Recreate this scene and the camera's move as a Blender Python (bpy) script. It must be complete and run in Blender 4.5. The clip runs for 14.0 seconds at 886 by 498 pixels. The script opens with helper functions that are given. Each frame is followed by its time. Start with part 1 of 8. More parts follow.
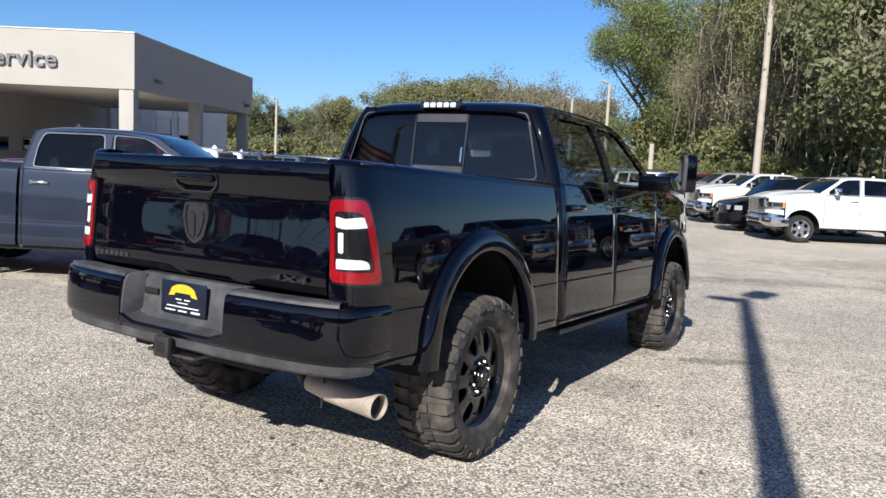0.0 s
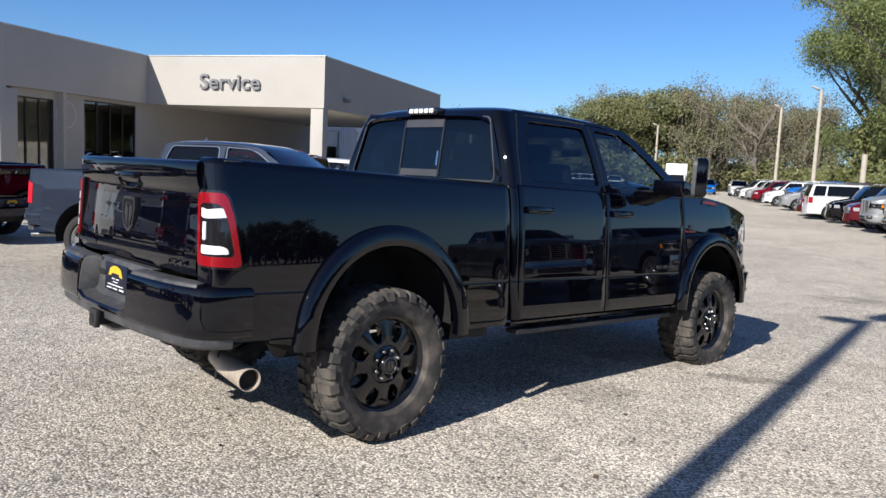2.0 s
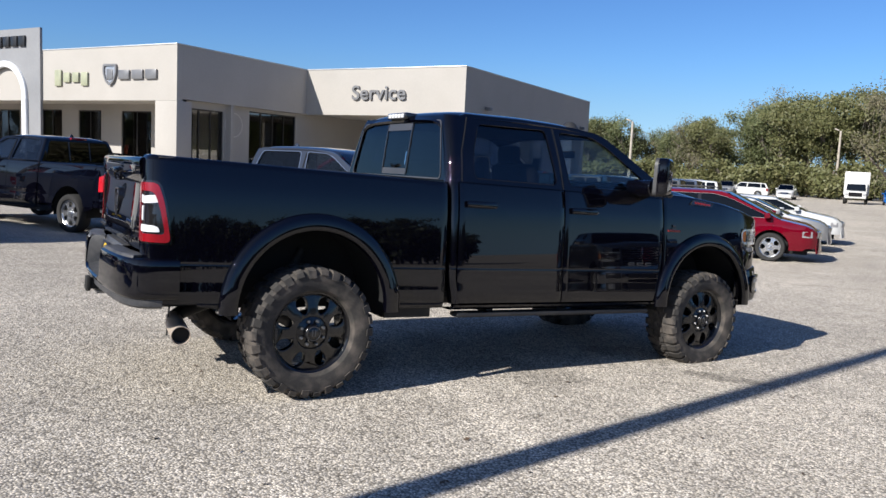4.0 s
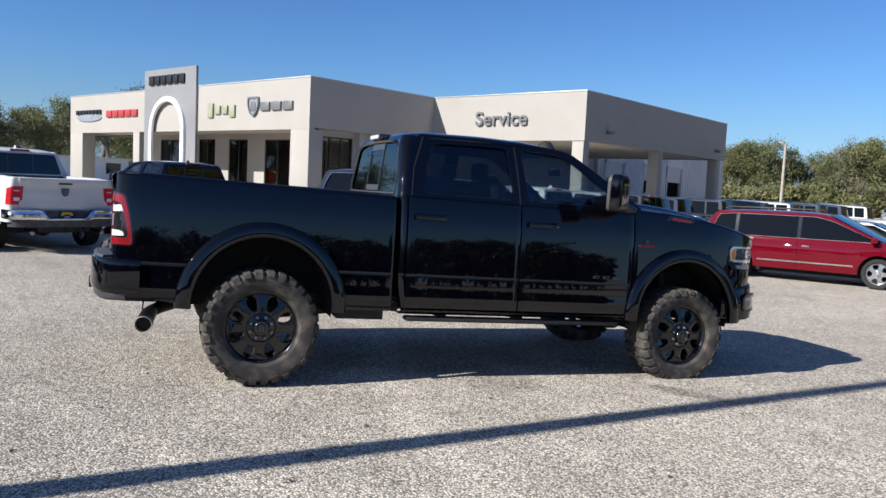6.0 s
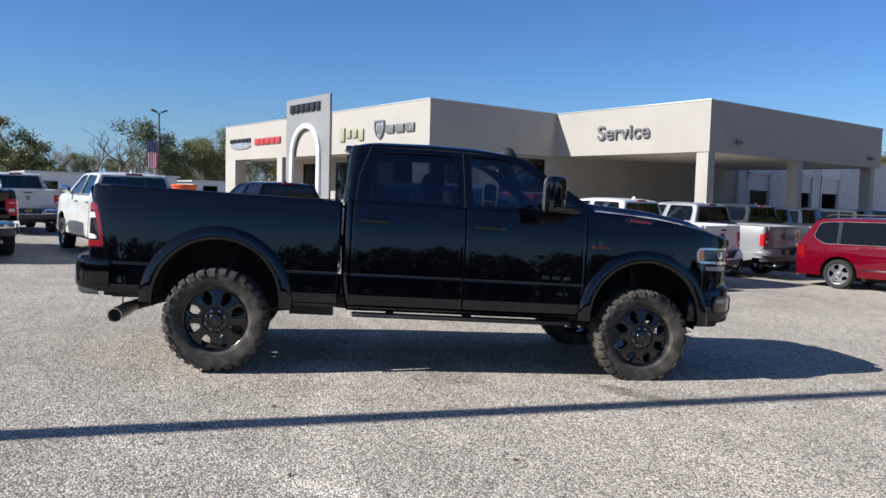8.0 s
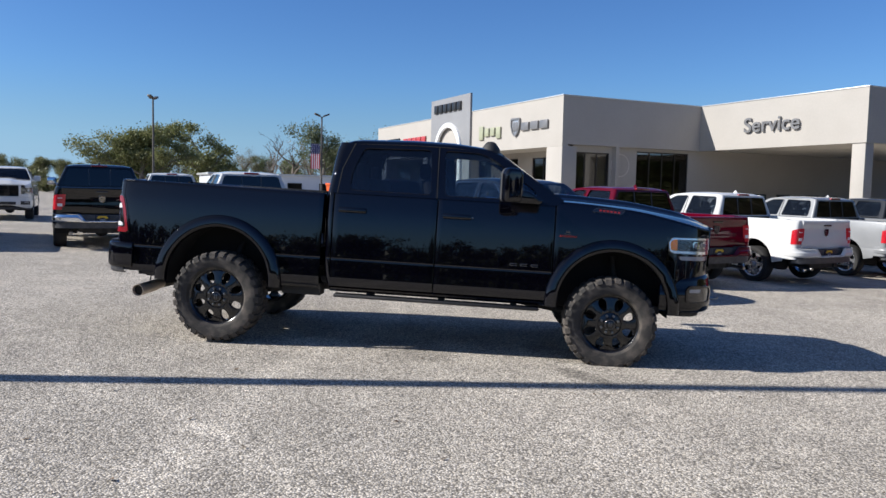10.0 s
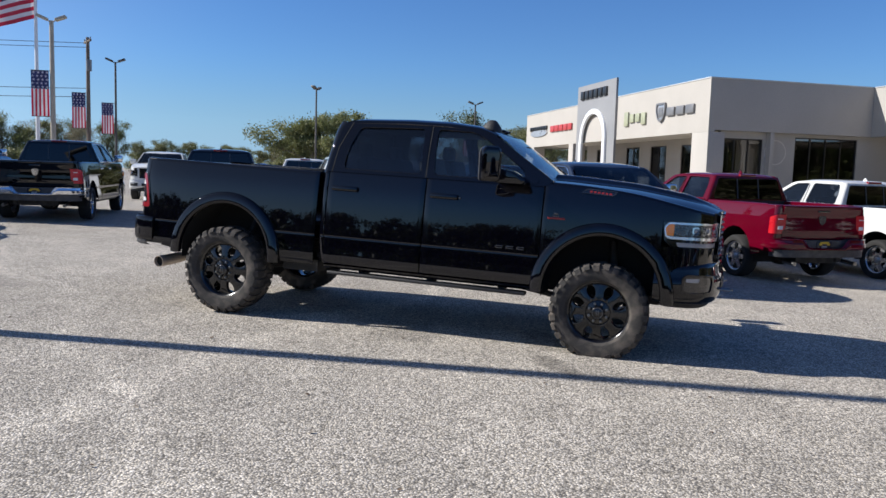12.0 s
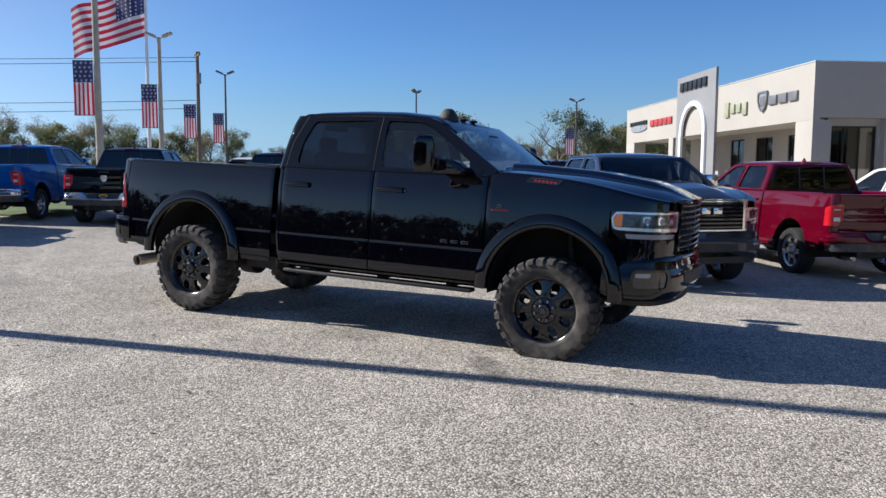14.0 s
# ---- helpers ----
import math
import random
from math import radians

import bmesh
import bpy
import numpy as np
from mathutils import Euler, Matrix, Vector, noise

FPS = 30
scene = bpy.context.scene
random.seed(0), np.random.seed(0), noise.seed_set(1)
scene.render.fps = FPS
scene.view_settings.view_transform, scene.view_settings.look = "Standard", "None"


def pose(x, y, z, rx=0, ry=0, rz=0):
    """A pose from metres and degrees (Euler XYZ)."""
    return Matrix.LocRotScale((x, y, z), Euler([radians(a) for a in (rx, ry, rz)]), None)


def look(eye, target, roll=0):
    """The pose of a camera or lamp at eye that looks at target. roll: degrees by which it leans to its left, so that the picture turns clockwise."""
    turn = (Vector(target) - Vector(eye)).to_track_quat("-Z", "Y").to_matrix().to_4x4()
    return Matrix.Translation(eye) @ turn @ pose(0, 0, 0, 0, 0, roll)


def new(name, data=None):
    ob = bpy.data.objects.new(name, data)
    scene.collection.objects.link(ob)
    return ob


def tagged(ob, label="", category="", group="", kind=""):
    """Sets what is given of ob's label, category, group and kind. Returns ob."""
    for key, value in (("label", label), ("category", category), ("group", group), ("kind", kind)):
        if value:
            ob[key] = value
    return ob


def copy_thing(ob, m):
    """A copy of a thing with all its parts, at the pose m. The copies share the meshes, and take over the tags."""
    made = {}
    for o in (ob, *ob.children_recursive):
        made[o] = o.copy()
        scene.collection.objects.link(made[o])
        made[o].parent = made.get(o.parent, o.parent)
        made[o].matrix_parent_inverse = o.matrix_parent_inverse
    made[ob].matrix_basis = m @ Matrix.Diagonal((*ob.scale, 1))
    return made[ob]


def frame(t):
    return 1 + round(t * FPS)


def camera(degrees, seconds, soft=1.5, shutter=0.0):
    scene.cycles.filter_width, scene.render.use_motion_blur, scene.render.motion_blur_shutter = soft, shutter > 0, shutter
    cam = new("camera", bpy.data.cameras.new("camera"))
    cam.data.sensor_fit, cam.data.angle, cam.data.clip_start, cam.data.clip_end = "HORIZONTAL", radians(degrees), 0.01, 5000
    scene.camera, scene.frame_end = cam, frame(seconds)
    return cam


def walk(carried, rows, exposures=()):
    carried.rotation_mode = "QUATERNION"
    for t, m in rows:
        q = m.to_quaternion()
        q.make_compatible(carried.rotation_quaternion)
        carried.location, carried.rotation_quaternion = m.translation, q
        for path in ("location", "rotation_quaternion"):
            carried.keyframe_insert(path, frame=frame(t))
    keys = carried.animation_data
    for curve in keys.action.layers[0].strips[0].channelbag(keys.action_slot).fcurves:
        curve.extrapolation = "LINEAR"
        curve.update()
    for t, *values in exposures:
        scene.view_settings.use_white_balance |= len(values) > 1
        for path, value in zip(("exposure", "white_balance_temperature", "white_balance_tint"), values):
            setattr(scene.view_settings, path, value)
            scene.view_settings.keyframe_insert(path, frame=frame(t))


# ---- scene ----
cam = camera(60.0, 14.0)
PATH = [
    (0, (0.057, 0.102, 1.564), (-0.001, 2.089, 1.336), 2.8),
    (0.5, (0.444, 0.131, 1.566), (0.247, 2.109, 1.343), 2.9),
    (1, (0.876, 0.108, 1.572), (0.544, 2.069, 1.353), 2.8),
    (1.5, (1.261, 0.154, 1.563), (0.803, 2.089, 1.347), 2.8),
    (2, (1.692, 0.134, 1.56), (1.115, 2.037, 1.344), 2.6),
    (2.5, (2.087, 0.151, 1.559), (1.398, 2.016, 1.34), 2.6),
    (3, (2.501, 0.153, 1.559), (1.708, 1.975, 1.336), 2.6),
    (5.5, (4.539, 0.498, 1.576), (3.322, 2.075, 1.395), 2.9),
    (6, (4.893, 0.684, 1.559), (3.597, 2.198, 1.391), 2.7),
    (6.5, (5.325, 0.862, 1.549), (3.955, 2.311, 1.394), 2.4),
    (7, (5.697, 1.135, 1.529), (4.257, 2.515, 1.385), 2.1),
    (9.5, (7.501, 2.579, 1.49), (5.75, 3.534, 1.35), 1.1),
    (10, (7.818, 2.932, 1.481), (6.017, 3.789, 1.333), 1.2),
    (10.5, (8.0, 3.341, 1.457), (6.155, 4.097, 1.299), 1.4),
    (11, (8.191, 3.756, 1.451), (6.307, 4.406, 1.282), 1.6),
    (11.5, (8.249, 4.167, 1.438), (6.334, 4.713, 1.259), 1.7),
    (12, (8.279, 4.561, 1.434), (6.34, 5.011, 1.246), 1.7),
    (12.5, (8.309, 4.962, 1.436), (6.352, 5.327, 1.243), 1.4),
    (13, (8.263, 5.324, 1.423), (6.294, 5.617, 1.23), 1.0),
    (13.5, (8.247, 5.739, 1.407), (6.269, 5.963, 1.215), 0.5),
    (14, (8.193, 6.132, 1.374), (6.208, 6.283, 1.184), 0.3),
]
walk(cam, [(t, look(eye, target, roll)) for t, eye, target, roll in PATH], exposures=[(0, 0.61, 6130, 10), (3, 0.58, 6120, 10), (6.5, 0.53, 6060, 10), (10.5, 0.51, 6050, 10), (14, 0.55, 6060, 10)])

# ---- light ----
SUN_AZ = math.atan2(-0.313, -0.95)          # towards the sun, from +y towards +x
SUN_EL = radians(33.0)
world = bpy.data.worlds.new("sky")
scene.world = world
world.use_nodes = True
wn = world.node_tree
sky = wn.nodes.new("ShaderNodeTexSky")
sky.sky_type = "NISHITA"
sky.sun_disc = False
sky.sun_elevation = SUN_EL
sky.sun_rotation = SUN_AZ
sky.altitude = 50
sky.air_density = 1.0
sky.dust_density = 0.05
sky.ozone_density = 2.5
wn.nodes["Background"].inputs["Strength"].default_value = 0.0625
deep = wn.nodes.new("ShaderNodeHueSaturation")
deep.inputs["Saturation"].default_value = 1.1
deep.inputs["Hue"].default_value = 0.508
wn.links.new(sky.outputs[0], deep.inputs["Color"])
blue = wn.nodes.new("ShaderNodeVectorMath")
blue.operation = "MULTIPLY"
blue.inputs[1].default_value = (0.72, 0.99, 1.28)
wn.links.new(deep.outputs[0], blue.inputs[0])
# the pale blue band along the horizon
grey = wn.nodes.new("ShaderNodeRGBToBW")
wn.links.new(blue.outputs[0], grey.inputs[0])
pale = wn.nodes.new("ShaderNodeVectorMath")
pale.operation = "SCALE"
pale.inputs[0].default_value = (0.56, 0.87, 1.20)
wn.links.new(grey.outputs[0], pale.inputs["Scale"])
way = wn.nodes.new("ShaderNodeTexCoord")
height = wn.nodes.new("ShaderNodeSeparateXYZ")
wn.links.new(way.outputs["Generated"], height.inputs[0])
low = wn.nodes.new("ShaderNodeMapRange")
low.interpolation_type = "SMOOTHSTEP"
for key, v in (("From Min", 0.0), ("From Max", 0.15), ("To Min", 0.85), ("To Max", 0.0)):
    low.inputs[key].default_value = v
wn.links.new(height.outputs["Z"], low.inputs["Value"])
band = wn.nodes.new("ShaderNodeMix")
band.data_type = "RGBA"
wn.links.new(low.outputs[0], band.inputs["Factor"])
wn.links.new(blue.outputs[0], band.inputs["A"])
wn.links.new(pale.outputs[0], band.inputs["B"])
# the sky grows whiter and brighter towards the sun
toward = wn.nodes.new("ShaderNodeVectorMath")
toward.operation = "DOT_PRODUCT"
toward.inputs[1].default_value = (-0.313 * math.cos(SUN_EL), -0.95 * math.cos(SUN_EL), math.sin(SUN_EL))
wn.links.new(way.outputs["Generated"], toward.inputs[0])
glow = wn.nodes.new("ShaderNodeMapRange")
glow.interpolation_type = "SMOOTHSTEP"
for key, v in (("From Min", 0.35), ("From Max", 1.0), ("To Min", 0.0), ("To Max", 0.8)):
    glow.inputs[key].default_value = v
wn.links.new(toward.outputs["Value"], glow.inputs["Value"])
white = wn.nodes.new("ShaderNodeVectorMath")
white.operation = "SCALE"
white.inputs[0].default_value = (1.15, 1.40, 1.85)
wn.links.new(grey.outputs[0], white.inputs["Scale"])
hazy = wn.nodes.new("ShaderNodeMix")
hazy.data_type = "RGBA"
wn.links.new(glow.outputs[0], hazy.inputs["Factor"])
wn.links.new(band.outputs["Result"], hazy.inputs["A"])
wn.links.new(white.outputs[0], hazy.inputs["B"])
wn.links.new(hazy.outputs["Result"], wn.nodes["Background"].inputs["Color"])
sun_data = bpy.data.lights.new("sun", "SUN")
sun_data.energy = 5.0
sun_data.angle = radians(0.53)
sun_data.color = (1.0, 0.93, 0.83)
sun = new("sun", sun_data)
sun.matrix_world = look((-9.4, -28.5, 19.5), (-9.4 + 0.313 * math.cos(SUN_EL), -28.5 + 0.95 * math.cos(SUN_EL), 19.5 - math.sin(SUN_EL)))


# ---- materials ----
def mat(name, color, rough=0.5, metal=0.0, coat=0.0, var=0.12, scale=3.0, fine=60.0, bump=0.0, bump_scale=80.0, dirt=None, dirt_amount=0.0, spec=0.5):
    m = bpy.data.materials.new(name)
    m.use_nodes = True
    nt = m.node_tree
    b = nt.nodes["Principled BSDF"]
    b.inputs["Roughness"].default_value = rough
    b.inputs["Metallic"].default_value = metal
    b.inputs["Coat Weight"].default_value = coat
    b.inputs["Coat Roughness"].default_value = 0.03
    b.inputs["Specular IOR Level"].default_value = spec
    tc = nt.nodes.new("ShaderNodeTexCoord")

    def noise_node(s, d=4.0):
        n = nt.nodes.new("ShaderNodeTexNoise")
        n.inputs["Scale"].default_value = s
        n.inputs["Detail"].default_value = d
        nt.links.new(tc.outputs["Object"], n.inputs["Vector"])
        return n

    def ramp(n, lo, hi, a, c):
        r = nt.nodes.new("ShaderNodeMapRange")
        for key, v in (("From Min", lo), ("From Max", hi), ("To Min", a), ("To Max", c)):
            r.inputs[key].default_value = v
        nt.links.new(n.outputs["Fac"], r.inputs["Value"])
        return r
    big, small = noise_node(scale), noise_node(fine)
    r1 = ramp(big, 0.3, 0.7, 1 - var, 1 + var)
    r2 = ramp(small, 0.3, 0.7, 1 - var * 0.6, 1 + var * 0.6)
    mul = nt.nodes.new("ShaderNodeMath")
    mul.operation = "MULTIPLY"
    nt.links.new(r1.outputs[0], mul.inputs[0])
    nt.links.new(r2.outputs[0], mul.inputs[1])
    mix = nt.nodes.new("ShaderNodeVectorMath")
    mix.operation = "SCALE"
    mix.inputs[0].default_value = color
    nt.links.new(mul.outputs[0], mix.inputs["Scale"])
    out = mix.outputs[0]
    if dirt:
        dn = noise_node(scale * 1.7, 8.0)
        dr = ramp(dn, 0.45, 0.75, 0.0, dirt_amount)
        dm = nt.nodes.new("ShaderNodeMix")
        dm.data_type = "RGBA"
        dm.inputs["B"].default_value = (*dirt, 1)
        nt.links.new(dr.outputs[0], dm.inputs["Factor"])
        nt.links.new(out, dm.inputs["A"])
        out = dm.outputs["Result"]
    nt.links.new(out, b.inputs["Base Color"])
    rr = ramp(big, 0.3, 0.7, max(rough - 0.06, 0.02) if rough > 0.12 else rough, min(rough + 0.08, 1) if rough > 0.12 else rough + 0.015)
    nt.links.new(rr.outputs[0], b.inputs["Roughness"])
    if bump:
        bn = noise_node(bump_scale, 6.0)
        bp = nt.nodes.new("ShaderNodeBump")
        bp.inputs["Strength"].default_value = bump
        bp.inputs["Distance"].default_value = 0.01
        nt.links.new(bn.outputs["Fac"], bp.inputs["Height"])
        nt.links.new(bp.outputs[0], b.inputs["Normal"])
    return m


def paint(name, color, flake=0.0):
    """Car paint: colour under a clear coat."""
    m = mat(name, color, rough=0.4, metal=flake, coat=1.0, var=0.06, scale=1.5, fine=900.0 if flake else 40.0, spec=0.0)
    m.node_tree.nodes["Principled BSDF"].inputs["Coat IOR"].default_value = 1.5 if max(color) > 0.01 else 1.56
    m.node_tree.nodes["Principled BSDF"].inputs["Coat Roughness"].default_value = 0.04 if max(color) > 0.01 else 0.015
    return m


def glass(name, tint, gloss=0.02, facing=0.07):
    m = bpy.data.materials.new(name)
    m.use_nodes = True
    nt = m.node_tree
    nt.nodes.remove(nt.nodes["Principled BSDF"])
    tr = nt.nodes.new("ShaderNodeBsdfTransparent")
    tr.inputs[0].default_value = (*tint, 1)
    gl = nt.nodes.new("ShaderNodeBsdfGlossy")
    gl.inputs["Roughness"].default_value = gloss
    # gloss that grows towards grazing, the same on both faces of a pane
    lw = nt.nodes.new("ShaderNodeLayerWeight")
    lw.inputs["Blend"].default_value = 0.5
    pw = nt.nodes.new("ShaderNodeMath")
    pw.operation = "POWER"
    pw.inputs[1].default_value = 5.0
    nt.links.new(lw.outputs["Facing"], pw.inputs[0])
    fr = nt.nodes.new("ShaderNodeMapRange")
    fr.inputs["To Min"].default_value = facing
    nt.links.new(pw.outputs[0], fr.inputs["Value"])
    mx = nt.nodes.new("ShaderNodeMixShader")
    nt.links.new(fr.outputs[0], mx.inputs[0])
    nt.links.new(tr.outputs[0], mx.inputs[1])
    nt.links.new(gl.outputs[0], mx.inputs[2])
    nt.links.new(mx.outputs[0], nt.nodes["Material Output"].inputs["Surface"])
    return m


BLACK = paint("black_paint", (0.0014, 0.0014, 0.0034))
GREY = paint("grey_metallic_paint", (0.023, 0.029, 0.045), 0.2)
WHITE = paint("white_paint", (0.60, 0.60, 0.59))
RED = paint("red_pearl_paint", (0.125, 0.001, 0.009), 0.0)
MAROON = paint("maroon_paint", (0.09, 0.005, 0.010), 0.0)
BLUE = paint("blue_paint", (0.008, 0.10, 0.36), 0.0)
SILVER = paint("silver_paint", (0.27, 0.275, 0.28), 0.3)
DEEP_RED = paint("deep_red_paint", (0.095, 0.001, 0.010), 0.0)
CHARCOAL = paint("charcoal_paint", (0.03, 0.032, 0.036), 0.2)
TINT = glass("tinted_glass", (0.30, 0.33, 0.37))
REAR_TINT = glass("rear_tinted_glass", (0.46, 0.50, 0.55))
FRONT_TINT = glass("light_tinted_glass", (0.80, 0.84, 0.85))
# a dark reflection is put into the mirror's colour
MIRROR = mat("mirror_glass", (0.07, 0.07, 0.08), rough=0.03, metal=1.0, var=0.02)
DARK_TINT = glass("dark_tinted_glass", (0.035, 0.04, 0.045))
CLEAR = glass("clear_glass", (0.85, 0.90, 0.90))
LENS = glass("lamp_lens", (0.97, 0.97, 0.97), facing=0.03)
CHROME = mat("chrome", (0.75, 0.76, 0.78), rough=0.08, metal=1.0, var=0.05)
SATIN_TRIM = mat("bright_window_trim", (0.22, 0.22, 0.23), rough=0.7, metal=1.0, var=0.06)
SATIN = mat("satin_metal", (0.25, 0.25, 0.25), rough=0.35, metal=1.0, var=0.15)
RIM_BLACK = mat("gloss_black_alloy", (0.005, 0.005, 0.006), rough=0.2, coat=0.5, var=0.1, dirt=(0.12, 0.10, 0.08), dirt_amount=0.02, scale=8)
RIM_SILVER = mat("silver_alloy", (0.55, 0.56, 0.58), rough=0.22, metal=0.9, var=0.08)
PLASTIC = mat("black_textured_plastic", (0.018, 0.018, 0.019), rough=0.55, var=0.15, bump=0.25, bump_scale=400, dirt=(0.16, 0.14, 0.12), dirt_amount=0.12)
SCUFFED = mat("dusty_step_plastic", (0.045, 0.046, 0.050), rough=0.45, var=0.25, bump=0.3, bump_scale=300, dirt=(0.16, 0.15, 0.14), dirt_amount=0.4, scale=6)
RUBBER = mat("dusty_tyre_rubber", (0.036, 0.033, 0.030), rough=0.85, var=0.25, scale=5, fine=90, bump=0.3, bump_scale=150, dirt=(0.20, 0.165, 0.135), dirt_amount=0.6)
RUBBER_DARK = mat("tyre_rubber", (0.022, 0.021, 0.020), rough=0.8, var=0.2, bump=0.2, bump_scale=150)
UNDER = mat("underbody_black_steel", (0.012, 0.012, 0.012), rough=0.7, var=0.3, dirt=(0.10, 0.085, 0.07), dirt_amount=0.35)
LINER = mat("wheel_well_liner", (0.006, 0.006, 0.006), rough=0.85, var=0.3)
LEATHER = mat("black_seat_leather", (0.014, 0.013, 0.013), rough=0.75, var=0.2, bump=0.2)
LAMP_SILVER = mat("silvered_lamp_plastic", (0.85, 0.85, 0.85), rough=0.22, metal=0.9, coat=0.3, var=0.05)
LAMP_RED = mat("red_lamp_plastic", (0.24, 0.001, 0.005), rough=0.2, coat=1.0, var=0.1)
LAMP_BRIGHT = mat("bright_red_lamp_plastic", (0.55, 0.004, 0.014), rough=0.3, coat=0.6, var=0.15, fine=120)
LAMP_WHITE = mat("white_lamp_diffuser", (0.30, 0.30, 0.31), rough=0.25, coat=1.0, var=0.06)
LAMP_SMOKE = mat("smoked_lamp_plastic", (0.012, 0.011, 0.012), rough=0.06, coat=1.0, var=0.1)
LAMP_AMBER = mat("amber_lamp_plastic", (1.0, 0.28, 0.0), rough=0.3, coat=1.0, var=0.1)
BAR_WHITE = mat("white_lamp_bar", (0.72, 0.72, 0.73), rough=0.3, coat=0.6, var=0.05)
GREY_RIM = mat("grey_mirror_plastic", (0.045, 0.045, 0.047), rough=0.5, var=0.12, bump=0.15, bump_scale=300)
SATIN_GASKET = mat("dull_window_gasket", (0.06, 0.06, 0.065), rough=0.35, var=0.15)
SLIDER = mat("grey_window_slider", (0.055, 0.055, 0.06), rough=0.35, var=0.15)
BADGE = mat("dark_badge_metal", (0.10, 0.10, 0.105), rough=0.25, metal=0.8, var=0.1)
BADGE_RED = mat("red_badge", (0.26, 0.02, 0.018), rough=0.3, var=0.1)
TAN_PIPE = mat("tan_coated_exhaust", (0.52, 0.44, 0.36), rough=0.45, metal=0.25, var=0.2, dirt=(0.12, 0.09, 0.07), dirt_amount=0.5)
PLATE = mat("navy_dealer_plate", (0.006, 0.009, 0.022), rough=0.3, var=0.1)
YELLOW = mat("yellow_print", (0.62, 0.40, 0.02), rough=0.4, var=0.08)
PRINT = mat("white_print", (0.7, 0.7, 0.7), rough=0.5, var=0.05)
STUCCO = mat("cream_stucco", (0.41, 0.385, 0.35), rough=0.9, var=0.05, scale=0.35, fine=14, bump=0.35, bump_scale=35, dirt=(0.33, 0.305, 0.27), dirt_amount=0.25)
SOFFIT = mat("pale_soffit", (0.58, 0.55, 0.50), rough=0.9, var=0.05, scale=0.5, bump=0.1)
GREY_PANEL = mat("grey_composite_panel", (0.25, 0.25, 0.255), rough=0.45, var=0.06, scale=0.5, fine=8)
COPING = mat("pale_metal_coping", (0.55, 0.56, 0.56), rough=0.4, metal=0.4, var=0.08)
SIDING = mat("white_metal_siding", (0.62, 0.64, 0.67), rough=0.45, var=0.06, scale=0.4)
DARK_FRAME = mat("bronze_window_frame", (0.018, 0.015, 0.013), rough=0.4, var=0.15)
# the darkness of rooms without light is put into this colour
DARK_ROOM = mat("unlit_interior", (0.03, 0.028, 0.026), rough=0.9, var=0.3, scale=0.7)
ROLL_DOOR = mat("white_roller_door", (0.55, 0.56, 0.58), rough=0.5, var=0.06)
SIGN_GREY = mat("grey_sign_letters", (0.20, 0.20, 0.205), rough=0.4, metal=0.3, var=0.08)
SIGN_BLACK = mat("black_sign_letters", (0.015, 0.015, 0.016), rough=0.35, var=0.1)
SIGN_GREEN = mat("olive_sign_letters", (0.34, 0.35, 0.24), rough=0.4, var=0.1)
SIGN_RED = mat("red_sign_letters", (0.42, 0.05, 0.05), rough=0.4, var=0.1)
SIGN_SILVER = mat("silver_sign", (0.5, 0.51, 0.53), rough=0.3, metal=0.6, var=0.1)
SIGN_WHITE = mat("white_arch_tube", (0.75, 0.76, 0.77), rough=0.35, var=0.04)
CONCRETE = mat("pale_concrete_pole", (0.40, 0.36, 0.30), rough=0.85, var=0.15, scale=1.5, bump=0.3, bump_scale=40)
POLE_METAL = mat("weathered_bronze_pole", (0.10, 0.09, 0.08), rough=0.5, metal=0.4, var=0.2)
POLE_WOOD = mat("grey_timber_pole", (0.15, 0.12, 0.095), rough=0.85, var=0.25, bump=0.4)
WIRE = mat("dark_cable", (0.03, 0.03, 0.03), rough=0.6)
# cloth colours are dulled to carry the flag's backlit shade
FLAG_RED = (0.46, 0.018, 0.05)
FLAG_WHITE = (0.70, 0.67, 0.70)
FLAG_BLUE = (0.03, 0.035, 0.12)
BARK = mat("grey_bark", (0.16, 0.135, 0.11), rough=0.9, var=0.3, scale=2, bump=0.6, bump_scale=25)
ORANGE = mat("orange_plastic", (0.65, 0.10, 0.015), rough=0.4, var=0.08)


def leaf(name, color, warm):
    """Leaves: each one a little different in colour, some light passing through."""
    m = mat(name, color, rough=0.55, var=0.25, scale=0.3, fine=3)
    nt = m.node_tree
    b = nt.nodes["Principled BSDF"]
    src = b.inputs["Base Color"].links[0].from_socket
    geo = nt.nodes.new("ShaderNodeNewGeometry")
    mx = nt.nodes.new("ShaderNodeMix")
    mx.data_type = "RGBA"
    mx.inputs["B"].default_value = (*warm, 1)
    rm = nt.nodes.new("ShaderNodeMapRange")
    rm.inputs["From Min"].default_value = 0.45
    rm.inputs["To Max"].default_value = 0.9
    nt.links.new(geo.outputs["Random Per Island"], rm.inputs["Value"])
    nt.links.new(rm.outputs[0], mx.inputs["Factor"])
    nt.links.new(src, mx.inputs["A"])
    nt.links.new(mx.outputs["Result"], b.inputs["Base Color"])
    tl = nt.nodes.new("ShaderNodeBsdfTranslucent")
    nt.links.new(mx.outputs["Result"], tl.inputs["Color"])
    sh = nt.nodes.new("ShaderNodeMixShader")
    sh.inputs[0].default_value = 0.3
    nt.links.new(b.outputs[0], sh.inputs[1])
    nt.links.new(tl.outputs[0], sh.inputs[2])
    nt.links.new(sh.outputs[0], nt.nodes["Material Output"].inputs["Surface"])
    return m


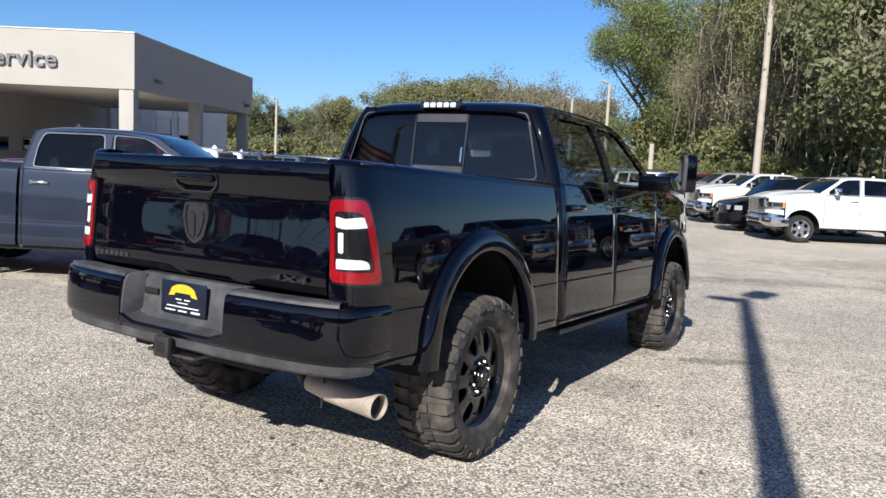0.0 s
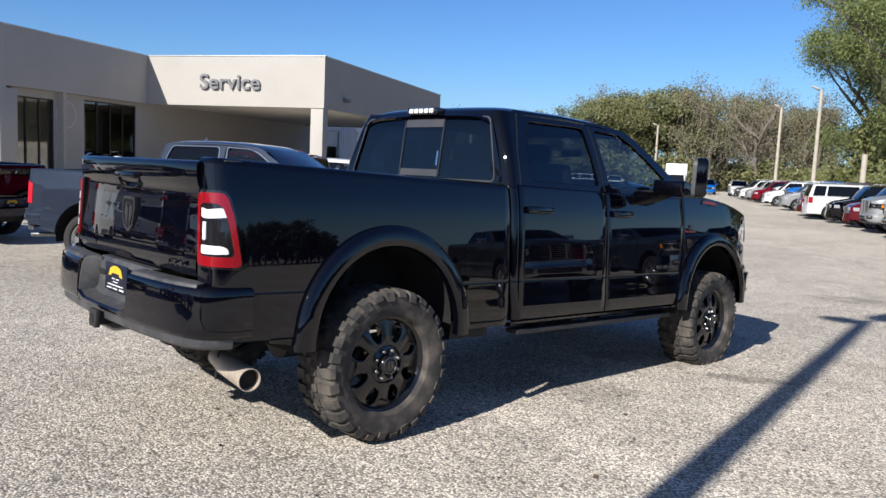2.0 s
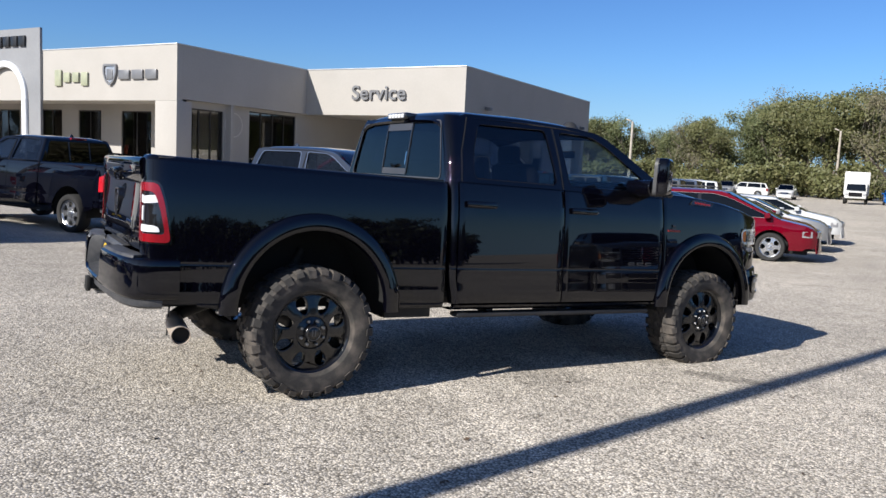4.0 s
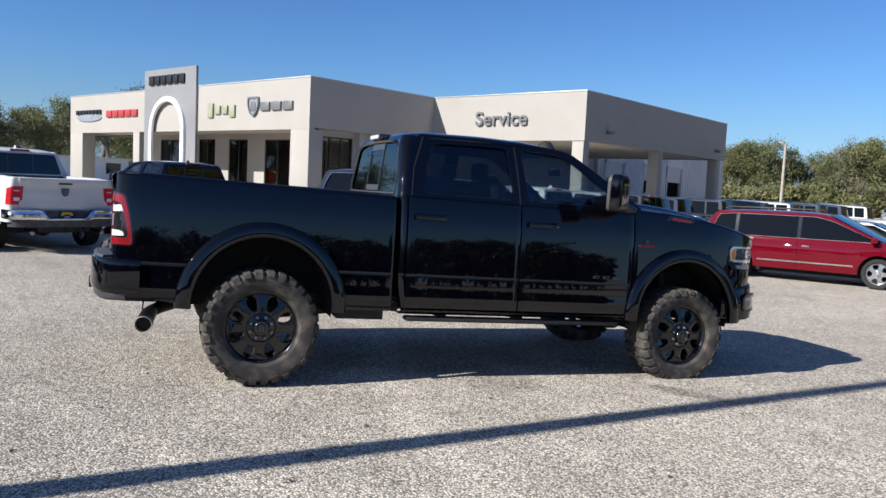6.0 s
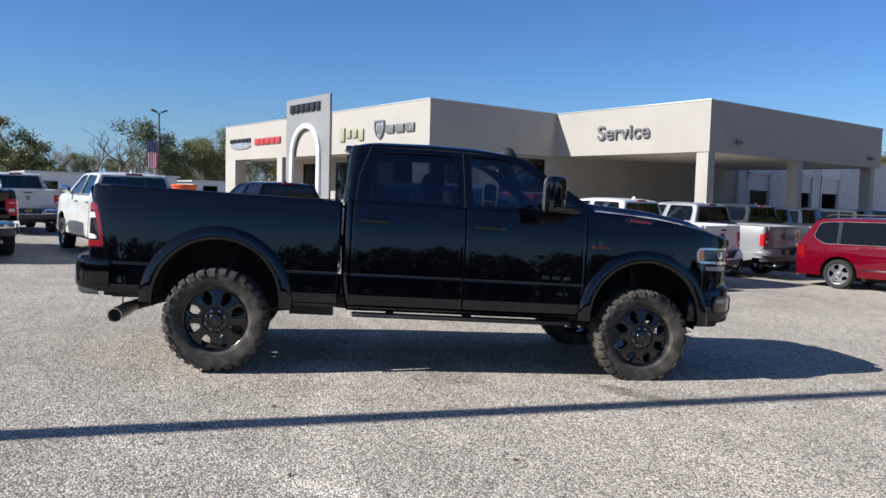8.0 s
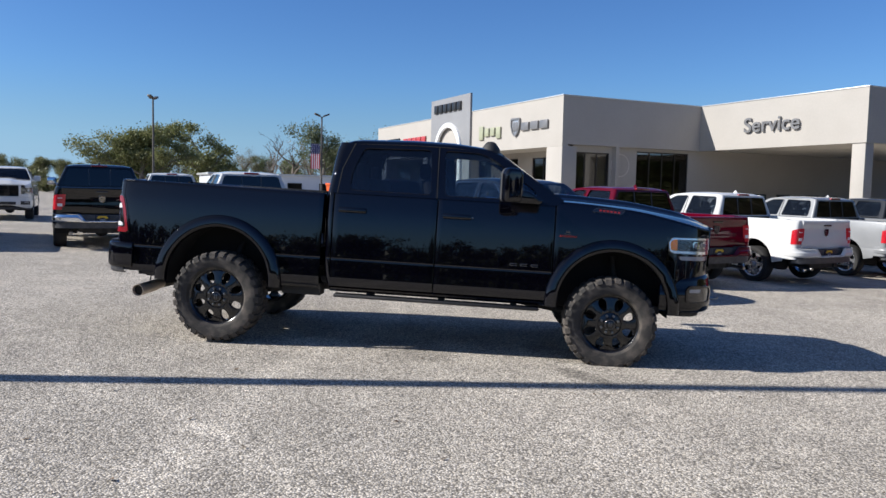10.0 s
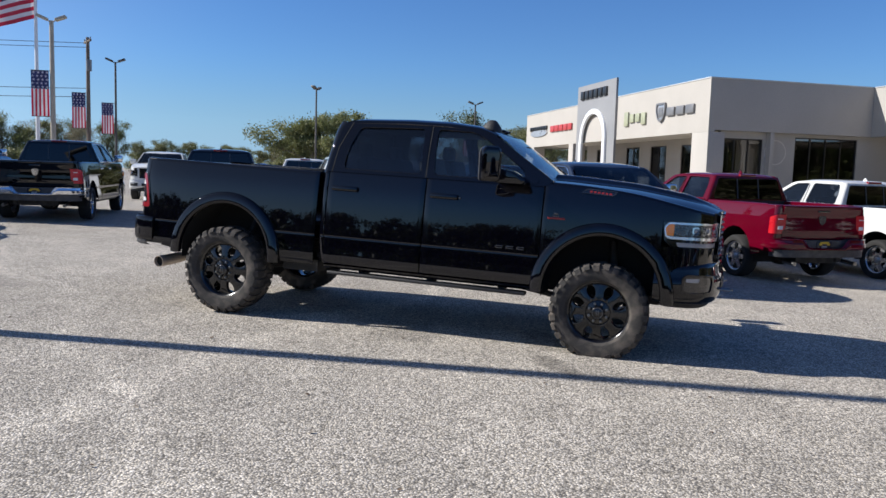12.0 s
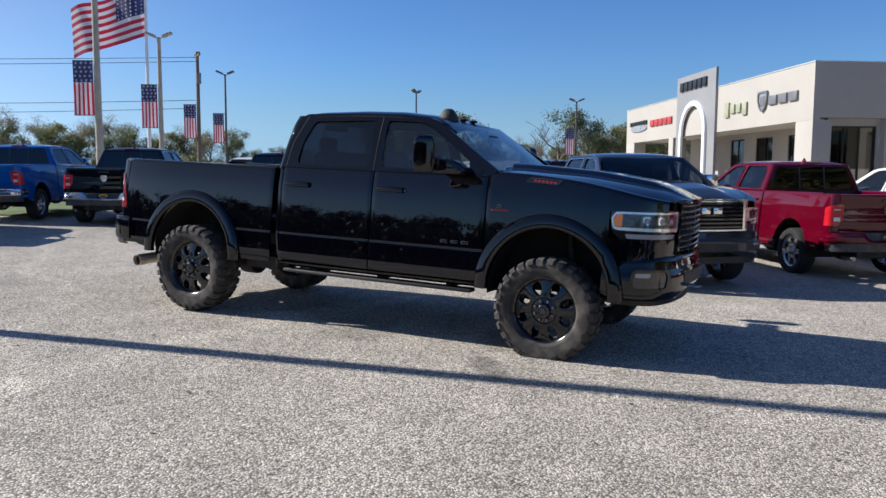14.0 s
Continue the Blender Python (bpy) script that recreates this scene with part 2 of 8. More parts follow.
FLAG_RED, FLAG_WHITE, FLAG_BLUE = leaf("red_flag_cloth", FLAG_RED, FLAG_RED), leaf("white_flag_cloth", FLAG_WHITE, FLAG_WHITE), leaf("navy_flag_cloth", FLAG_BLUE, FLAG_BLUE)
LEAF_DARK = leaf("oak_leaves", (0.14, 0.18, 0.055), (0.25, 0.26, 0.095))
LEAF_OLIVE = leaf("olive_leaves", (0.165, 0.185, 0.065), (0.27, 0.25, 0.105))
LEAF_MID = leaf("dull_olive_leaves", (0.165, 0.175, 0.070), (0.24, 0.225, 0.105))
LEAF_DRY = leaf("dry_grey_leaves", (0.21, 0.195, 0.115), (0.28, 0.24, 0.155))
# distance haze is put into this greyer leaf colour
LEAF_FAR = leaf("haze_grey_green_leaves", (0.135, 0.16, 0.068), (0.21, 0.21, 0.10))
LEAF_BROWN = leaf("winter_leaves", (0.27, 0.24, 0.14), (0.35, 0.30, 0.20))
LEAF_PINE = leaf("pine_needles", (0.085, 0.11, 0.05), (0.13, 0.15, 0.07))
# backlit shade is put into this dark leaf colour
LEAF_SHADE = leaf("shade_dark_leaves", (0.045, 0.06, 0.025), (0.075, 0.085, 0.035))
VINE = leaf("dry_vines", (0.28, 0.24, 0.185), (0.35, 0.30, 0.23))


def asphalt_material():
    m = bpy.data.materials.new("chip_seal_asphalt")
    m.use_nodes = True
    nt = m.node_tree
    b = nt.nodes["Principled BSDF"]
    tc = nt.nodes.new("ShaderNodeTexCoord")
    pos = tc.outputs["Object"]

    def node(kind, **inputs):
        n = nt.nodes.new(kind)
        for k, v in inputs.items():
            n.inputs[k.replace("_", " ")].default_value = v
        return n

    def rng(src, lo, hi, a, c):
        r = node("ShaderNodeMapRange", From_Min=lo, From_Max=hi, To_Min=a, To_Max=c)
        nt.links.new(src, r.inputs["Value"])
        return r.outputs[0]

    def math_node(op, a, c):
        n = nt.nodes.new("ShaderNodeMath")
        n.operation = op
        for i, v in enumerate((a, c)):
            if isinstance(v, (int, float)):
                n.inputs[i].default_value = v
            else:
                nt.links.new(v, n.inputs[i])
        return n.outputs[0]
    v1 = node("ShaderNodeTexVoronoi", Scale=75.0)
    nt.links.new(pos, v1.inputs["Vector"])
    stone = nt.nodes.new("ShaderNodeSeparateColor")
    nt.links.new(v1.outputs["Color"], stone.inputs[0])
    chip = rng(stone.outputs[0], 0.0, 1.0, 0.26, 0.92)
    gap = rng(v1.outputs["Distance"], 0.35, 0.75, 1.0, 0.36)
    n1 = node("ShaderNodeTexNoise", Scale=0.18, Detail=5.0)
    n2 = node("ShaderNodeTexNoise", Scale=1.6, Detail=6.0)
    n3 = node("ShaderNodeTexNoise", Scale=14.0, Detail=4.0)
    for n in (n1, n2, n3):
        nt.links.new(pos, n.inputs["Vector"])
    val = math_node("MULTIPLY", chip, gap)
    val = math_node("MULTIPLY", val, rng(n1.outputs["Fac"], 0.3, 0.7, 0.80, 1.14))
    val = math_node("MULTIPLY", val, rng(n2.outputs["Fac"], 0.3, 0.7, 0.88, 1.10))
    val = math_node("MULTIPLY", val, rng(n3.outputs["Fac"], 0.3, 0.7, 0.85, 1.12))
    # oil stains where cars have stood
    warp = node("ShaderNodeTexNoise", Scale=2.6, Detail=4.0)
    nt.links.new(pos, warp.inputs["Vector"])
    for cx, cy, rx, ry, deep in ((2.42, 6.95, 0.42, 0.13, 0.38), (1.55, 7.25, 0.5, 0.35, 0.25), (1.0, 5.9, 0.6, 0.4, 0.2), (5.6, 13.5, 1.8, 0.5, 0.3), (-1.6, 1.4, 0.5, 0.3, 0.2), (8.5, 17.0, 2.5, 0.9, 0.25)):
        mp = nt.nodes.new("ShaderNodeMapping")
        mp.inputs["Location"].default_value = (-cx / rx, -cy / ry, 0)
        mp.inputs["Scale"].default_value = (1 / rx, 1 / ry, 0)
        nt.links.new(pos, mp.inputs["Vector"])
        ln = nt.nodes.new("ShaderNodeVectorMath")
        ln.operation = "LENGTH"
        nt.links.new(mp.outputs[0], ln.inputs[0])
        d = math_node("ADD", ln.outputs["Value"], rng(warp.outputs["Fac"], 0.3, 0.7, -0.5, 0.5))
        val = math_node("MULTIPLY", val, rng(d, 0.6, 1.15, 1 - deep, 1.0))
    # worn pale seams and dark cracks wandering across the lot
    for (ax, ay, off, wid, gain) in ((0.55, 0.83, 4.6, 0.22, 1.22), (-0.35, 0.94, 2.3, 0.16, 1.15), (0.93, 0.36, 12.4, 0.035, 0.62), (-0.8, 0.6, 10.8, 0.03, 0.66), (0.2, 0.98, 16.2, 0.04, 0.62)):
        dt = nt.nodes.new("ShaderNodeVectorMath")
        dt.operation = "DOT_PRODUCT"
        dt.inputs[1].default_value = (ax, ay, 0)
        nt.links.new(pos, dt.inputs[0])
        d = math_node("SUBTRACT", dt.outputs["Value"], off)
        d = math_node("ADD", d, rng(n1.outputs["Fac"], 0.0, 1.0, -2.2, 2.2))
        d = math_node("ADD", d, rng(n2.outputs["Fac"], 0.0, 1.0, -0.35, 0.35))
        d = math_node("ABSOLUTE", d, 0.0)
        val = math_node("MULTIPLY", val, rng(d, wid * 0.3, wid, gain, 1.0))
    col = nt.nodes.new("ShaderNodeMix")
    col.data_type = "RGBA"
    col.inputs["A"].default_value = (1.0, 0.915, 0.80, 1)
    col.inputs["B"].default_value = (1.0, 0.885, 0.715, 1)
    nt.links.new(stone.outputs[1], col.inputs["Factor"])
    sc = nt.nodes.new("ShaderNodeVectorMath")
    sc.operation = "SCALE"
    nt.links.new(col.outputs["Result"], sc.inputs[0])
    nt.links.new(val, sc.inputs["Scale"])
    nt.links.new(sc.outputs[0], b.inputs["Base Color"])
    b.inputs["Roughness"].default_value = 0.85
    b.inputs["Diffuse Roughness"].default_value = 0.18
    b.inputs["Specular IOR Level"].default_value = 0.25
    bp = node("ShaderNodeBump", Strength=0.6, Distance=0.007)
    nt.links.new(rng(v1.outputs["Distance"], 0.0, 0.7, 1.0, 0.0), bp.inputs["Height"])
    nt.links.new(bp.outputs[0], b.inputs["Normal"])
    return m


ASPHALT = asphalt_material()
GRASS = mat("lawn_grass", (0.085, 0.125, 0.03), rough=0.9, var=0.3, scale=2, fine=40, bump=0.6, bump_scale=60, dirt=(0.14, 0.12, 0.06), dirt_amount=0.5)


# ---- mesh helpers ----
def part(name, bm, material, parent, label="", angle=38, at=None):
    """Links a bmesh as one mesh object under its thing; at: a matrix applied to the vertices."""
    if at is not None:
        bm.transform(at)
    me = bpy.data.meshes.new(name)
    bm.normal_update()
    bm.to_mesh(me)
    bm.free()
    for m in (material if isinstance(material, (list, tuple)) else [material]):
        me.materials.append(m)
    me.polygons.foreach_set("use_smooth", [True] * len(me.polygons))
    me.set_sharp_from_angle(angle=radians(angle))
    ob = new(name, me)
    ob.parent = parent
    if label:
        ob["label"] = label
    return ob


def thing(name, label, category, m=None, group="", kind=""):
    ob = new(name)
    ob.empty_display_size = 0.2
    if m is not None:
        ob.matrix_world = m
    return tagged(ob, label, category, group, kind)


def box(bm, x0, x1, y0, y1, z0, z1, bevel=0.0):
    vs = bmesh.ops.create_cube(bm, size=1.0)["verts"]
    for v in vs:
        v.co = Vector((x0 + (v.co.x + 0.5) * (x1 - x0), y0 + (v.co.y + 0.5) * (y1 - y0), z0 + (v.co.z + 0.5) * (z1 - z0)))
    if bevel:
        es = list({e for v in vs for e in v.link_edges})
        bmesh.ops.bevel(bm, geom=es, offset=bevel, segments=2, affect="EDGES", profile=0.5)


def boxes(*dims, bevel=0.0):
    bm = bmesh.new()
    for d in dims:
        box(bm, *d, bevel=bevel)
    return bm


def tube(bm, pts, radii, n=12, caps=True):
    """A round tube along points."""
    pts = [Vector(p) for p in pts]
    if isinstance(radii, (int, float)):
        radii = [radii] * len(pts)
    rings = []
    up = Vector((0, 0, 1))
    for i, p in enumerate(pts):
        d = (pts[min(i + 1, len(pts) - 1)] - pts[max(i - 1, 0)]).normalized()
        side = d.cross(up) if abs(d.dot(up)) < 0.95 else d.cross(Vector((1, 0, 0)))
        side.normalize()
        nor = side.cross(d)
        rings.append([bm.verts.new(p + (side * math.cos(a) + nor * math.sin(a)) * radii[i]) for a in (2 * math.pi * k / n for k in range(n))])
    for a, b in zip(rings, rings[1:]):
        for k in range(n):
            bm.faces.new((a[k], a[(k + 1) % n], b[(k + 1) % n], b[k]))
    if caps:
        bm.faces.new(list(reversed(rings[0])))
        bm.faces.new(rings[-1])


def lathe(bm, profile, n=32, m=None, close=False):
    """Turns (radius, height along y) round the y axis."""
    rings = []
    for r, h in profile:
        rings.append([bm.verts.new((r * math.cos(a), h, r * math.sin(a))) for a in (2 * math.pi * k / n for k in range(n))])
    if close:
        rings.append(rings[0])
    for a, b in zip(rings, rings[1:]):
        for k in range(n):
            bm.faces.new((a[k], b[k], b[(k + 1) % n], a[(k + 1) % n]))
    if m is not None:
        bmesh.ops.transform(bm, matrix=m, verts=[v for r in rings for v in r])


def sheet(bm, rows, flip=False):
    """A grid of quads through rows of points."""
    g = [[bm.verts.new(p) for p in row] for row in rows]
    for a, b in zip(g, g[1:]):
        for i in range(len(a) - 1):
            f = (a[i], a[i + 1], b[i + 1], b[i])
            bm.faces.new(tuple(reversed(f)) if flip else f)


def thicken(bm, d):
    bmesh.ops.recalc_face_normals(bm, faces=bm.faces[:])
    bmesh.ops.solidify(bm, geom=bm.faces[:], thickness=d)


def flat(outline, holes, place, depth=None):
    """A plane shape with holes; place maps its 2D points; depth: a vector to extrude along."""
    bm = bmesh.new()
    for loop in (outline, *holes):
        vs = [bm.verts.new((p[0], p[1], 0)) for p in loop]
        for a, b in zip(vs, vs[1:] + vs[:1]):
            bm.edges.new((a, b))
    bmesh.ops.triangle_fill(bm, use_beauty=True, use_dissolve=False, edges=bm.edges[:])
    for v in bm.verts:
        v.co = Vector(place(v.co.x, v.co.y))
    if depth is not None:
        ret = bmesh.ops.extrude_face_region(bm, geom=bm.faces[:])
        for v in ret["geom"]:
            if isinstance(v, bmesh.types.BMVert):
                v.co += Vector(depth)
        bmesh.ops.recalc_face_normals(bm, faces=bm.faces[:])
    return bm


def rounded(pts, r, n=4):
    """A polygon with its corners rounded."""
    out = []
    for i, p in enumerate(pts):
        a, b, c = Vector(pts[i - 1]), Vector(p), Vector(pts[(i + 1) % len(pts)])
        u, w = (a - b), (c - b)
        k = min(r, u.length * 0.45, w.length * 0.45)
        s, e = b + u.normalized() * k, b + w.normalized() * k
        for j in range(n + 1):
            t = j / n
            out.append(tuple(s * (1 - t) ** 2 + b * 2 * t * (1 - t) + e * t * t))
    return out


def text_mesh(body, size, extrude, m):
    cu = bpy.data.curves.new("lettering", "FONT")
    cu.body, cu.size, cu.extrude, cu.offset = body, size, extrude, 0.012 * size
    ob = bpy.data.objects.new("lettering", cu)
    scene.collection.objects.link(ob)
    me = bpy.data.meshes.new_from_object(ob.evaluated_get(bpy.context.evaluated_depsgraph_get()))
    bpy.data.objects.remove(ob)
    bm = bmesh.new()
    bm.from_mesh(me)
    bpy.data.meshes.remove(me)
    bm.transform(m)
    return bm


def lerp(x, pts):
    return float(np.interp(x, [p[0] for p in pts], [p[1] for p in pts]))


# ---- ground ----
def ground_z(x, y):
    lim = min(max(17.3 - 0.72 * x, 8.0), 17.0 + 2.5 * min(max((x + 14) / 8, 0.0), 1.0))
    yy = -1.2 * math.log(math.exp(-max(y, -10) / 1.2) + math.exp(-lim / 1.2))
    return 0.0724 - 0.00683 * min(max(x, -20), 20) - 0.02392 * yy


def build_ground():
    def spread(lo, hi, step):
        near = list(np.arange(lo, hi + 0.01, step))
        return sorted([lo - d for d in (4, 12, 30, 70, 160, 400, 900)] + near + [hi + d for d in (4, 12, 30, 70, 160, 400, 900)])
    xs, ys = spread(-30, 24, 1.0), spread(-12, 40, 1.0)
    bm = bmesh.new()
    sheet(bm, [[(x, y, ground_z(x, y)) for x in xs] for y in ys])
    me = bpy.data.meshes.new("ground")
    bm.normal_update()
    bm.to_mesh(me)
    bm.free()
    me.materials.append(ASPHALT)
    me.polygons.foreach_set("use_smooth", [True] * len(me.polygons))
    return tagged(new("ground", me), "worn light grey chip seal asphalt parking lot", "ground", kind="structure")


build_ground()


# ---- vehicles: x forward from the rear axle, y to the left, z up from the ground ----
def body_profile():
    """Half width of a truck's body by height, from the lean of its flank; a groove at the waist and a ledge low down."""
    lean = [(0.55, -0.30), (0.60, -0.20), (0.66, -0.06), (0.70, 0.0), (0.712, 0.085), (0.775, 0.075), (0.79, 0.06), (0.90, 0.062), (1.0, 0.062), (1.1, 0.065), (1.2, 0.078), (1.28, 0.10), (1.33, 0.125), (1.37, 0.16), (1.42, 0.19), (1.48, 0.215), (1.53, 0.26)]
    zs = np.arange(0.44, 1.561, 0.002)
    slope = np.interp(zs, [p[0] for p in lean], [p[1] for p in lean])
    w = -np.cumsum(slope) * 0.002
    w += 0.998 - np.interp(1.0, zs, w)
    return zs, w - 0.0012 * np.exp(-((zs - 0.886) / 0.004) ** 2)


BODY_Z, BODY_W = body_profile()


def body_width(z):
    return float(np.interp(z, BODY_Z, BODY_W))


FINE_LEVELS = [0.45, 0.56, 0.58, 0.60, 0.62, 0.64, 0.66, 0.68, 0.695, 0.705, 0.715, 0.73, 0.75, 0.77, 0.78, 0.79, 0.80, 0.83, 0.86, 0.872, 0.878, 0.882, 0.886, 0.890, 0.894, 0.90, 0.93] + [0.96, 1.0, 1.04, 1.08, 1.12, 1.16, 1.20, 1.24] + [1.26 + 0.02 * i for i in range(15)] + [9.0]
TAPER = [(-1.2, 0.95), (-0.9, 0.980), (-0.76, 0.988), (-0.66, 0.9928), (-0.55, 0.9965), (-0.42, 0.999), (-0.25, 1.0), (4.05, 1.0), (4.3, 0.985), (4.5, 0.945), (4.62, 0.885), (4.70, 0.78)]
NOSE = [(4.05, 1.0), (4.3, 0.985), (4.5, 0.945), (4.62, 0.88), (4.70, 0.77), (4.75, 0.60), (4.785, 0.40), (4.805, 0.2), (4.81, 0.0)]
TAIL = [(-0.76, 0.988), (-0.82, 0.9848), (-0.88, 0.981), (-0.93, 0.9765), (-0.98, 0.967), (-1.01, 0.953), (-1.03, 0.93), (-1.04, 0.89), (-1.045, 0.80), (-1.05, 0.40), (-1.055, 0.0)]
FENDER_TOP = [(3.15, 1.545), (3.6, 1.53), (4.0, 1.495), (4.3, 1.44), (4.55, 1.385), (4.75, 1.35)]


def side_y(x, z):
    return body_width(z) * sum(lerp(x + o, TAPER) for o in (-0.06, -0.03, 0.0, 0.03, 0.06)) / 5


def arch_z(x, cx, cz, r):
    d = abs(x - cx)
    return cz + math.sqrt(r * r - d * d) if d < r else -9.0


def side_panel(x0, x1, low, high, s, cap=None, rows=12, arches=(), step=0.09):
    """An outer body panel between two stations, cut by the wheel arches; cap: points (dy, dz) that turn in over its top edge."""
    xs = set(np.linspace(x0, x1, max(2, int((x1 - x0) / step))))
    for cx, cz, r in arches:
        xs |= {cx + r * math.cos(a) for a in np.linspace(0.0, math.pi, 29)}
    xs = sorted(x for x in xs if x0 - 1e-6 <= x <= x1 + 1e-6)
    bm = bmesh.new()
    grid = []
    levels = [-1.0, 0.60, 0.65, 0.70, 0.73, 0.79, 0.876, 0.886, 0.896, 0.97, 1.05, 1.13, 1.2, 1.27, 1.34, 1.42, 1.48, 9.0]
    for x in xs:
        lo = max([low(x)] + [arch_z(x, *a) for a in arches])
        hi = max(high(x), lo + 0.02)
        col = [(x, s * side_y(x, min(max(z, lo), hi)), min(max(z, lo), hi)) for z in levels]
        y1 = side_y(x, hi)
        for dy, dz in cap or ():
            col.append((x, s * (y1 - dy), hi + dz))
        grid.append(col)
    sheet(bm, grid)
    bmesh.ops.remove_doubles(bm, verts=bm.verts[:], dist=0.0005)
    thicken(bm, 0.012)
    return bm


def path_points(path, a, b, n, key=None, out=0.0):
    """n points along a plan path between two fractions of its length, moved outwards."""
    p = [Vector(q) for q in path]
    seg = [0.0]
    for u, w in zip(p, p[1:]):
        seg.append(seg[-1] + (w - u).length)
    res = []
    for f in np.linspace(a, b, n):
        d = f * seg[-1]
        i = max(k for k in range(len(p) - 1) if seg[k] <= d + 1e-9)
        t = (d - seg[i]) / (seg[i + 1] - seg[i])
        q = p[i].lerp(p[i + 1], t)
        tan = (p[min(i + 2, len(p) - 1)] - p[max(i - 1, 0)]).normalized()
        nor = Vector((tan.y, -tan.x))
        if nor.y < 0 and abs(nor.y) > abs(nor.x) or nor.dot(Vector((q.x - 1.8, q.y))) < 0:
            nor = -nor
        res.append(q + nor * out)
    return res


def wrap(path, a, b, s, z0, z1, out=0.0, n=10, rows=4, thick=0.012, lean=0.0, round_top=0.0, follow=False):
    """A piece that follows a plan path round a corner of the body; z0, z1: heights at the path's fractions (numbers or functions)."""
    bm = bmesh.new()
    pts = path_points(path, a, b, n, out=out)
    grid = []
    for k, q in enumerate(pts):
        f = a + (b - a) * k / (n - 1)
        lo = z0(f) if callable(z0) else z0
        hi = z1(f) if callable(z1) else z1
        col = []
        for z in np.linspace(lo, hi, rows):
            shift = lean((z - lo) / (hi - lo)) if callable(lean) else lean * (z - lo)
            c = Vector((q.x, q.y))
            inward = (Vector((1.8, 0)) - c).normalized()
            c = c + inward * shift
            k = body_width(z) if follow else 1.0
            col.append((c.x, s * c.y * k, z))
        if round_top:
            c = Vector((q.x, q.y * (body_width(hi) if follow else 1.0)))
            inward = (Vector((c.x - (0.3 if c.x > 1.8 else -0.3), 0)) - c).normalized()
            for d, h in ((0.012, 0.014), (0.04, 0.02), (round_top, 0.02)):
                cc = c + inward * d
                col.append((cc.x, s * cc.y, hi + h))
        grid.append(col)
    sheet(bm, grid)
    thicken(bm, thick)
    return bm


def bumper_curve(q):
    """How far a bumper's skin lies inwards, from its bottom edge (0) to its top (1): tucked in below, a ledge, then a leaning top."""
    return 0.045 * max(0.0, 1 - q / 0.25) ** 2 + (0.012 if q > 0.62 else 0.0) + 0.035 * max(0.0, q - 0.62)


def both(name, make, material, parent, at, label=""):
    return [part(name, make(s), material, parent, label, at=at) for s in (-1, 1)]


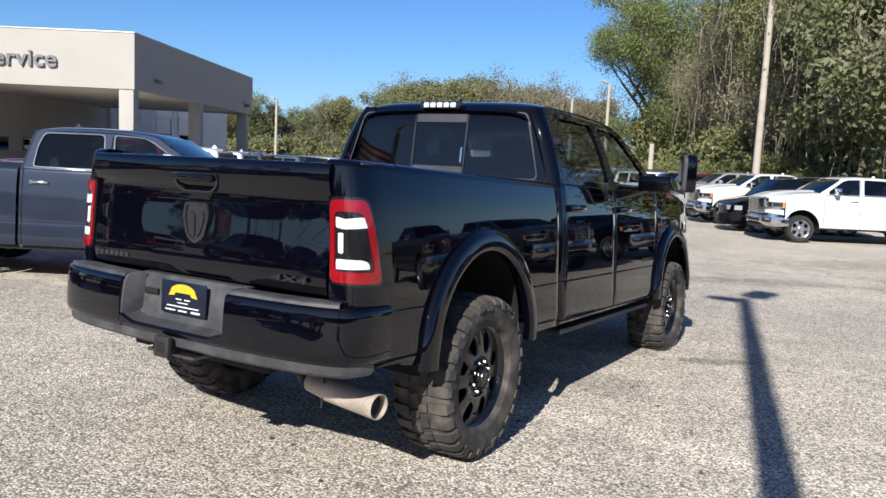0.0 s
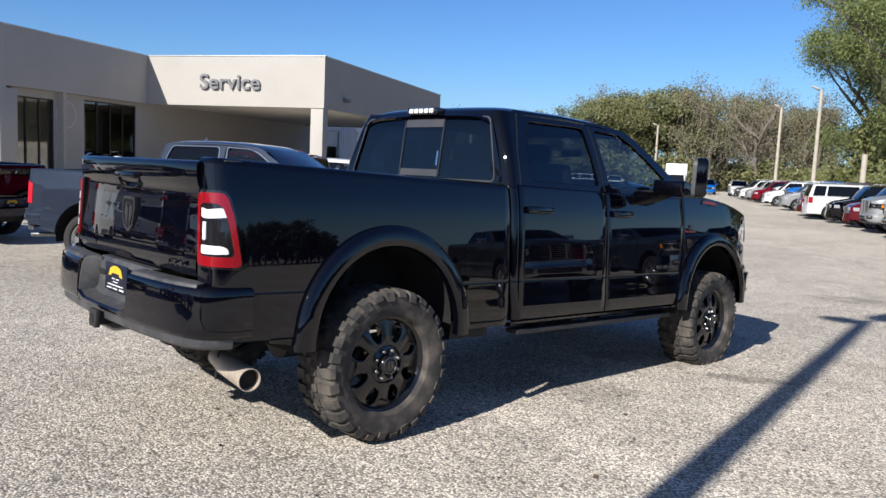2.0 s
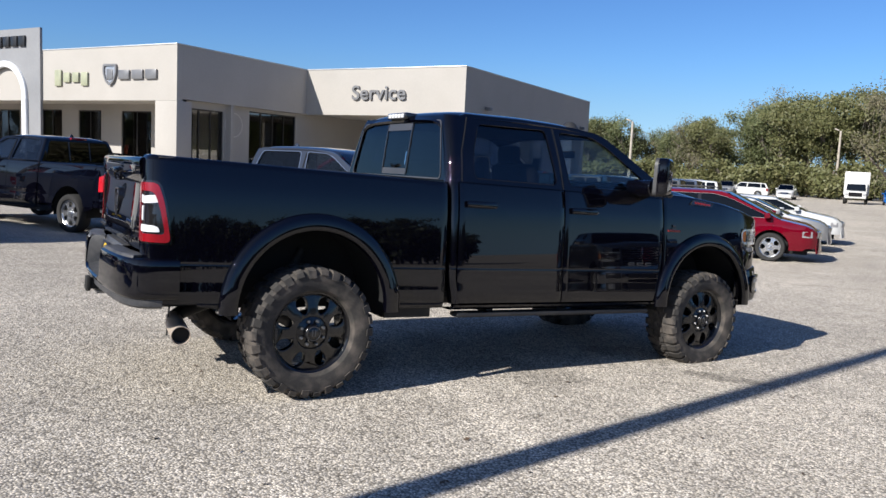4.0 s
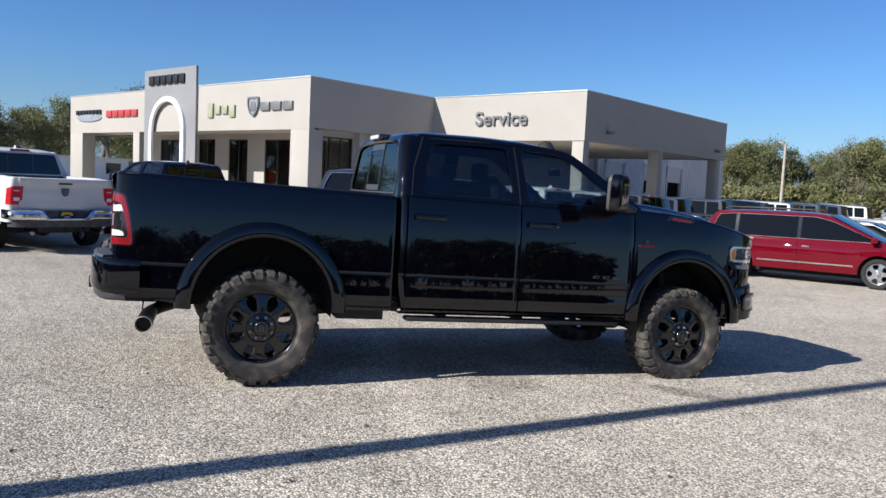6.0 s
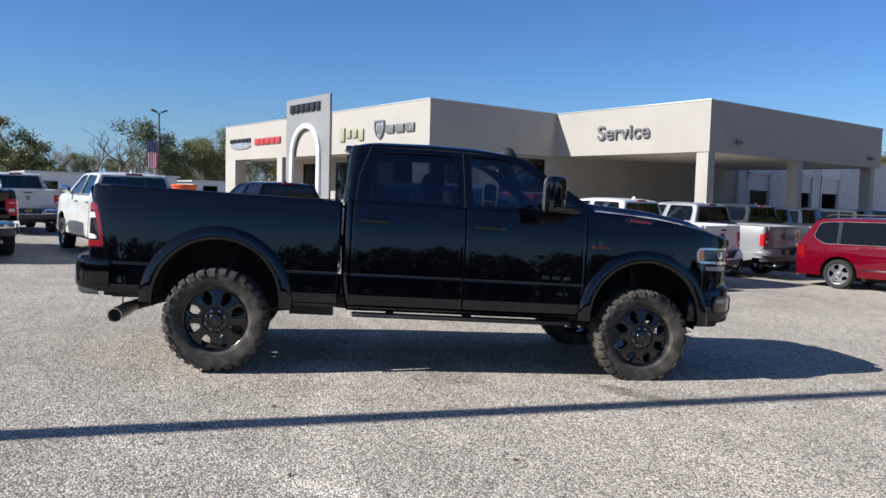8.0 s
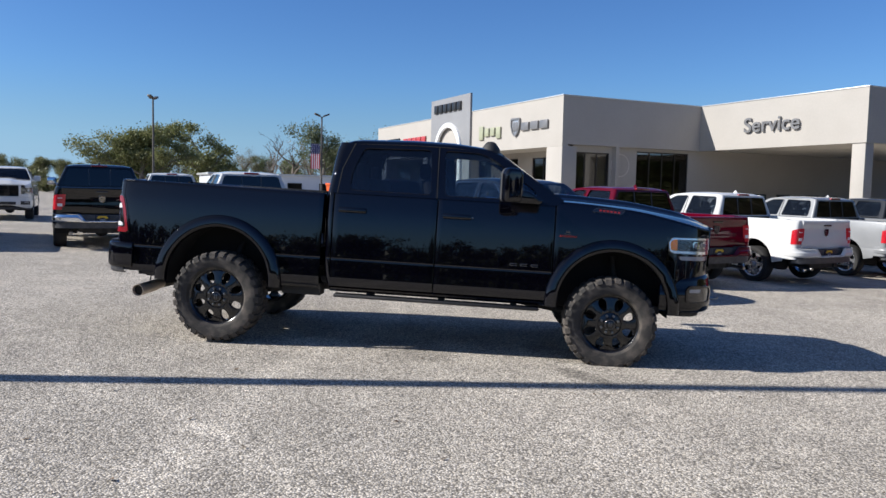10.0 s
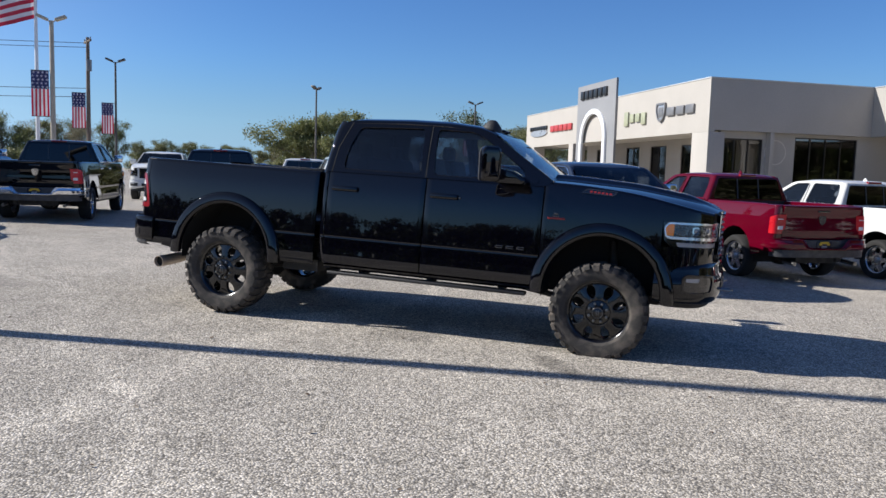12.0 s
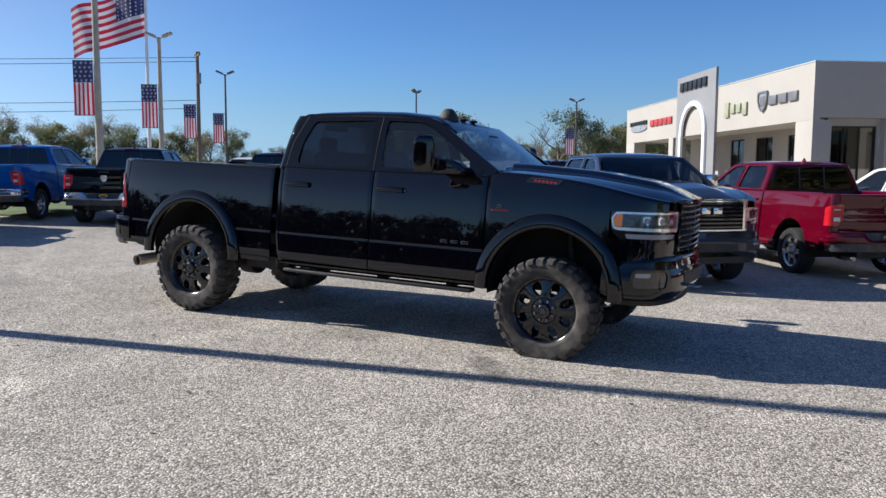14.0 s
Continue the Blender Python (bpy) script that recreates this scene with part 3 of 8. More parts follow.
def make_wheel(parent, cx, cy, s, R, rim, width, rim_mat, tyre_mat, lugs, spokes, name="wheel"):
    """A wheel: tyre with tread lugs, barrel, spoked face, hub cap and nuts. s: -1 on the right."""
    w = new(name)
    w.parent = parent
    w.location = (cx, cy, R)
    if s > 0:
        w.rotation_euler = (0, 0, math.pi)
    h = width / 2
    k = R - rim
    bm = bmesh.new()
    prof = [(rim, h * 0.72), (rim + k * 0.12, h * 0.90), (rim + k * 0.42, h * 1.0), (rim + k * 0.72, h * 0.97), (R - 0.030, h * 0.86), (R - 0.014, h * 0.66), (R - 0.012, 0), (R - 0.014, -h * 0.66), (R - 0.030, -h * 0.86),
            (rim + k * 0.72, -h * 0.97), (rim + k * 0.42, -h * 1.0), (rim + k * 0.12, -h * 0.9), (rim, -h * 0.72)]
    lathe(bm, [(r, -y) for r, y in prof], 56 if lugs else 32)
    for i in range(lugs):
        a0 = 2 * math.pi * i / lugs
        da = 2 * math.pi / lugs
        for sgn, off in ((-1, 0.0), (1, 0.5)):
            a = a0 + off * da
            long_lug = i % 2 == 0
            # shoulder lug, turned down over the sidewall
            top, low = R, rim + k * (0.62 if long_lug else 0.74)
            ring = []
            for ang in (a - da * 0.30, a + da * 0.30):
                c, sn = math.cos(ang), math.sin(ang)
                ring.append([(r * c, sgn * y, r * sn) for r, y in ((top - 0.018, h * 0.35), (top, h * 0.36), (top - 0.003, h * 0.78), (top - 0.016, h * 0.97), (low, h * 1.045), (low, h * 0.95))])
            va, vb = [[bm.verts.new(p) for p in r_] for r_ in ring]
            for q in range(5):
                bm.faces.new((va[q], va[q + 1], vb[q + 1], vb[q]))
            bm.faces.new(va)
            bm.faces.new(list(reversed(vb)))
        # centre blocks
        for off, y0, y1 in ((0.1, -0.30, 0.0), (0.6, 0.02, 0.32)):
            a = a0 + off * da
            q = [bm.verts.new((r * math.cos(b), y * h, r * math.sin(b))) for r in (R - 0.014, R) for b, y in ((a - da * 0.3, y0), (a + da * 0.2, y0), (a + da * 0.35, y1), (a - da * 0.15, y1))]
            for f in ((0, 1, 5, 4), (1, 2, 6, 5), (2, 3, 7, 6), (3, 0, 4, 7), (4, 5, 6, 7)):
                bm.faces.new([q[j] for j in f])
    bmesh.ops.recalc_face_normals(bm, faces=bm.faces[:])
    part("tyre", bm, tyre_mat, w, angle=30)
    bm = bmesh.new()
    lathe(bm, [(rim + 0.006, -h * 0.78), (rim + 0.010, -h * 0.74), (rim - 0.006, -h * 0.70), (rim - 0.022, -h * 0.55), (rim - 0.03, 0.0), (rim - 0.02, h * 0.7), (rim, h * 0.75)], 48 if lugs else 26)
    part("rim", bm, rim_mat, w)
    # spoked face with openings
    holes = []
    for i in range(spokes):
        a = 2 * math.pi * (i + 0.5) / spokes
        if lugs:
            # egg-shaped windows between broad spokes
            pts = []
            for k in range(18):
                q = 2 * math.pi * k / 18
                fat = 0.036 + 0.009 * math.cos(q)
                pts.append((rim * 0.70 + 0.056 * math.cos(q), fat * math.sin(q)))
            holes.append([(u * math.cos(a) - v * math.sin(a), u * math.sin(a) + v * math.cos(a)) for u, v in pts])
        else:
            r0, r1, wd = rim * 0.36, rim * 0.90, math.pi / spokes
            pts = [(r0 * 1.25, -wd * 0.18), (r1 * 0.72, -wd * 0.60), (r1 * 0.97, -wd * 0.56), (r1, 0.0), (r1 * 0.97, wd * 0.56), (r1 * 0.72, wd * 0.60), (r0 * 1.25, wd * 0.18)]
            holes.append(rounded([(r * math.cos(a + t), r * math.sin(a + t)) for r, t in pts], 0.02, 1))
    circle = [(rim * 0.97 * math.cos(a), rim * 0.97 * math.sin(a)) for a in np.linspace(0, 2 * math.pi, 65 if lugs else 33)[:-1]]
    if lugs:
        inner = [(rim * 0.40 * math.cos(a), rim * 0.40 * math.sin(a)) for a in np.linspace(0, 2 * math.pi, 41)[:-1]]
        dish = lambda x, z: -h * 0.52 - 0.022 * math.cos(min(1.0, max(0.0, math.hypot(x, z) / rim - 0.4) / 0.5) * math.pi / 2)
        bm = flat(circle, holes + [inner], lambda x, z: (x, z, 0.0))
        for q in range(12):
            a = math.pi * q / 12
            bmesh.ops.bisect_plane(bm, geom=bm.verts[:] + bm.edges[:] + bm.faces[:], plane_co=(0, 0, 0), plane_no=(math.sin(a), -math.cos(a), 0))
        ret = bmesh.ops.extrude_face_region(bm, geom=bm.faces[:])
        deep = {v for v in ret["geom"] if isinstance(v, bmesh.types.BMVert)}
        for v in bm.verts:
            v.co = (v.co.x, dish(v.co.x, v.co.y) + (0.045 if v in deep else 0.0), v.co.y)
        bmesh.ops.recalc_face_normals(bm, faces=bm.faces[:])
        rim_edges = [e for e in bm.edges if len(e.link_faces) == 2 and e.calc_face_angle(0) > 1.0 and not (e.verts[0] in deep or e.verts[1] in deep)]
        bmesh.ops.bevel(bm, geom=rim_edges, offset=0.007, segments=3, affect="EDGES", profile=0.5)
    else:
        bm = flat(circle, holes, lambda x, z: (x, -h * 0.60 + 0.10 * (math.hypot(x, z) / rim - 0.36) * 0.25, z), (0, 0.035, 0))
    part("spokes", bm, rim_mat, w, angle=30)
    hy = -h * (0.56 if lugs else 0.60)
    bm = bmesh.new()
    if lugs:
        lathe(bm, [(0.0, hy - 0.052), (rim * 0.17, hy - 0.050), (rim * 0.20, hy - 0.044), (rim * 0.215, hy - 0.03), (rim * 0.22, hy - 0.012), (rim * 0.24, hy - 0.008), (rim * 0.375, hy - 0.008), (rim * 0.40, hy - 0.004), (rim * 0.41, hy + 0.03)], 40)
    else:
        lathe(bm, [(0.0, hy - 0.055), (rim * 0.17, hy - 0.05), (rim * 0.20, hy - 0.035), (rim * 0.21, hy), (rim * 0.34, hy - 0.004), (rim * 0.36, hy + 0.01)], 14)
    hub = part("hub_cap", bm, rim_mat, w)
    if lugs:
        bm = bmesh.new()
        lathe(bm, [(rim * 0.155, hy - 0.0515), (rim * 0.16, hy - 0.055), (rim * 0.175, hy - 0.055), (rim * 0.18, hy - 0.0505)], 32)
        part("cap_ring", bm, BADGE, hub)
        part("cap_mark", boxes((-0.014, -0.004, hy - 0.056, hy - 0.05, -0.02, 0.024), (0.004, 0.014, hy - 0.056, hy - 0.05, -0.02, 0.024), bevel=0.002), BADGE, hub)
    if R > 0.42:
        for i in range(8):
            bm = bmesh.new()
            a = 2 * math.pi * (i + 0.5) / 8
            m = Matrix.Translation((rim * 0.305 * math.cos(a), 0, rim * 0.305 * math.sin(a)))
            lathe(bm, [(0.0, hy - 0.036), (0.009, hy - 0.034), (0.0125, hy - 0.026), (0.0125, hy)], 8, m)
            part("lug_nut", bm, SATIN, w)
    bm = bmesh.new()
    lathe(bm, [(0.0, -h * 0.1), (rim * 0.5, -h * 0.1), (rim * 0.5, 0.02), (0.0, 0.02)], 28)
    part("brake_disc", bm, UNDER, w)
    return w


def seat(name, parent, x, y, z, w, at):
    bm = boxes((x - 0.25, x + 0.28, y - w, y + w, z, z + 0.18), bevel=0.05)
    back = boxes((x - 0.34, x - 0.20, y - w, y + w, z + 0.10, z + 0.72), bevel=0.05)
    back.transform(Matrix.Translation((x - 0.3, 0, z)) @ Matrix.Rotation(radians(-12), 4, "Y") @ Matrix.Translation((-x + 0.3, 0, -z)))
    me = bpy.data.meshes.new("tmp")
    back.to_mesh(me)
    back.free()
    bm.from_mesh(me)
    heads = [y] if w < 0.4 else [y - 0.45, y + 0.45]
    for hy in heads:
        box(bm, x - 0.52, x - 0.42, hy - 0.12, hy + 0.12, z + 0.70, z + 0.86, bevel=0.04)
    bpy.data.meshes.remove(me)
    part(name, bm, LEATHER, parent, at=at)


def make_pickup(label, m, body, chrome=True, rim_mat=None, group="", grille="bars", bumper=None):
    """A crew-cab pickup on road wheels."""
    t = thing("pickup_truck", label, "pickup truck", m, group)
    at = Matrix.Translation((0, 0, -0.15)) @ Matrix.Diagonal((0.965, 0.985, 1.0, 1.0))
    R, rim, wd, lat = (0.395, 0.26, 0.27, 0.85)
    ar = 0.52
    ac = 0.57
    wb = 3.79
    sill = lambda x: 0.6
    rear_arch, front_arch = ((0.0, ac, ar), (wb, ac, ar))
    trim = CHROME if chrome else body
    bump = bumper or trim
    both("bed_side", lambda s: side_panel(-0.76, 0.998, lambda x: 0.6 if x > -0.4 else 0.6 + 0.1 * min(1, (-0.4 - x) / 0.5), lambda x: 1.5, s, cap=((0.012, 0.018), (0.035, 0.03), (0.11, 0.03), (0.13, 0.015), (0.13, -0.33)), arches=(rear_arch,)), body, t, at)
    both("bed_corner", lambda s: wrap(TAIL, 0.0, 0.4, s, 0.72, 1.5, n=26, rows=27, round_top=0.1, follow=True), body, t, at)
    bm = boxes((-0.99, 1.02, -0.49, 0.49, 0.98, 1.02), (-0.99, -0.6, -0.84, 0.84, 0.975, 1.015), (0.6, 1.02, -0.84, 0.84, 0.975, 1.015), (-0.6, 0.6, -0.84, 0.84, 1.16, 1.2), (0.98, 1.03, -0.84, 0.84, 1.0, 1.52))
    part("bed_floor", bm, PLASTIC, t, at=at)
    bm = bmesh.new()
    prof = [(0.93, -1.062), (1.0, -1.078), (1.16, -1.066), (1.3, -1.056), (1.36, -1.062), (1.42, -1.085), (1.48, -1.1), (1.505, -1.095), (1.515, -1.07), (1.515, -1.01), (1.48, -1.0), (0.95, -1.0)]
    ys = np.linspace(-0.8, 0.8, 15)
    sheet(bm, [[(x + 0.02 * (y / 0.8) ** 4, y, z) for z, x in prof] for y in ys])
    for col in (0, -1):
        y = ys[col]
        bm.faces.new([bm.verts.new((x + 0.02, y, z)) for z, x in prof])
    bmesh.ops.remove_doubles(bm, verts=bm.verts[:], dist=0.0005)
    bmesh.ops.recalc_face_normals(bm, faces=bm.faces[:])
    gate = part("tailgate", bm, body, t, at=at)
    part("tailgate_handle", boxes((-1.108, -1.06, -0.12, 0.12, 1.40, 1.435), bevel=0.01), LAMP_SMOKE, gate, at=at)
    shield = rounded([(-0.07, 0.085), (0.07, 0.085), (0.075, 0.02), (0.05, -0.07), (0.0, -0.1), (-0.05, -0.07), (-0.075, 0.02)], 0.02, 3)
    part("badge", flat(shield, [], lambda u, v: (-1.058, u, 1.215 + v), (-0.014, 0, 0)), CHROME if chrome else BADGE, gate, "shield-shaped emblem", at=at @ Matrix.Translation((-0.517, 0, 0.235)) @ Matrix.Diagonal((0.52, 1.0, 0.85, 1)))
    z0, z1 = (1.03, 1.355)
    for s in (-1, 1):
        lamp = part("tail_lamp", wrap(TAIL, 0.135, 0.385, s, z0, lambda f: z1 - 0.05 * max(0, 0.25 - f) / 0.12, out=0.008, n=14, rows=7, follow=True), LAMP_BRIGHT, t, at=at)
        part("reverse_lamp", wrap(TAIL, 0.27, 0.35, s, 1.10, 1.16, out=0.016, n=8, rows=3, thick=0.004), BAR_WHITE, lamp, at=at)
        part("lamp_bar", wrap(TAIL, 0.27, 0.35, s, 1.27, 1.285, out=0.014, n=8, rows=2, thick=0.004), BAR_WHITE, lamp, at=at)
    top = lambda f: 0.925 if f < 0.62 else 0.925 - 0.14 * min(1, (f - 0.62) / 0.09)
    REAR = [(-0.78, 1.0), (-0.93, 1.0), (-1.02, 0.985), (-1.09, 0.95), (-1.145, 0.89), (-1.185, 0.81), (-1.21, 0.71), (-1.235, 0.5), (-1.245, 0.25), (-1.25, 0.0)]
    both("rear_bumper", lambda s: wrap(REAR, 0.0, 1.0, s, 0.76, top, n=34, rows=14, lean=bumper_curve, round_top=0.05), bump, t, at)
    both("lower_valance", lambda s: wrap(REAR, 0.12, 1.0, s, 0.635, 0.76, out=-0.055, n=16, rows=2), SCUFFED, t, at)
    both("bumper_step", lambda s: boxes((-1.135, -1.01, min(s * 0.46, s * 0.8), max(s * 0.46, s * 0.8), 0.93, 0.945), bevel=0.006), SCUFFED, t, at, "dusty black plastic bumper step")
    part("plate_recess", boxes((-1.15, -1.11, -0.5, 0.5, 0.7, 0.93), (-1.22, -1.105, -0.46, 0.46, 0.77, 0.8), bevel=0.006), SCUFFED, t, at=at)
    pl = part("number_plate", boxes((-1.165, -1.155, -0.155, 0.155, 0.775, 0.915), bevel=0.003), PLATE, t, "navy dealer plate with yellow emblem", at=at)
    part("plate_print", boxes((-1.169, -1.16, -0.09, 0.09, 0.868, 0.905), (-1.169, -1.16, -0.11, -0.05, 0.845, 0.88), (-1.169, -1.16, 0.05, 0.11, 0.845, 0.88), bevel=0.003), YELLOW, pl, at=at)
    part("plate_print", boxes((-1.169, -1.16, -0.05, 0.05, 0.822, 0.83), (-1.169, -1.16, -0.06, 0.06, 0.806, 0.812), (-1.169, -1.16, -0.13, 0.13, 0.786, 0.796)), PRINT, pl, at=at)
    cap = ((0.008, 0.01), (0.03, 0.012), (0.06, 0.0))
    belt = lambda x: 1.52
    for name, a, b in (("rear_door", 1.075, 2.122), ("front_door", 2.134, 3.165)):
        for s in (-1, 1):
            d = part(name, side_panel(a, b, sill, belt, s, cap=cap), body, t, at=at)
            hx = a + 0.2
            y = side_y(hx, 1.36)
            h = boxes((hx - 0.11, hx + 0.11, s * y - 0.028, s * y + 0.028, 1.348, 1.378), bevel=0.01)
            box(h, hx - 0.12, hx - 0.08, s * y - 0.02, s * y + 0.02, 1.34, 1.386, bevel=0.008)
            part("door_handle", h, body if not chrome else CHROME, d, at=at)
            part("belt_trim", boxes((a + 0.02, b - 0.02, s * 0.945 - 0.012, s * 0.945 + 0.012, 1.522, 1.54), bevel=0.004), trim, d, at=at)
    both("cab_corner", lambda s: side_panel(1.035, 1.067, sill, belt, s, cap=cap, step=0.02), body, t, at)
    both("rocker_panel", lambda s: boxes((0.6, 3.25, s * 0.92 - 0.03, s * 0.92 + 0.03, 0.545, 0.605), bevel=0.015), PLASTIC, t, at)
    ftop = lambda x: lerp(x, FENDER_TOP)
    both("fender", lambda s: side_panel(3.177, 4.27, lambda x: 0.6, ftop, s, cap=((0.01, 0.014), (0.04, 0.022), (0.14, 0.022)), arches=(front_arch,)), body, t, at)
    both("fender_tip", lambda s: side_panel(4.274, 4.695, lambda x: 1.284, ftop, s, cap=((0.01, 0.014), (0.04, 0.022), (0.14, 0.022)), rows=5, step=0.03), body, t, at)
    both("front_corner", lambda s: wrap(NOSE, 0.175, 0.6, s, 0.88, 1.06, n=14, rows=5, out=-0.005, follow=True), body, t, at)
    bm = bmesh.new()
    rows = []
    for x in np.linspace(3.24, 4.8, 24):
        half = lerp(x, [(3.24, 0.84), (4.2, 0.83), (4.5, 0.76), (4.62, 0.68), (4.72, 0.6), (4.8, 0.5)])
        zc = lerp(x, [(3.24, 1.585), (3.4, 1.585), (4.0, 1.55), (4.4, 1.49), (4.6, 1.45), (4.72, 1.42), (4.8, 1.385)])
        row = []
        for u in np.linspace(-1, 1, 27):
            y = u * half
            bulge = 0.05 * (1 / (1 + math.exp((abs(y) - 0.4) / 0.035)))
            fall = (zc - lerp(min(x, 4.7), FENDER_TOP) - 0.022) * max(0, (abs(u) - 0.55) / 0.45) ** 1.6
            row.append((x + (0.02 * (1 - u * u) if x > 4.6 else 0), y, zc + bulge * min(1, max(0.1, (4.82 - x) / 0.35)) - fall))
        rows.append(row)
    sheet(bm, rows)
    thicken(bm, 0.012)
    part("hood", bm, body, t, at=at)
    part("cowl", boxes((3.13, 3.3, -0.84, 0.84, 1.5, 1.565), bevel=0.02), PLASTIC, t, at=at)
    gr = part("grille", wrap(NOSE, 0.6, 1.0, 1, 0.965, 1.375, out=-0.05, n=10, rows=2), LINER, t, at=at)
    part("grille_back", wrap(NOSE, 0.6, 1.0, -1, 0.965, 1.375, out=-0.05, n=10, rows=2), LINER, gr, at=at)
    gm = CHROME if chrome else body
    for k in range(7):
        z = 1.02 + k * 0.32 / 6
        for s in (-1, 1):
            part("grille_bar", wrap(NOSE, 0.6, 1.0, s, z - 0.01, z + 0.012, out=-0.012, n=9, rows=2, thick=0.03), LAMP_SMOKE if grille != "bars" else gm, gr, at=at)
    for s in (-1, 1):
        part("grille_frame", wrap(NOSE, 0.57, 1.0, s, 1.36, 1.4, out=0.006, n=10, rows=3, thick=0.04), gm, gr, at=at)
        part("grille_frame", wrap(NOSE, 0.57, 1.0, s, 0.955, 0.99, out=0.006, n=10, rows=3, thick=0.04), gm, gr, at=at)
        part("grille_side", wrap(NOSE, 0.56, 0.61, s, 0.965, 1.39, out=0.004, n=4, rows=3, thick=0.04), gm, gr, at=at)
        for y in (0.18,) if grille == "bars" else ():
            part("grille_post", boxes((4.765, 4.8, s * y - 0.012, s * y + 0.012, 0.98, 1.37), bevel=0.004), gm, gr, at=at)
        lamp_at = at @ Matrix.Translation((0, 0, 1.285 - 1.314 * 1.13)) @ Matrix.Diagonal((1, 1, 1.13, 1))
        hl = part("headlamp", wrap(NOSE, 0.17, 0.565, s, 1.125, 1.31, out=-0.03, n=14, rows=3), LAMP_SMOKE, t, at=lamp_at)
        silver = LAMP_SILVER if chrome else LAMP_SMOKE
        part("lamp_edge", wrap(NOSE, 0.165, 0.568, s, 1.29, 1.314, out=0.008, n=14, rows=3, thick=0.03), silver, hl, at=lamp_at)
        part("lamp_edge", wrap(NOSE, 0.165, 0.568, s, 1.16, 1.186, out=0.008, n=14, rows=3, thick=0.03), silver, hl, at=lamp_at)
        part("lamp_end", wrap(NOSE, 0.535, 0.568, s, 1.186, 1.29, out=0.007, n=4, rows=3, thick=0.03), silver, hl, at=lamp_at)
        part("lamp_bowl", wrap(NOSE, 0.3, 0.535, s, 1.186, 1.29, out=-0.024, n=8, rows=4, thick=0.006, lean=lambda q: 0.02 * (1 - (2 * q - 1) ** 2)), BADGE, hl, at=lamp_at)
        part("running_lamp", wrap(NOSE, 0.24, 0.5, s, 1.118, 1.152, out=-0.004, n=12, rows=3, thick=0.02), LAMP_WHITE, hl, at=lamp_at)
        part("marker", wrap(NOSE, 0.168, 0.205, s, 1.186, 1.29, out=0.002, n=8, rows=3, thick=0.02), LAMP_AMBER, hl, at=lamp_at)
        for f in (0.4,):
            bm = bmesh.new()
            q = path_points(NOSE, f, f + 0.01, 2)[0]
            d = math.atan2(q.y * s * 0.9, q.x - 4.0)
            mm = Matrix.Translation((q.x - 0.02, s * (q.y - 0.005), 1.242)) @ Matrix.Rotation(d + radians(90), 4, "Z")
            lathe(bm, [(0.042, -0.02), (0.036, -0.004), (0.022, 0.01), (0.01, 0.016), (0.0, 0.016)], 16, mm)
            part("reflector", bm, CHROME, hl, at=lamp_at)
        part("lamp_cover", wrap(NOSE, 0.16, 0.565, s, 1.115, 1.315, out=0.012, n=14, rows=3, thick=0.004), LENS, hl, at=lamp_at)
    if grille == "letters":
        for i in range(3):
            part("grille_letter", boxes((4.8, 4.825, -0.23 + 0.17 * i, -0.1 + 0.17 * i, 1.2, 1.29), bevel=0.01), CHROME, gr, "brand letters as plain bars", at=at)
    FRONT = [(4.16, 1.0), (4.36, 1.0), (4.53, 0.98), (4.65, 0.92), (4.74, 0.8), (4.8, 0.62), (4.84, 0.4), (4.86, 0.2), (4.865, 0.0)]
    low = lambda f: 0.585 + 0.09 * max(0.0, min(1.0, (f - 0.45) / 0.3)) + 0.03 * max(0, 0.25 - f) / 0.25
    both("front_bumper", lambda s: wrap(FRONT, 0.0, 1.0, s, low, lambda f: 0.9 + 0.05 * min(1, f / 0.4), n=30, rows=14, lean=bumper_curve, round_top=0.08), bump, t, at)
    both("air_dam", lambda s: wrap(FRONT, 0.12, 1.0, s, 0.53, 0.62, out=-0.06, n=14, rows=2), PLASTIC, t, at)
    for s in (-1, 1):
        fg = part("fog_lamp", wrap(FRONT, 0.34, 0.56, s, 0.7, 0.825, out=0.004, n=8, rows=3), PLASTIC, t, at=at)
        part("fog_lens", wrap(FRONT, 0.38, 0.48, s, 0.775, 0.805, out=0.014, n=6, rows=2), LAMP_WHITE, fg, at=at)
    part("bumper_intake", wrap(FRONT, 0.66, 1.0, -1, 0.7, 0.8, out=0.006, n=8, rows=2), PLASTIC, t, at=at)
    part("bumper_intake", wrap(FRONT, 0.66, 1.0, 1, 0.7, 0.8, out=0.006, n=8, rows=2), PLASTIC, t, at=at)
    top_z, y_low, y_top = (1.995, 0.945, 0.735)
    yz = lambda z: y_low - (z - 1.52) * (y_low - y_top) / (top_z - 1.52)
    outline = [(1.075, 1.525), (1.1, 1.7), (1.14, 1.93), (1.175, 1.985), (1.22, top_z + 0.012), (1.8, top_z + 0.025), (2.3, top_z + 0.018), (2.55, top_z - 0.005), (2.66, 1.955), (3.05, 1.72), (3.3, 1.565), (3.22, 1.525)]
    rw = rounded([(1.185, 1.555), (1.2, 1.8), (1.255, 1.955), (1.98, 1.968), (2.035, 1.555)], 0.05)
    fw = rounded([(2.165, 1.555), (2.115, 1.968), (2.47, 1.955), (2.6, 1.905), (3.02, 1.645), (3.04, 1.555)], 0.04)
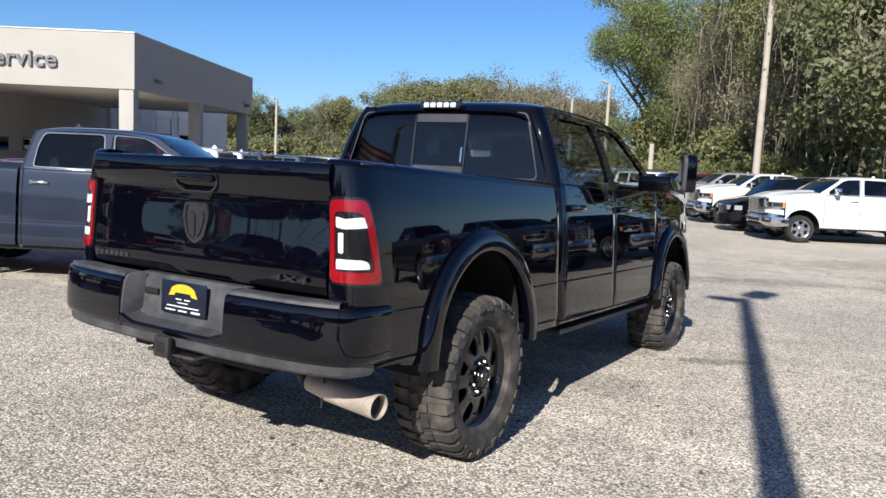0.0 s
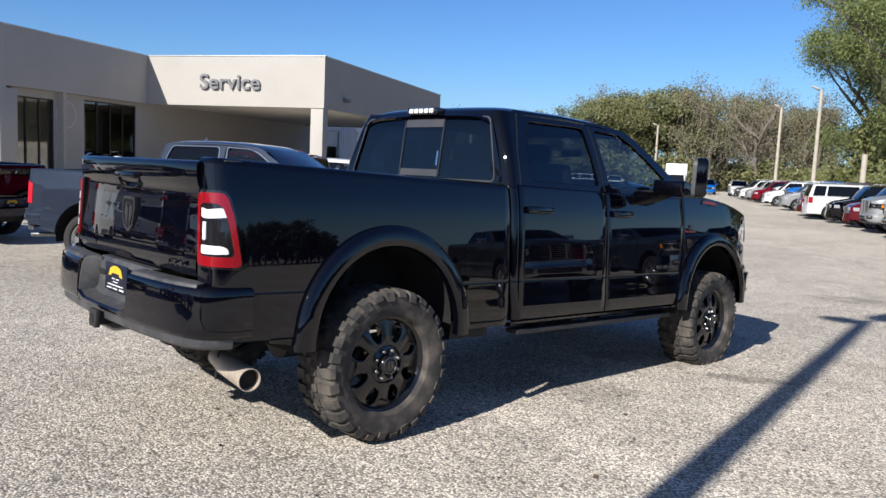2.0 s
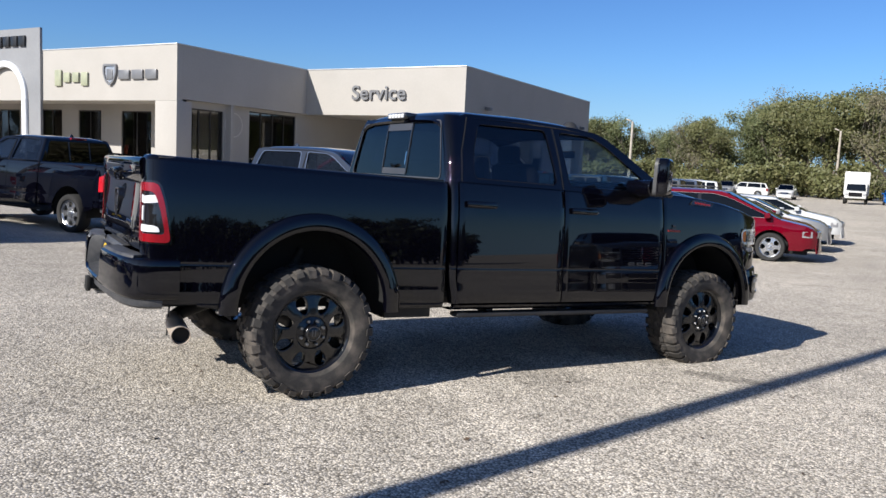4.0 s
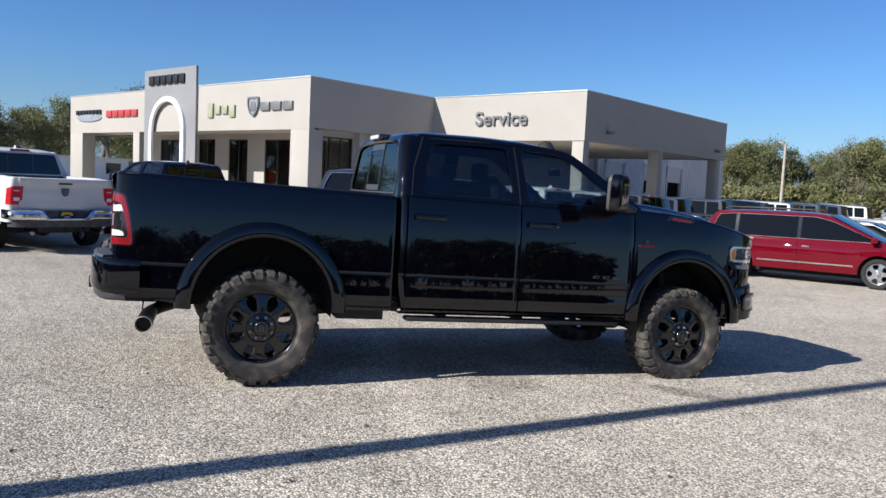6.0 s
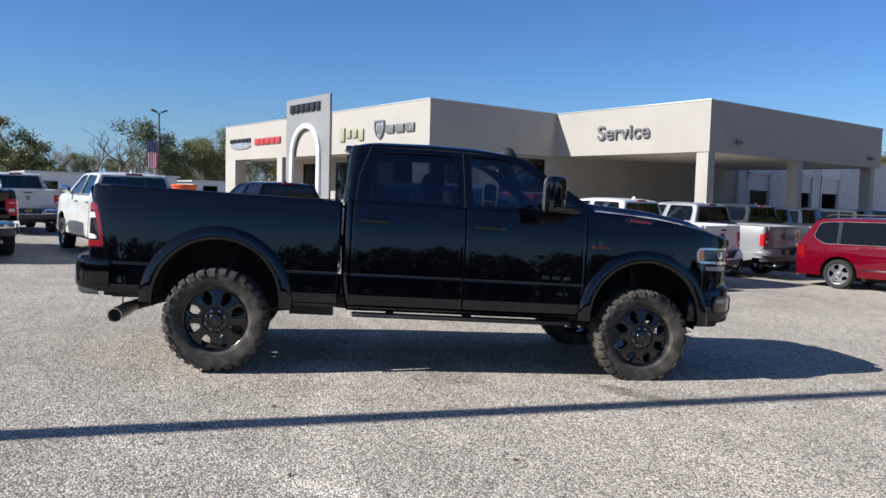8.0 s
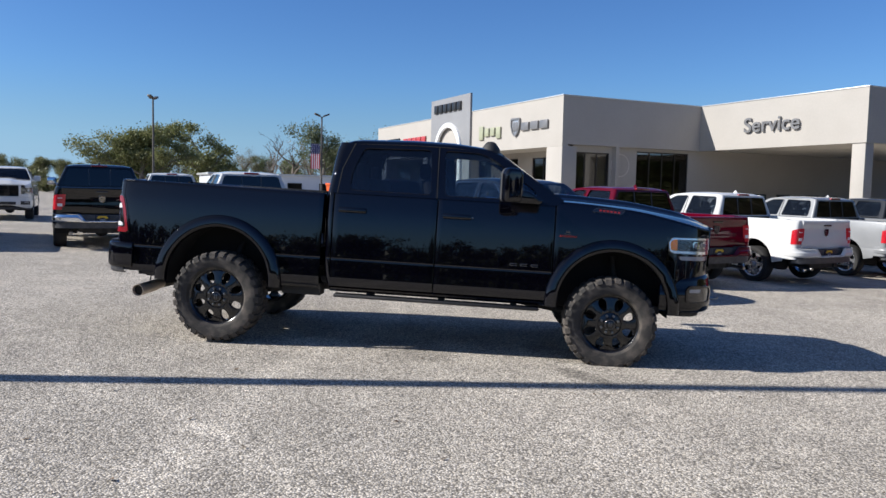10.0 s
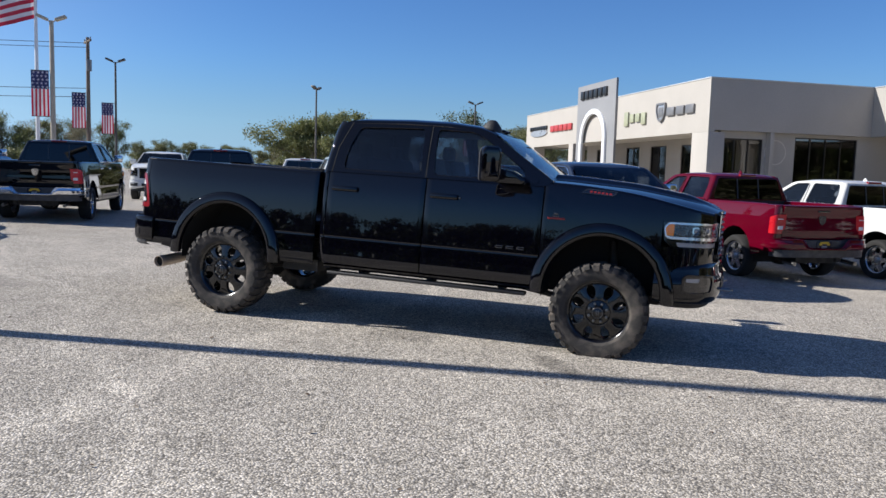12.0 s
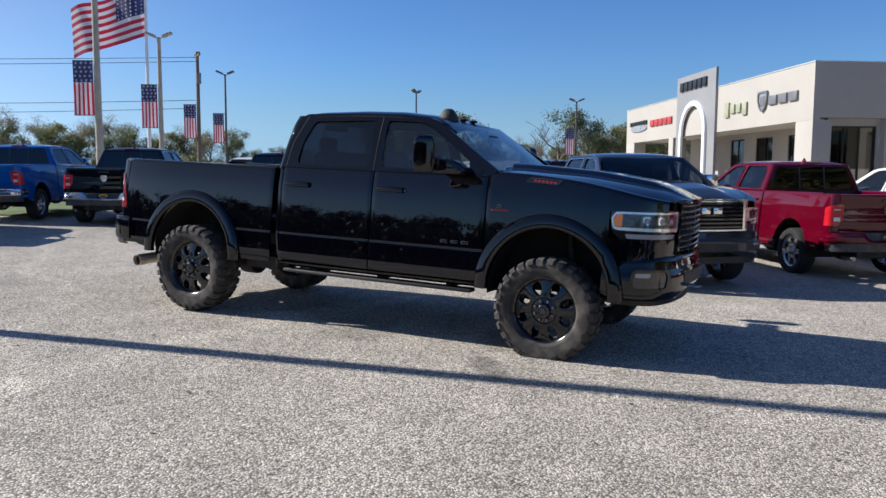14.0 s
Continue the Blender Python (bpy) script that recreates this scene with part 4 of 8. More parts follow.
    for s in (-1, 1):
        place = lambda x, z: (x, s * yz(z), z)
        fr = part("cab_side", flat(outline, [rw, fw], place, (0, -s * 0.03, 0)), body, t, at=at)
        for name, w in (("rear_window", rw), ("front_window", fw)):
            grow = [(x + (0.008 if x > 1.9 and name == "rear_window" or x > 2.5 else -0.008), z + (0.006 if z > 1.75 else -0.006)) for x, z in w]
            g = part(name, flat(grow, [], lambda x, z: (x, s * (yz(z) - 0.018), z), (0, -s * 0.005, 0)), REAR_TINT if name == "rear_window" else FRONT_TINT, fr, at=at)
            g.visible_shadow = False
            ring = [(x + (0.012 if x > 1.65 and name == "rear_window" or x > 2.55 else -0.012), z + (0.01 if z > 1.75 else -0.01)) for x, z in w]
            part("window_trim", flat(ring, [w], lambda x, z: (x, s * (yz(z) + 0.003), z), (0, -s * 0.012, 0)), trim, fr, at=at)
        part("door_seam", boxes((2.085, 2.095, -0.006, 0.006, 0, 0.46), bevel=0.002), LINER, fr, at=at @ Matrix.Translation((0, s * (y_low + 0.001), 1.53)) @ Matrix.Rotation(s * math.atan2(y_low - y_top, top_z - 1.52), 4, "X"))
    bm = bmesh.new()
    rows = []
    for x in np.linspace(1.1, 2.68, 20):
        zr = lerp(x, [(1.1, 1.985), (1.16, 2.02), (1.3, 2.045), (1.8, 2.062), (2.2, 2.058), (2.5, 2.03), (2.62, 1.998), (2.68, 1.97)])
        half = lerp(x, [(1.1, 0.7), (1.25, 0.745), (2.45, 0.745), (2.68, 0.705)])
        rows.append([(x, u * half, zr - 0.015 * u * u - 0.045 * abs(u) ** 7) for u in np.linspace(-1, 1, 25)])
    sheet(bm, rows)
    thicken(bm, 0.02)
    roof = part("roof", bm, body, t, at=at)
    back_x = lambda z: 1.02 + (z - 1.52) * 0.16 + 0.25 * max(0, z - 1.9) ** 1.2
    wall_o = [(-0.9, 1.5), (0.9, 1.5), (0.815, 1.7), (0.7, 1.985), (-0.7, 1.985), (-0.815, 1.7)]
    for s in (-1, 1):
        bm = bmesh.new()
        rows = []
        for z in np.linspace(1.5, 1.99, 12):
            xb, yo = (back_x(z), yz(z))
            xe = lerp(z, [(1.5, 1.076), (1.7, 1.101), (1.93, 1.141), (1.985, 1.176)])
            rows.append([(xe - (xe - xb) * math.cos(a), s * (yo - 0.05 * (1 - math.sin(a))), z) for a in np.linspace(0, math.pi / 2, 9)])
        sheet(bm, rows)
        thicken(bm, 0.012)
        part("cab_pillar", bm, body, t, at=at)
    wall_h = rounded([(-0.8, 1.545), (0.8, 1.545), (0.675, 1.945), (-0.675, 1.945)], 0.05)
    rear = part("cab_back", flat(wall_o, [wall_h], lambda y, z: (back_x(z), y, z), (0.03, 0, 0)), body, t, at=at)
    part("cab_back_lower", boxes((1.02, 1.05, -0.93, 0.93, 0.65, 1.52)), body, t, at=at)
    g = part("rear_glass", flat(wall_h, [], lambda y, z: (back_x(z) + 0.012, y, z), (0.005, 0, 0)), DARK_TINT, rear, at=at)
    for y in (-0.24, 0.24):
        bm = flat([(y - 0.012, 1.55), (y + 0.012, 1.55), (y + 0.012, 1.94), (y - 0.012, 1.94)], [], lambda q, z: (back_x(z) + 0.004, q, z), (0.01, 0, 0))
        part("slider_rail", bm, SLIDER, rear, at=at)
    lampb = part("brake_light", boxes((1.085, 1.16, -0.18, 0.18, 1.985, 2.03), bevel=0.01), LAMP_RED, roof, "high brake lamp with clear cargo lamps", at=at)
    bm = bmesh.new()
    bmesh.ops.create_cone(bm, cap_ends=True, segments=10, radius1=0.05, radius2=0.012, depth=0.06)
    bm.transform(Matrix.Translation((1.35, 0.0, 2.075)) @ Matrix.Diagonal((1.4, 0.6, 1, 1)))
    part("roof_antenna", bm, body, roof, at=at)
    bm = bmesh.new()
    rows = []
    for f in np.linspace(0, 1, 8):
        half = 0.7 + (0.85 - 0.7) * f
        rows.append([(2.66 + (3.27 - 2.66) * f + 0.05 * (1 - u * u) * f ** 0.3, u * half, 1.978 + (1.56 - 1.978) * f + 0.02 * (1 - u * u) * math.sin(math.pi * f)) for u in np.linspace(-1, 1, 17)])
    sheet(bm, rows)
    thicken(bm, 0.005)
    ws = part("windscreen", bm, TINT, t, at=at)
    ws.visible_shadow = False
    part("wiper", boxes((3.2, 3.22, -0.55, 0.1, 1.6, 1.612)), PLASTIC, t, at=at)
    part("cabin_floor", boxes((1.05, 3.2, -0.9, 0.9, 0.75, 0.8), (3.05, 3.25, -0.86, 0.86, 0.8, 1.5)), LEATHER, t, at=at)
    part("dashboard", boxes((2.8, 3.15, -0.86, 0.86, 1.28, 1.53), bevel=0.06), LEATHER, t, at=at)
    part("headliner", boxes((1.14, 2.55, -0.68, 0.68, 1.955, 1.975)), LEATHER, t, at=at)
    seat("front_seat", t, 2.38, 0.4, 0.98, 0.27, at)
    seat("front_seat", t, 2.38, -0.4, 0.98, 0.27, at)
    seat("rear_seat", t, 1.74, 0.0, 0.95, 0.72, at)
    bm = bmesh.new()
    tube(bm, [(2.68 + 0.06 * math.sin(a), 0.4 + 0.18 * math.cos(a), 1.42 + 0.17 * math.sin(a)) for a in np.linspace(0, 2 * math.pi, 21)], 0.015, 8, caps=False)
    part("steering_wheel", bm, LEATHER, t, at=at)
    for s in (-1, 1):
        bm = boxes((2.8, 2.93, -1.2, -0.98, 1.53, 1.72), (2.84, 2.95, -1.0, -0.92, 1.53, 1.58), bevel=0.03)
        part("mirror", bm, trim, t, at=at @ Matrix.Diagonal((1, -s, 1, 1)))
    for cx in (0.0, wb):
        for s in (-1, 1):
            bm = bmesh.new()
            rows = [[(cx + (ar + 0.015) * math.cos(a), s * y, ac + (ar + 0.015) * math.sin(a)) for y in (0.96, 0.5)] for a in np.linspace(-0.15, math.pi + 0.15, 24)]
            sheet(bm, rows)
            bm.faces.new([bm.verts.new(r[1]) for r in rows])
            part("wheel_well", bm, LINER, t, at=at)
    bm = boxes(*[(-1.05, 4.5, s * 0.42 - 0.05, s * 0.42 + 0.05, 0.54, 0.7) for s in (-1, 1)], (1.0, 3.3, -0.4, 0.4, 0.52, 0.7), (0.5, 1.1, 0.1, 0.55, 0.48, 0.7), (-1.0, -0.7, -0.4, 0.4, 0.52, 0.68), (3.3, 4.4, -0.4, 0.4, 0.6, 1.2), (4.1, 4.3, -0.7, 0.7, 0.52, 0.6), (0.9, 3.2, -0.9, 0.9, 0.62, 0.66))
    part("chassis", bm, UNDER, t, at=at)

    def rod(name, pts, rad, n=10):
        b_ = bmesh.new()
        tube(b_, pts, rad, n)
        part(name, b_, UNDER, t)
    for cx, yy, nm in ((0.0, 0.0, "rear_axle"), (wb, 0.25, "front_axle")):
        rod(nm, [(cx, -0.75, R), (cx, 0.75, R)], 0.052, 12)
        rod("differential", [(cx - 0.17, yy, R), (cx - 0.1, yy, R), (cx + 0.08, yy, R), (cx + 0.18, yy, R)], [0.06, 0.16, 0.16, 0.06], 14)
    rod("drive_shaft", [(0.1, 0.0, R + 0.02), (1.9, 0.0, 0.58)], 0.045, 12)
    for s in (-1, 1):
        rod("shock_absorber", [(-0.15, s * 0.55, R), (0.08, s * 0.5, 0.95)], 0.032)
        rod("shock_absorber", [(wb + 0.12, s * 0.55, R), (wb + 0.05, s * 0.52, 1.05)], 0.035)
        rod("control_arm", [(0.0, s * 0.5, R), (1.3, s * 0.42, 0.58)], 0.03, 8)
        rod("control_arm", [(wb, s * 0.48, R - 0.03), (2.7, s * 0.42, 0.56)], 0.03, 8)
    bm = bmesh.new()
    tube(bm, [(0.8, -0.5, 0.4), (-0.4, -0.55, 0.42), (-0.9, -0.62, 0.4), (-1.18, -0.62, 0.38)], 0.035, 10)
    part("exhaust_pipe", bm, SATIN, t)
    bm = bmesh.new()
    tube(bm, [(-0.9, 0.62, 0.4), (-1.18, 0.62, 0.38)], 0.035, 10)
    part("exhaust_tip", bm, SATIN, t)
    rm = rim_mat or RIM_SILVER
    k = 0.965
    for cx in (0.0, wb * k):
        for s in (-1, 1):
            make_wheel(t, cx, s * lat, s, R, rim, wd, rm, RUBBER_DARK, 0, 6)
    return t


def make_wagon(name, label, category, m, body, length=4.8, height=1.75, width=0.95, wb=2.9, front=0.95, hood_z=1.10, hood_len=1.0, rake=0.75, rear_rake=0.25, chrome=True, group="", R=0.36, rails=False, van=False):
    """A closed car: lower sides cut by the arches, hood, greenhouse with windows, lamps and wheels."""
    t = thing(name, label, category, m, group)
    rear = -(length - wb - front)
    nose = wb + front
    belt = hood_z + 0.02 if van else hood_z + 0.06
    sill = 0.30
    wscale = width

    def w_at(x, z):
        plan = lerp(x, [(rear, 0.93), (rear + 0.25, 0.99), (rear + 0.6, 1.0), (nose - 0.7, 1.0), (nose - 0.3, 0.95), (nose - 0.1, 0.86), (nose, 0.72)])
        return wscale * plan * lerp(z, [(0.2, 0.93), (0.45, 0.985), (0.7, 1.0), (belt - 0.12, 0.99), (belt, 0.95)])

    def panel(x0, x1, s, top):
        bm = bmesh.new()
        xs = set(np.linspace(x0, x1, 14))
        for cx in (0.0, wb):
            xs |= {cx + (R + 0.06) * math.cos(a) for a in np.linspace(0, math.pi, 19)}
        grid = []
        for x in sorted(v for v in xs if x0 <= v <= x1):
            lo = max([sill + 0.06 * (x > nose - 0.3)] + [arch_z(x, cx, R, R + 0.06) for cx in (0.0, wb)])
            hi = max(top(x), lo + 0.02)
            grid.append([(x, s * w_at(x, z), z) for z in np.linspace(lo, hi, 9)] + [(x, s * (w_at(x, hi) - 0.05), hi + 0.012)])
        sheet(bm, grid)
        thicken(bm, 0.012)
        return bm
    cowl = nose - hood_len
    tops = lambda x: belt if x < cowl else lerp(x, [(cowl, belt), (nose - 0.25, hood_z - 0.10), (nose, hood_z - 0.24)])
    splits = [rear, -0.30, wb * 0.45, cowl - 0.12, nose]
    names = ("rear_quarter", "rear_door", "front_door", "fender")
    for (a, b), n in zip(zip(splits, splits[1:]), names):
        for s in (-1, 1):
            d = part(n, panel(a + 0.004, b - 0.004, s, tops), body, t)
            if "door" in n:
                hx = a + 0.18 if not van or n == "front_door" else b - 0.2
                y = w_at(hx, belt - 0.14)
                part("door_handle", boxes((hx - 0.09, hx + 0.09, s * y - 0.02, s * y + 0.025, belt - 0.155, belt - 0.125), bevel=0.008), CHROME if chrome else body, d)
    # hood
    bm = bmesh.new()
    rows = []
    for x in np.linspace(cowl - 0.05, nose - 0.02, 12):
        half = w_at(x, belt) - 0.04
        z = lerp(x, [(cowl, belt + 0.03), (nose - 0.25, hood_z - 0.06), (nose - 0.05, hood_z - 0.15), (nose, hood_z - 0.24)])
        rows.append([(x, u * half, z - 0.03 * u * u) for u in np.linspace(-1, 1, 11)])
    sheet(bm, rows)
    thicken(bm, 0.012)
    part("hood", bm, body, t)
    # front and rear ends
    def end(x, sgn, z0, z1, half, out=0.0, material=body, name="bumper"):
        bm = bmesh.new()
        rows = []
        for u in np.linspace(-1, 1, 15):
            rows.append([(x + sgn * (0.10 * (1 - u * u) + out) - sgn * 0.05 * f, u * half, z0 + (z1 - z0) * f) for f in np.linspace(0, 1, 4)])
        sheet(bm, rows)
        thicken(bm, 0.02)
        return part(name, bm, material, t)
    hn = 0.72 * wscale
    end(nose - 0.02, 1, 0.25, 0.60, hn + 0.03, 0.03, body, "front_bumper")
    end(nose - 0.04, 1, 0.58, hood_z - 0.20, hn - 0.20, 0.02, CHROME if chrome else LAMP_SMOKE, "grille")
    for k in range(4):
        z = 0.62 + k * (hood_z - 0.86) / 3
        end(nose - 0.04, 1, z, z + 0.02, hn - 0.22, 0.03, LAMP_SMOKE, "grille_bar")
    for s in (-1, 1):
        bm = bmesh.new()
        sheet(bm, [[(x, s * y, z) for z in (hood_z - 0.36, hood_z - 0.30, hood_z - 0.22)] for x, y in ((nose + 0.03, hn - 0.22), (nose, hn), (nose - 0.12, w_at(nose - 0.1, 0.8) + 0.01), (nose - 0.32, w_at(nose - 0.32, 0.8) + 0.01))])
        thicken(bm, 0.02)
        part("headlamp", bm, LAMP_WHITE, t)
        bm = bmesh.new()
        sheet(bm, [[(x, s * y, z) for z in (belt - 0.32, belt - 0.16, belt - 0.02)] for x, y in ((rear - 0.03, hn - 0.05), (rear + 0.02, w_at(rear, 0.8) + 0.005), (rear + 0.22, w_at(rear + 0.22, 0.8) + 0.008))])
        thicken(bm, 0.02)
        part("tail_lamp", bm, LAMP_RED, t)
    end(rear + 0.03, -1, 0.27, 0.66, 0.93 * wscale, 0.03, body, "rear_bumper")
    end(rear + 0.06, -1, 0.64, belt + 0.01, 0.90 * wscale, 0.0, body, "tailgate")
    # greenhouse
    top = height - 0.05
    yl, yt = wscale * 0.93, wscale * 0.76
    yz = lambda z: yl - (z - belt) * (yl - yt) / (top - belt)
    out = [(rear + 0.02, belt), (rear + rear_rake, top - 0.05), (rear + rear_rake + 0.12, top), (cowl - rake - 0.05, top), (cowl - rake + 0.08, top - 0.04), (cowl + 0.02, belt)]
    rr = rear + rear_rake
    slope = lambda z: (cowl - rake + 0.05) + (top - z) / (top - belt) * rake
    b0, t0 = belt + 0.04, top - 0.06
    wins = [("quarter_window", rounded([(rr - rear_rake + 0.20, b0), (rr + 0.13, t0), (-0.22, t0), (-0.30, b0)], 0.05)),
            ("rear_window", rounded([(-0.22, b0), (-0.15, t0), (wb * 0.45 - 0.06, t0), (wb * 0.45 - 0.02, b0)], 0.03)),
            ("front_window", rounded([(wb * 0.45 + 0.08, b0), (wb * 0.45 + 0.05, t0), (slope(t0) - 0.10, t0), (slope(b0) - 0.14, b0)], 0.03))]
    if van:
        # one long window band in a bright frame, with slim dark pillars
        band = rounded([(rear + 0.62, b0), (rear + 0.36, b0 + 0.15), (rr + 0.10, t0 - 0.03), (rr + 0.5, t0), (slope(t0) - 0.40, t0), (slope(t0) - 0.02, t0 - 0.09), (slope(b0) - 0.12, b0)], 0.09, 6)
        wins = [("side_window", band)]
    for s in (-1, 1):
        sd = part("cab_side", flat(out, [w for _, w in wins], lambda x, z: (x, s * yz(z), z), (0, -s * 0.03, 0)), body, t)
        for n, w in wins:
            part(n, flat(w, [], lambda x, z: (x, s * (yz(z) - 0.012), z), (0, -s * 0.004, 0)), DARK_TINT if n != "front_window" else TINT, sd)
        if van:
            cx_, cz_ = sum(p[0] for p in band) / len(band), (b0 + t0) / 2
            edge = [(cx_ + (x - cx_) * 1.004, cz_ + (z - cz_) * 1.026) for x, z in band]
            part("window_trim", flat(edge, [band], lambda x, z: (x, s * (yz(z) + 0.004), z), (0, -s * 0.016, 0)), SATIN_TRIM, sd)
            for x in (-0.05, wb * 0.45):
                part("pillar", flat([(x - 0.04, b0), (x + 0.04, b0), (x + 0.03, t0), (x - 0.05, t0)], [], lambda q, z: (q, s * (yz(z) - 0.008), z), (0, -s * 0.01, 0)), LAMP_SMOKE, sd)
        if chrome and not van:
            part("belt_trim", boxes((rear + 0.2, cowl - 0.1, s * yl - 0.012, s * yl + 0.012, belt + 0.008, belt + 0.026)), CHROME, sd)
        if van:
            if chrome:
                part("lower_trim", boxes((R + 0.15, wb - R - 0.15, s * w_at(1.0, 0.5) - 0.012, s * w_at(1.0, 0.5) + 0.012, 0.47, 0.50)), CHROME, sd)
        part("mirror", boxes((cowl - 0.32, cowl - 0.18, s * (yl + 0.12) - 0.09, s * (yl + 0.12) + 0.09, belt + 0.03, belt + 0.16), bevel=0.03), body, t)
        if rails:
            bm = bmesh.new()
            tube(bm, [(rr + 0.2, s * yt * 0.92, height), (rr + 0.3, s * yt * 0.92, height + 0.05), (cowl - rake - 0.4, s * yt * 0.92, height + 0.05), (cowl - rake - 0.3, s * yt * 0.92, height)], 0.015, 8)
            part("roof_rail", bm, PLASTIC if van else SATIN, t)
    bm = bmesh.new()
    rows = []
    for f in np.linspace(0, 1, 12):
        x = (rr + 0.02) + (cowl - rake + 0.06 - rr) * f
        zr = height - 0.06 * abs(2 * f - 1) ** 4
        rows.append([(x, u * (yt + 0.005), zr - 0.05 * abs(u) ** 5) for u in np.linspace(-1, 1, 13)])
    sheet(bm, rows)
    thicken(bm, 0.02)
    part("roof", bm, body, t)
    for n, xa, xb, mm in (("windscreen", cowl - rake + 0.06, cowl, TINT), ("rear_glass", rr + 0.02, rear + 0.03, DARK_TINT)):
        bm = bmesh.new()
        sheet(bm, [[(xa + (xb - xa) * f + (0.05 if n == "windscreen" else -0.03) * (1 - u * u), u * (yt * 0.97 + (yl * 0.96 - yt) * f), top + 0.0 + (belt + 0.02 - top) * f) for u in np.linspace(-1, 1, 11)] for f in np.linspace(0, 1, 5)])
        thicken(bm, 0.005)
        part(n, bm, mm, t)
    part("cabin", boxes((rear + 0.25, cowl - 0.2, -yt * 0.9, yt * 0.9, 0.35, 0.75), (0.1, 0.25, -yt * 0.85, yt * 0.85, 0.7, belt + 0.22), (wb * 0.48, wb * 0.48 + 0.14, 0.1, yt * 0.85, 0.7, belt + 0.26), (wb * 0.48, wb * 0.48 + 0.14, -yt * 0.85, -0.1, 0.7, belt + 0.26), bevel=0.03), LEATHER, t)
    part("underbody", boxes((rear + 0.15, nose - 0.2, -0.7 * wscale, 0.7 * wscale, 0.20, 0.34), (-R - 0.02, R + 0.02, -0.72 * wscale, 0.72 * wscale, 0.3, 0.8), (wb - R - 0.02, wb + R + 0.02, -0.72 * wscale, 0.72 * wscale, 0.3, 0.8)), LINER, t)
    for cx in (0.0, wb):
        for s in (-1, 1):
            make_wheel(t, cx, s * (wscale - 0.115), s, R, R * 0.68, 0.22, RIM_SILVER, RUBBER_DARK, 0, 5)
    return t


def place(x, y, heading):
    """Where a parked vehicle stands, level with the ground under it."""
    c, s = math.cos(radians(heading)), math.sin(radians(heading))
    z0, z1 = ground_z(x, y), ground_z(x + 3.6 * c, y + 3.6 * s)
    return pose(x, y, z0 - 0.005, 0, -math.degrees(math.atan2(z1 - z0, 3.6)), heading)


# ---- the black truck ----
def along(path, turn):
    """A smooth plan curve: gives the place and outward normal at a length along it."""
    p = [Vector(q) for q in path]
    for _ in range(3):
        p = [p[0]] + [a.lerp(b, f) for a, b in zip(p, p[1:]) for f in (0.25, 0.75)] + [p[-1]]
    xy = np.array([tuple(q) for q in p])
    cum = np.concatenate(([0.0], np.cumsum(np.hypot(*np.diff(xy, axis=0).T))))

    def at(d):
        q = Vector((float(np.interp(d, cum, xy[:, 0])), float(np.interp(d, cum, xy[:, 1]))))
        e = Vector((float(np.interp(d + 0.012, cum, xy[:, 0]) - np.interp(d - 0.012, cum, xy[:, 0])), float(np.interp(d + 0.012, cum, xy[:, 1]) - np.interp(d - 0.012, cum, xy[:, 1])))).normalized()
        return q, Vector((e.y, -e.x)) * turn
    return at, float(cum[-1]), lambda x: float(np.interp(-turn * x, -turn * xy[:, 0], cum)), lambda y: float(np.interp(-y, -xy[:, 1], cum))


def on(at, d, z, out, s, follow=True):
    q, n = at(d)
    return (q.x + n.x * out, s * (q.y * (body_width(z) if follow else 1.0) + n.y * out), z)


def band(at, ds, col, s, follow=True, thick=0.012):
    """A skin along a plan curve; col(d): its (height, outward shift) points from below upwards."""
    bm = bmesh.new()
    sheet(bm, [[on(at, d, z, o, s, follow) for z, o in col(d)] for d in ds])
    thicken(bm, thick)
    return bm


def cut_flat(outline, holes, step_u, step_v, depth):
    """A plane shape with holes, cut into a net so that it can be bent, and given depth along -z."""
    bm = flat(outline, holes, lambda u, v: (u, v, 0.0))
    us, vs = [p[0] for p in outline], [p[1] for p in outline]
    for axis, lo, hi, step in ((0, min(us), max(us), step_u), (1, min(vs), max(vs), step_v)):
        for c in np.arange(lo + step, hi, step) if step else ():
            co, no = [0, 0, 0], [0, 0, 0]
            co[axis], no[axis] = float(c), 1
            bmesh.ops.bisect_plane(bm, geom=bm.verts[:] + bm.edges[:] + bm.faces[:], plane_co=co, plane_no=no)
    ret = bmesh.ops.extrude_face_region(bm, geom=bm.faces[:])
    for v in ret["geom"]:
        if isinstance(v, bmesh.types.BMVert):
            v.co.z = -depth
    bmesh.ops.recalc_face_normals(bm, faces=bm.faces[:])
    return bm


def decal(at, outline, holes, s, out, depth, follow=True, step=0.025):
    """A shape drawn as (length, height) on a curved skin, standing proud by out."""
    bm = cut_flat(outline, holes, step, 0.06, depth)
    for v in bm.verts:
        v.co = on(at, v.co.x, v.co.y, out + v.co.z, s, follow)
    bmesh.ops.recalc_face_normals(bm, faces=bm.faces[:])
    return bm


def edge(pts, r=0.005, n=8):
    bm = bmesh.new()
    tube(bm, pts, r, n)
    return bm


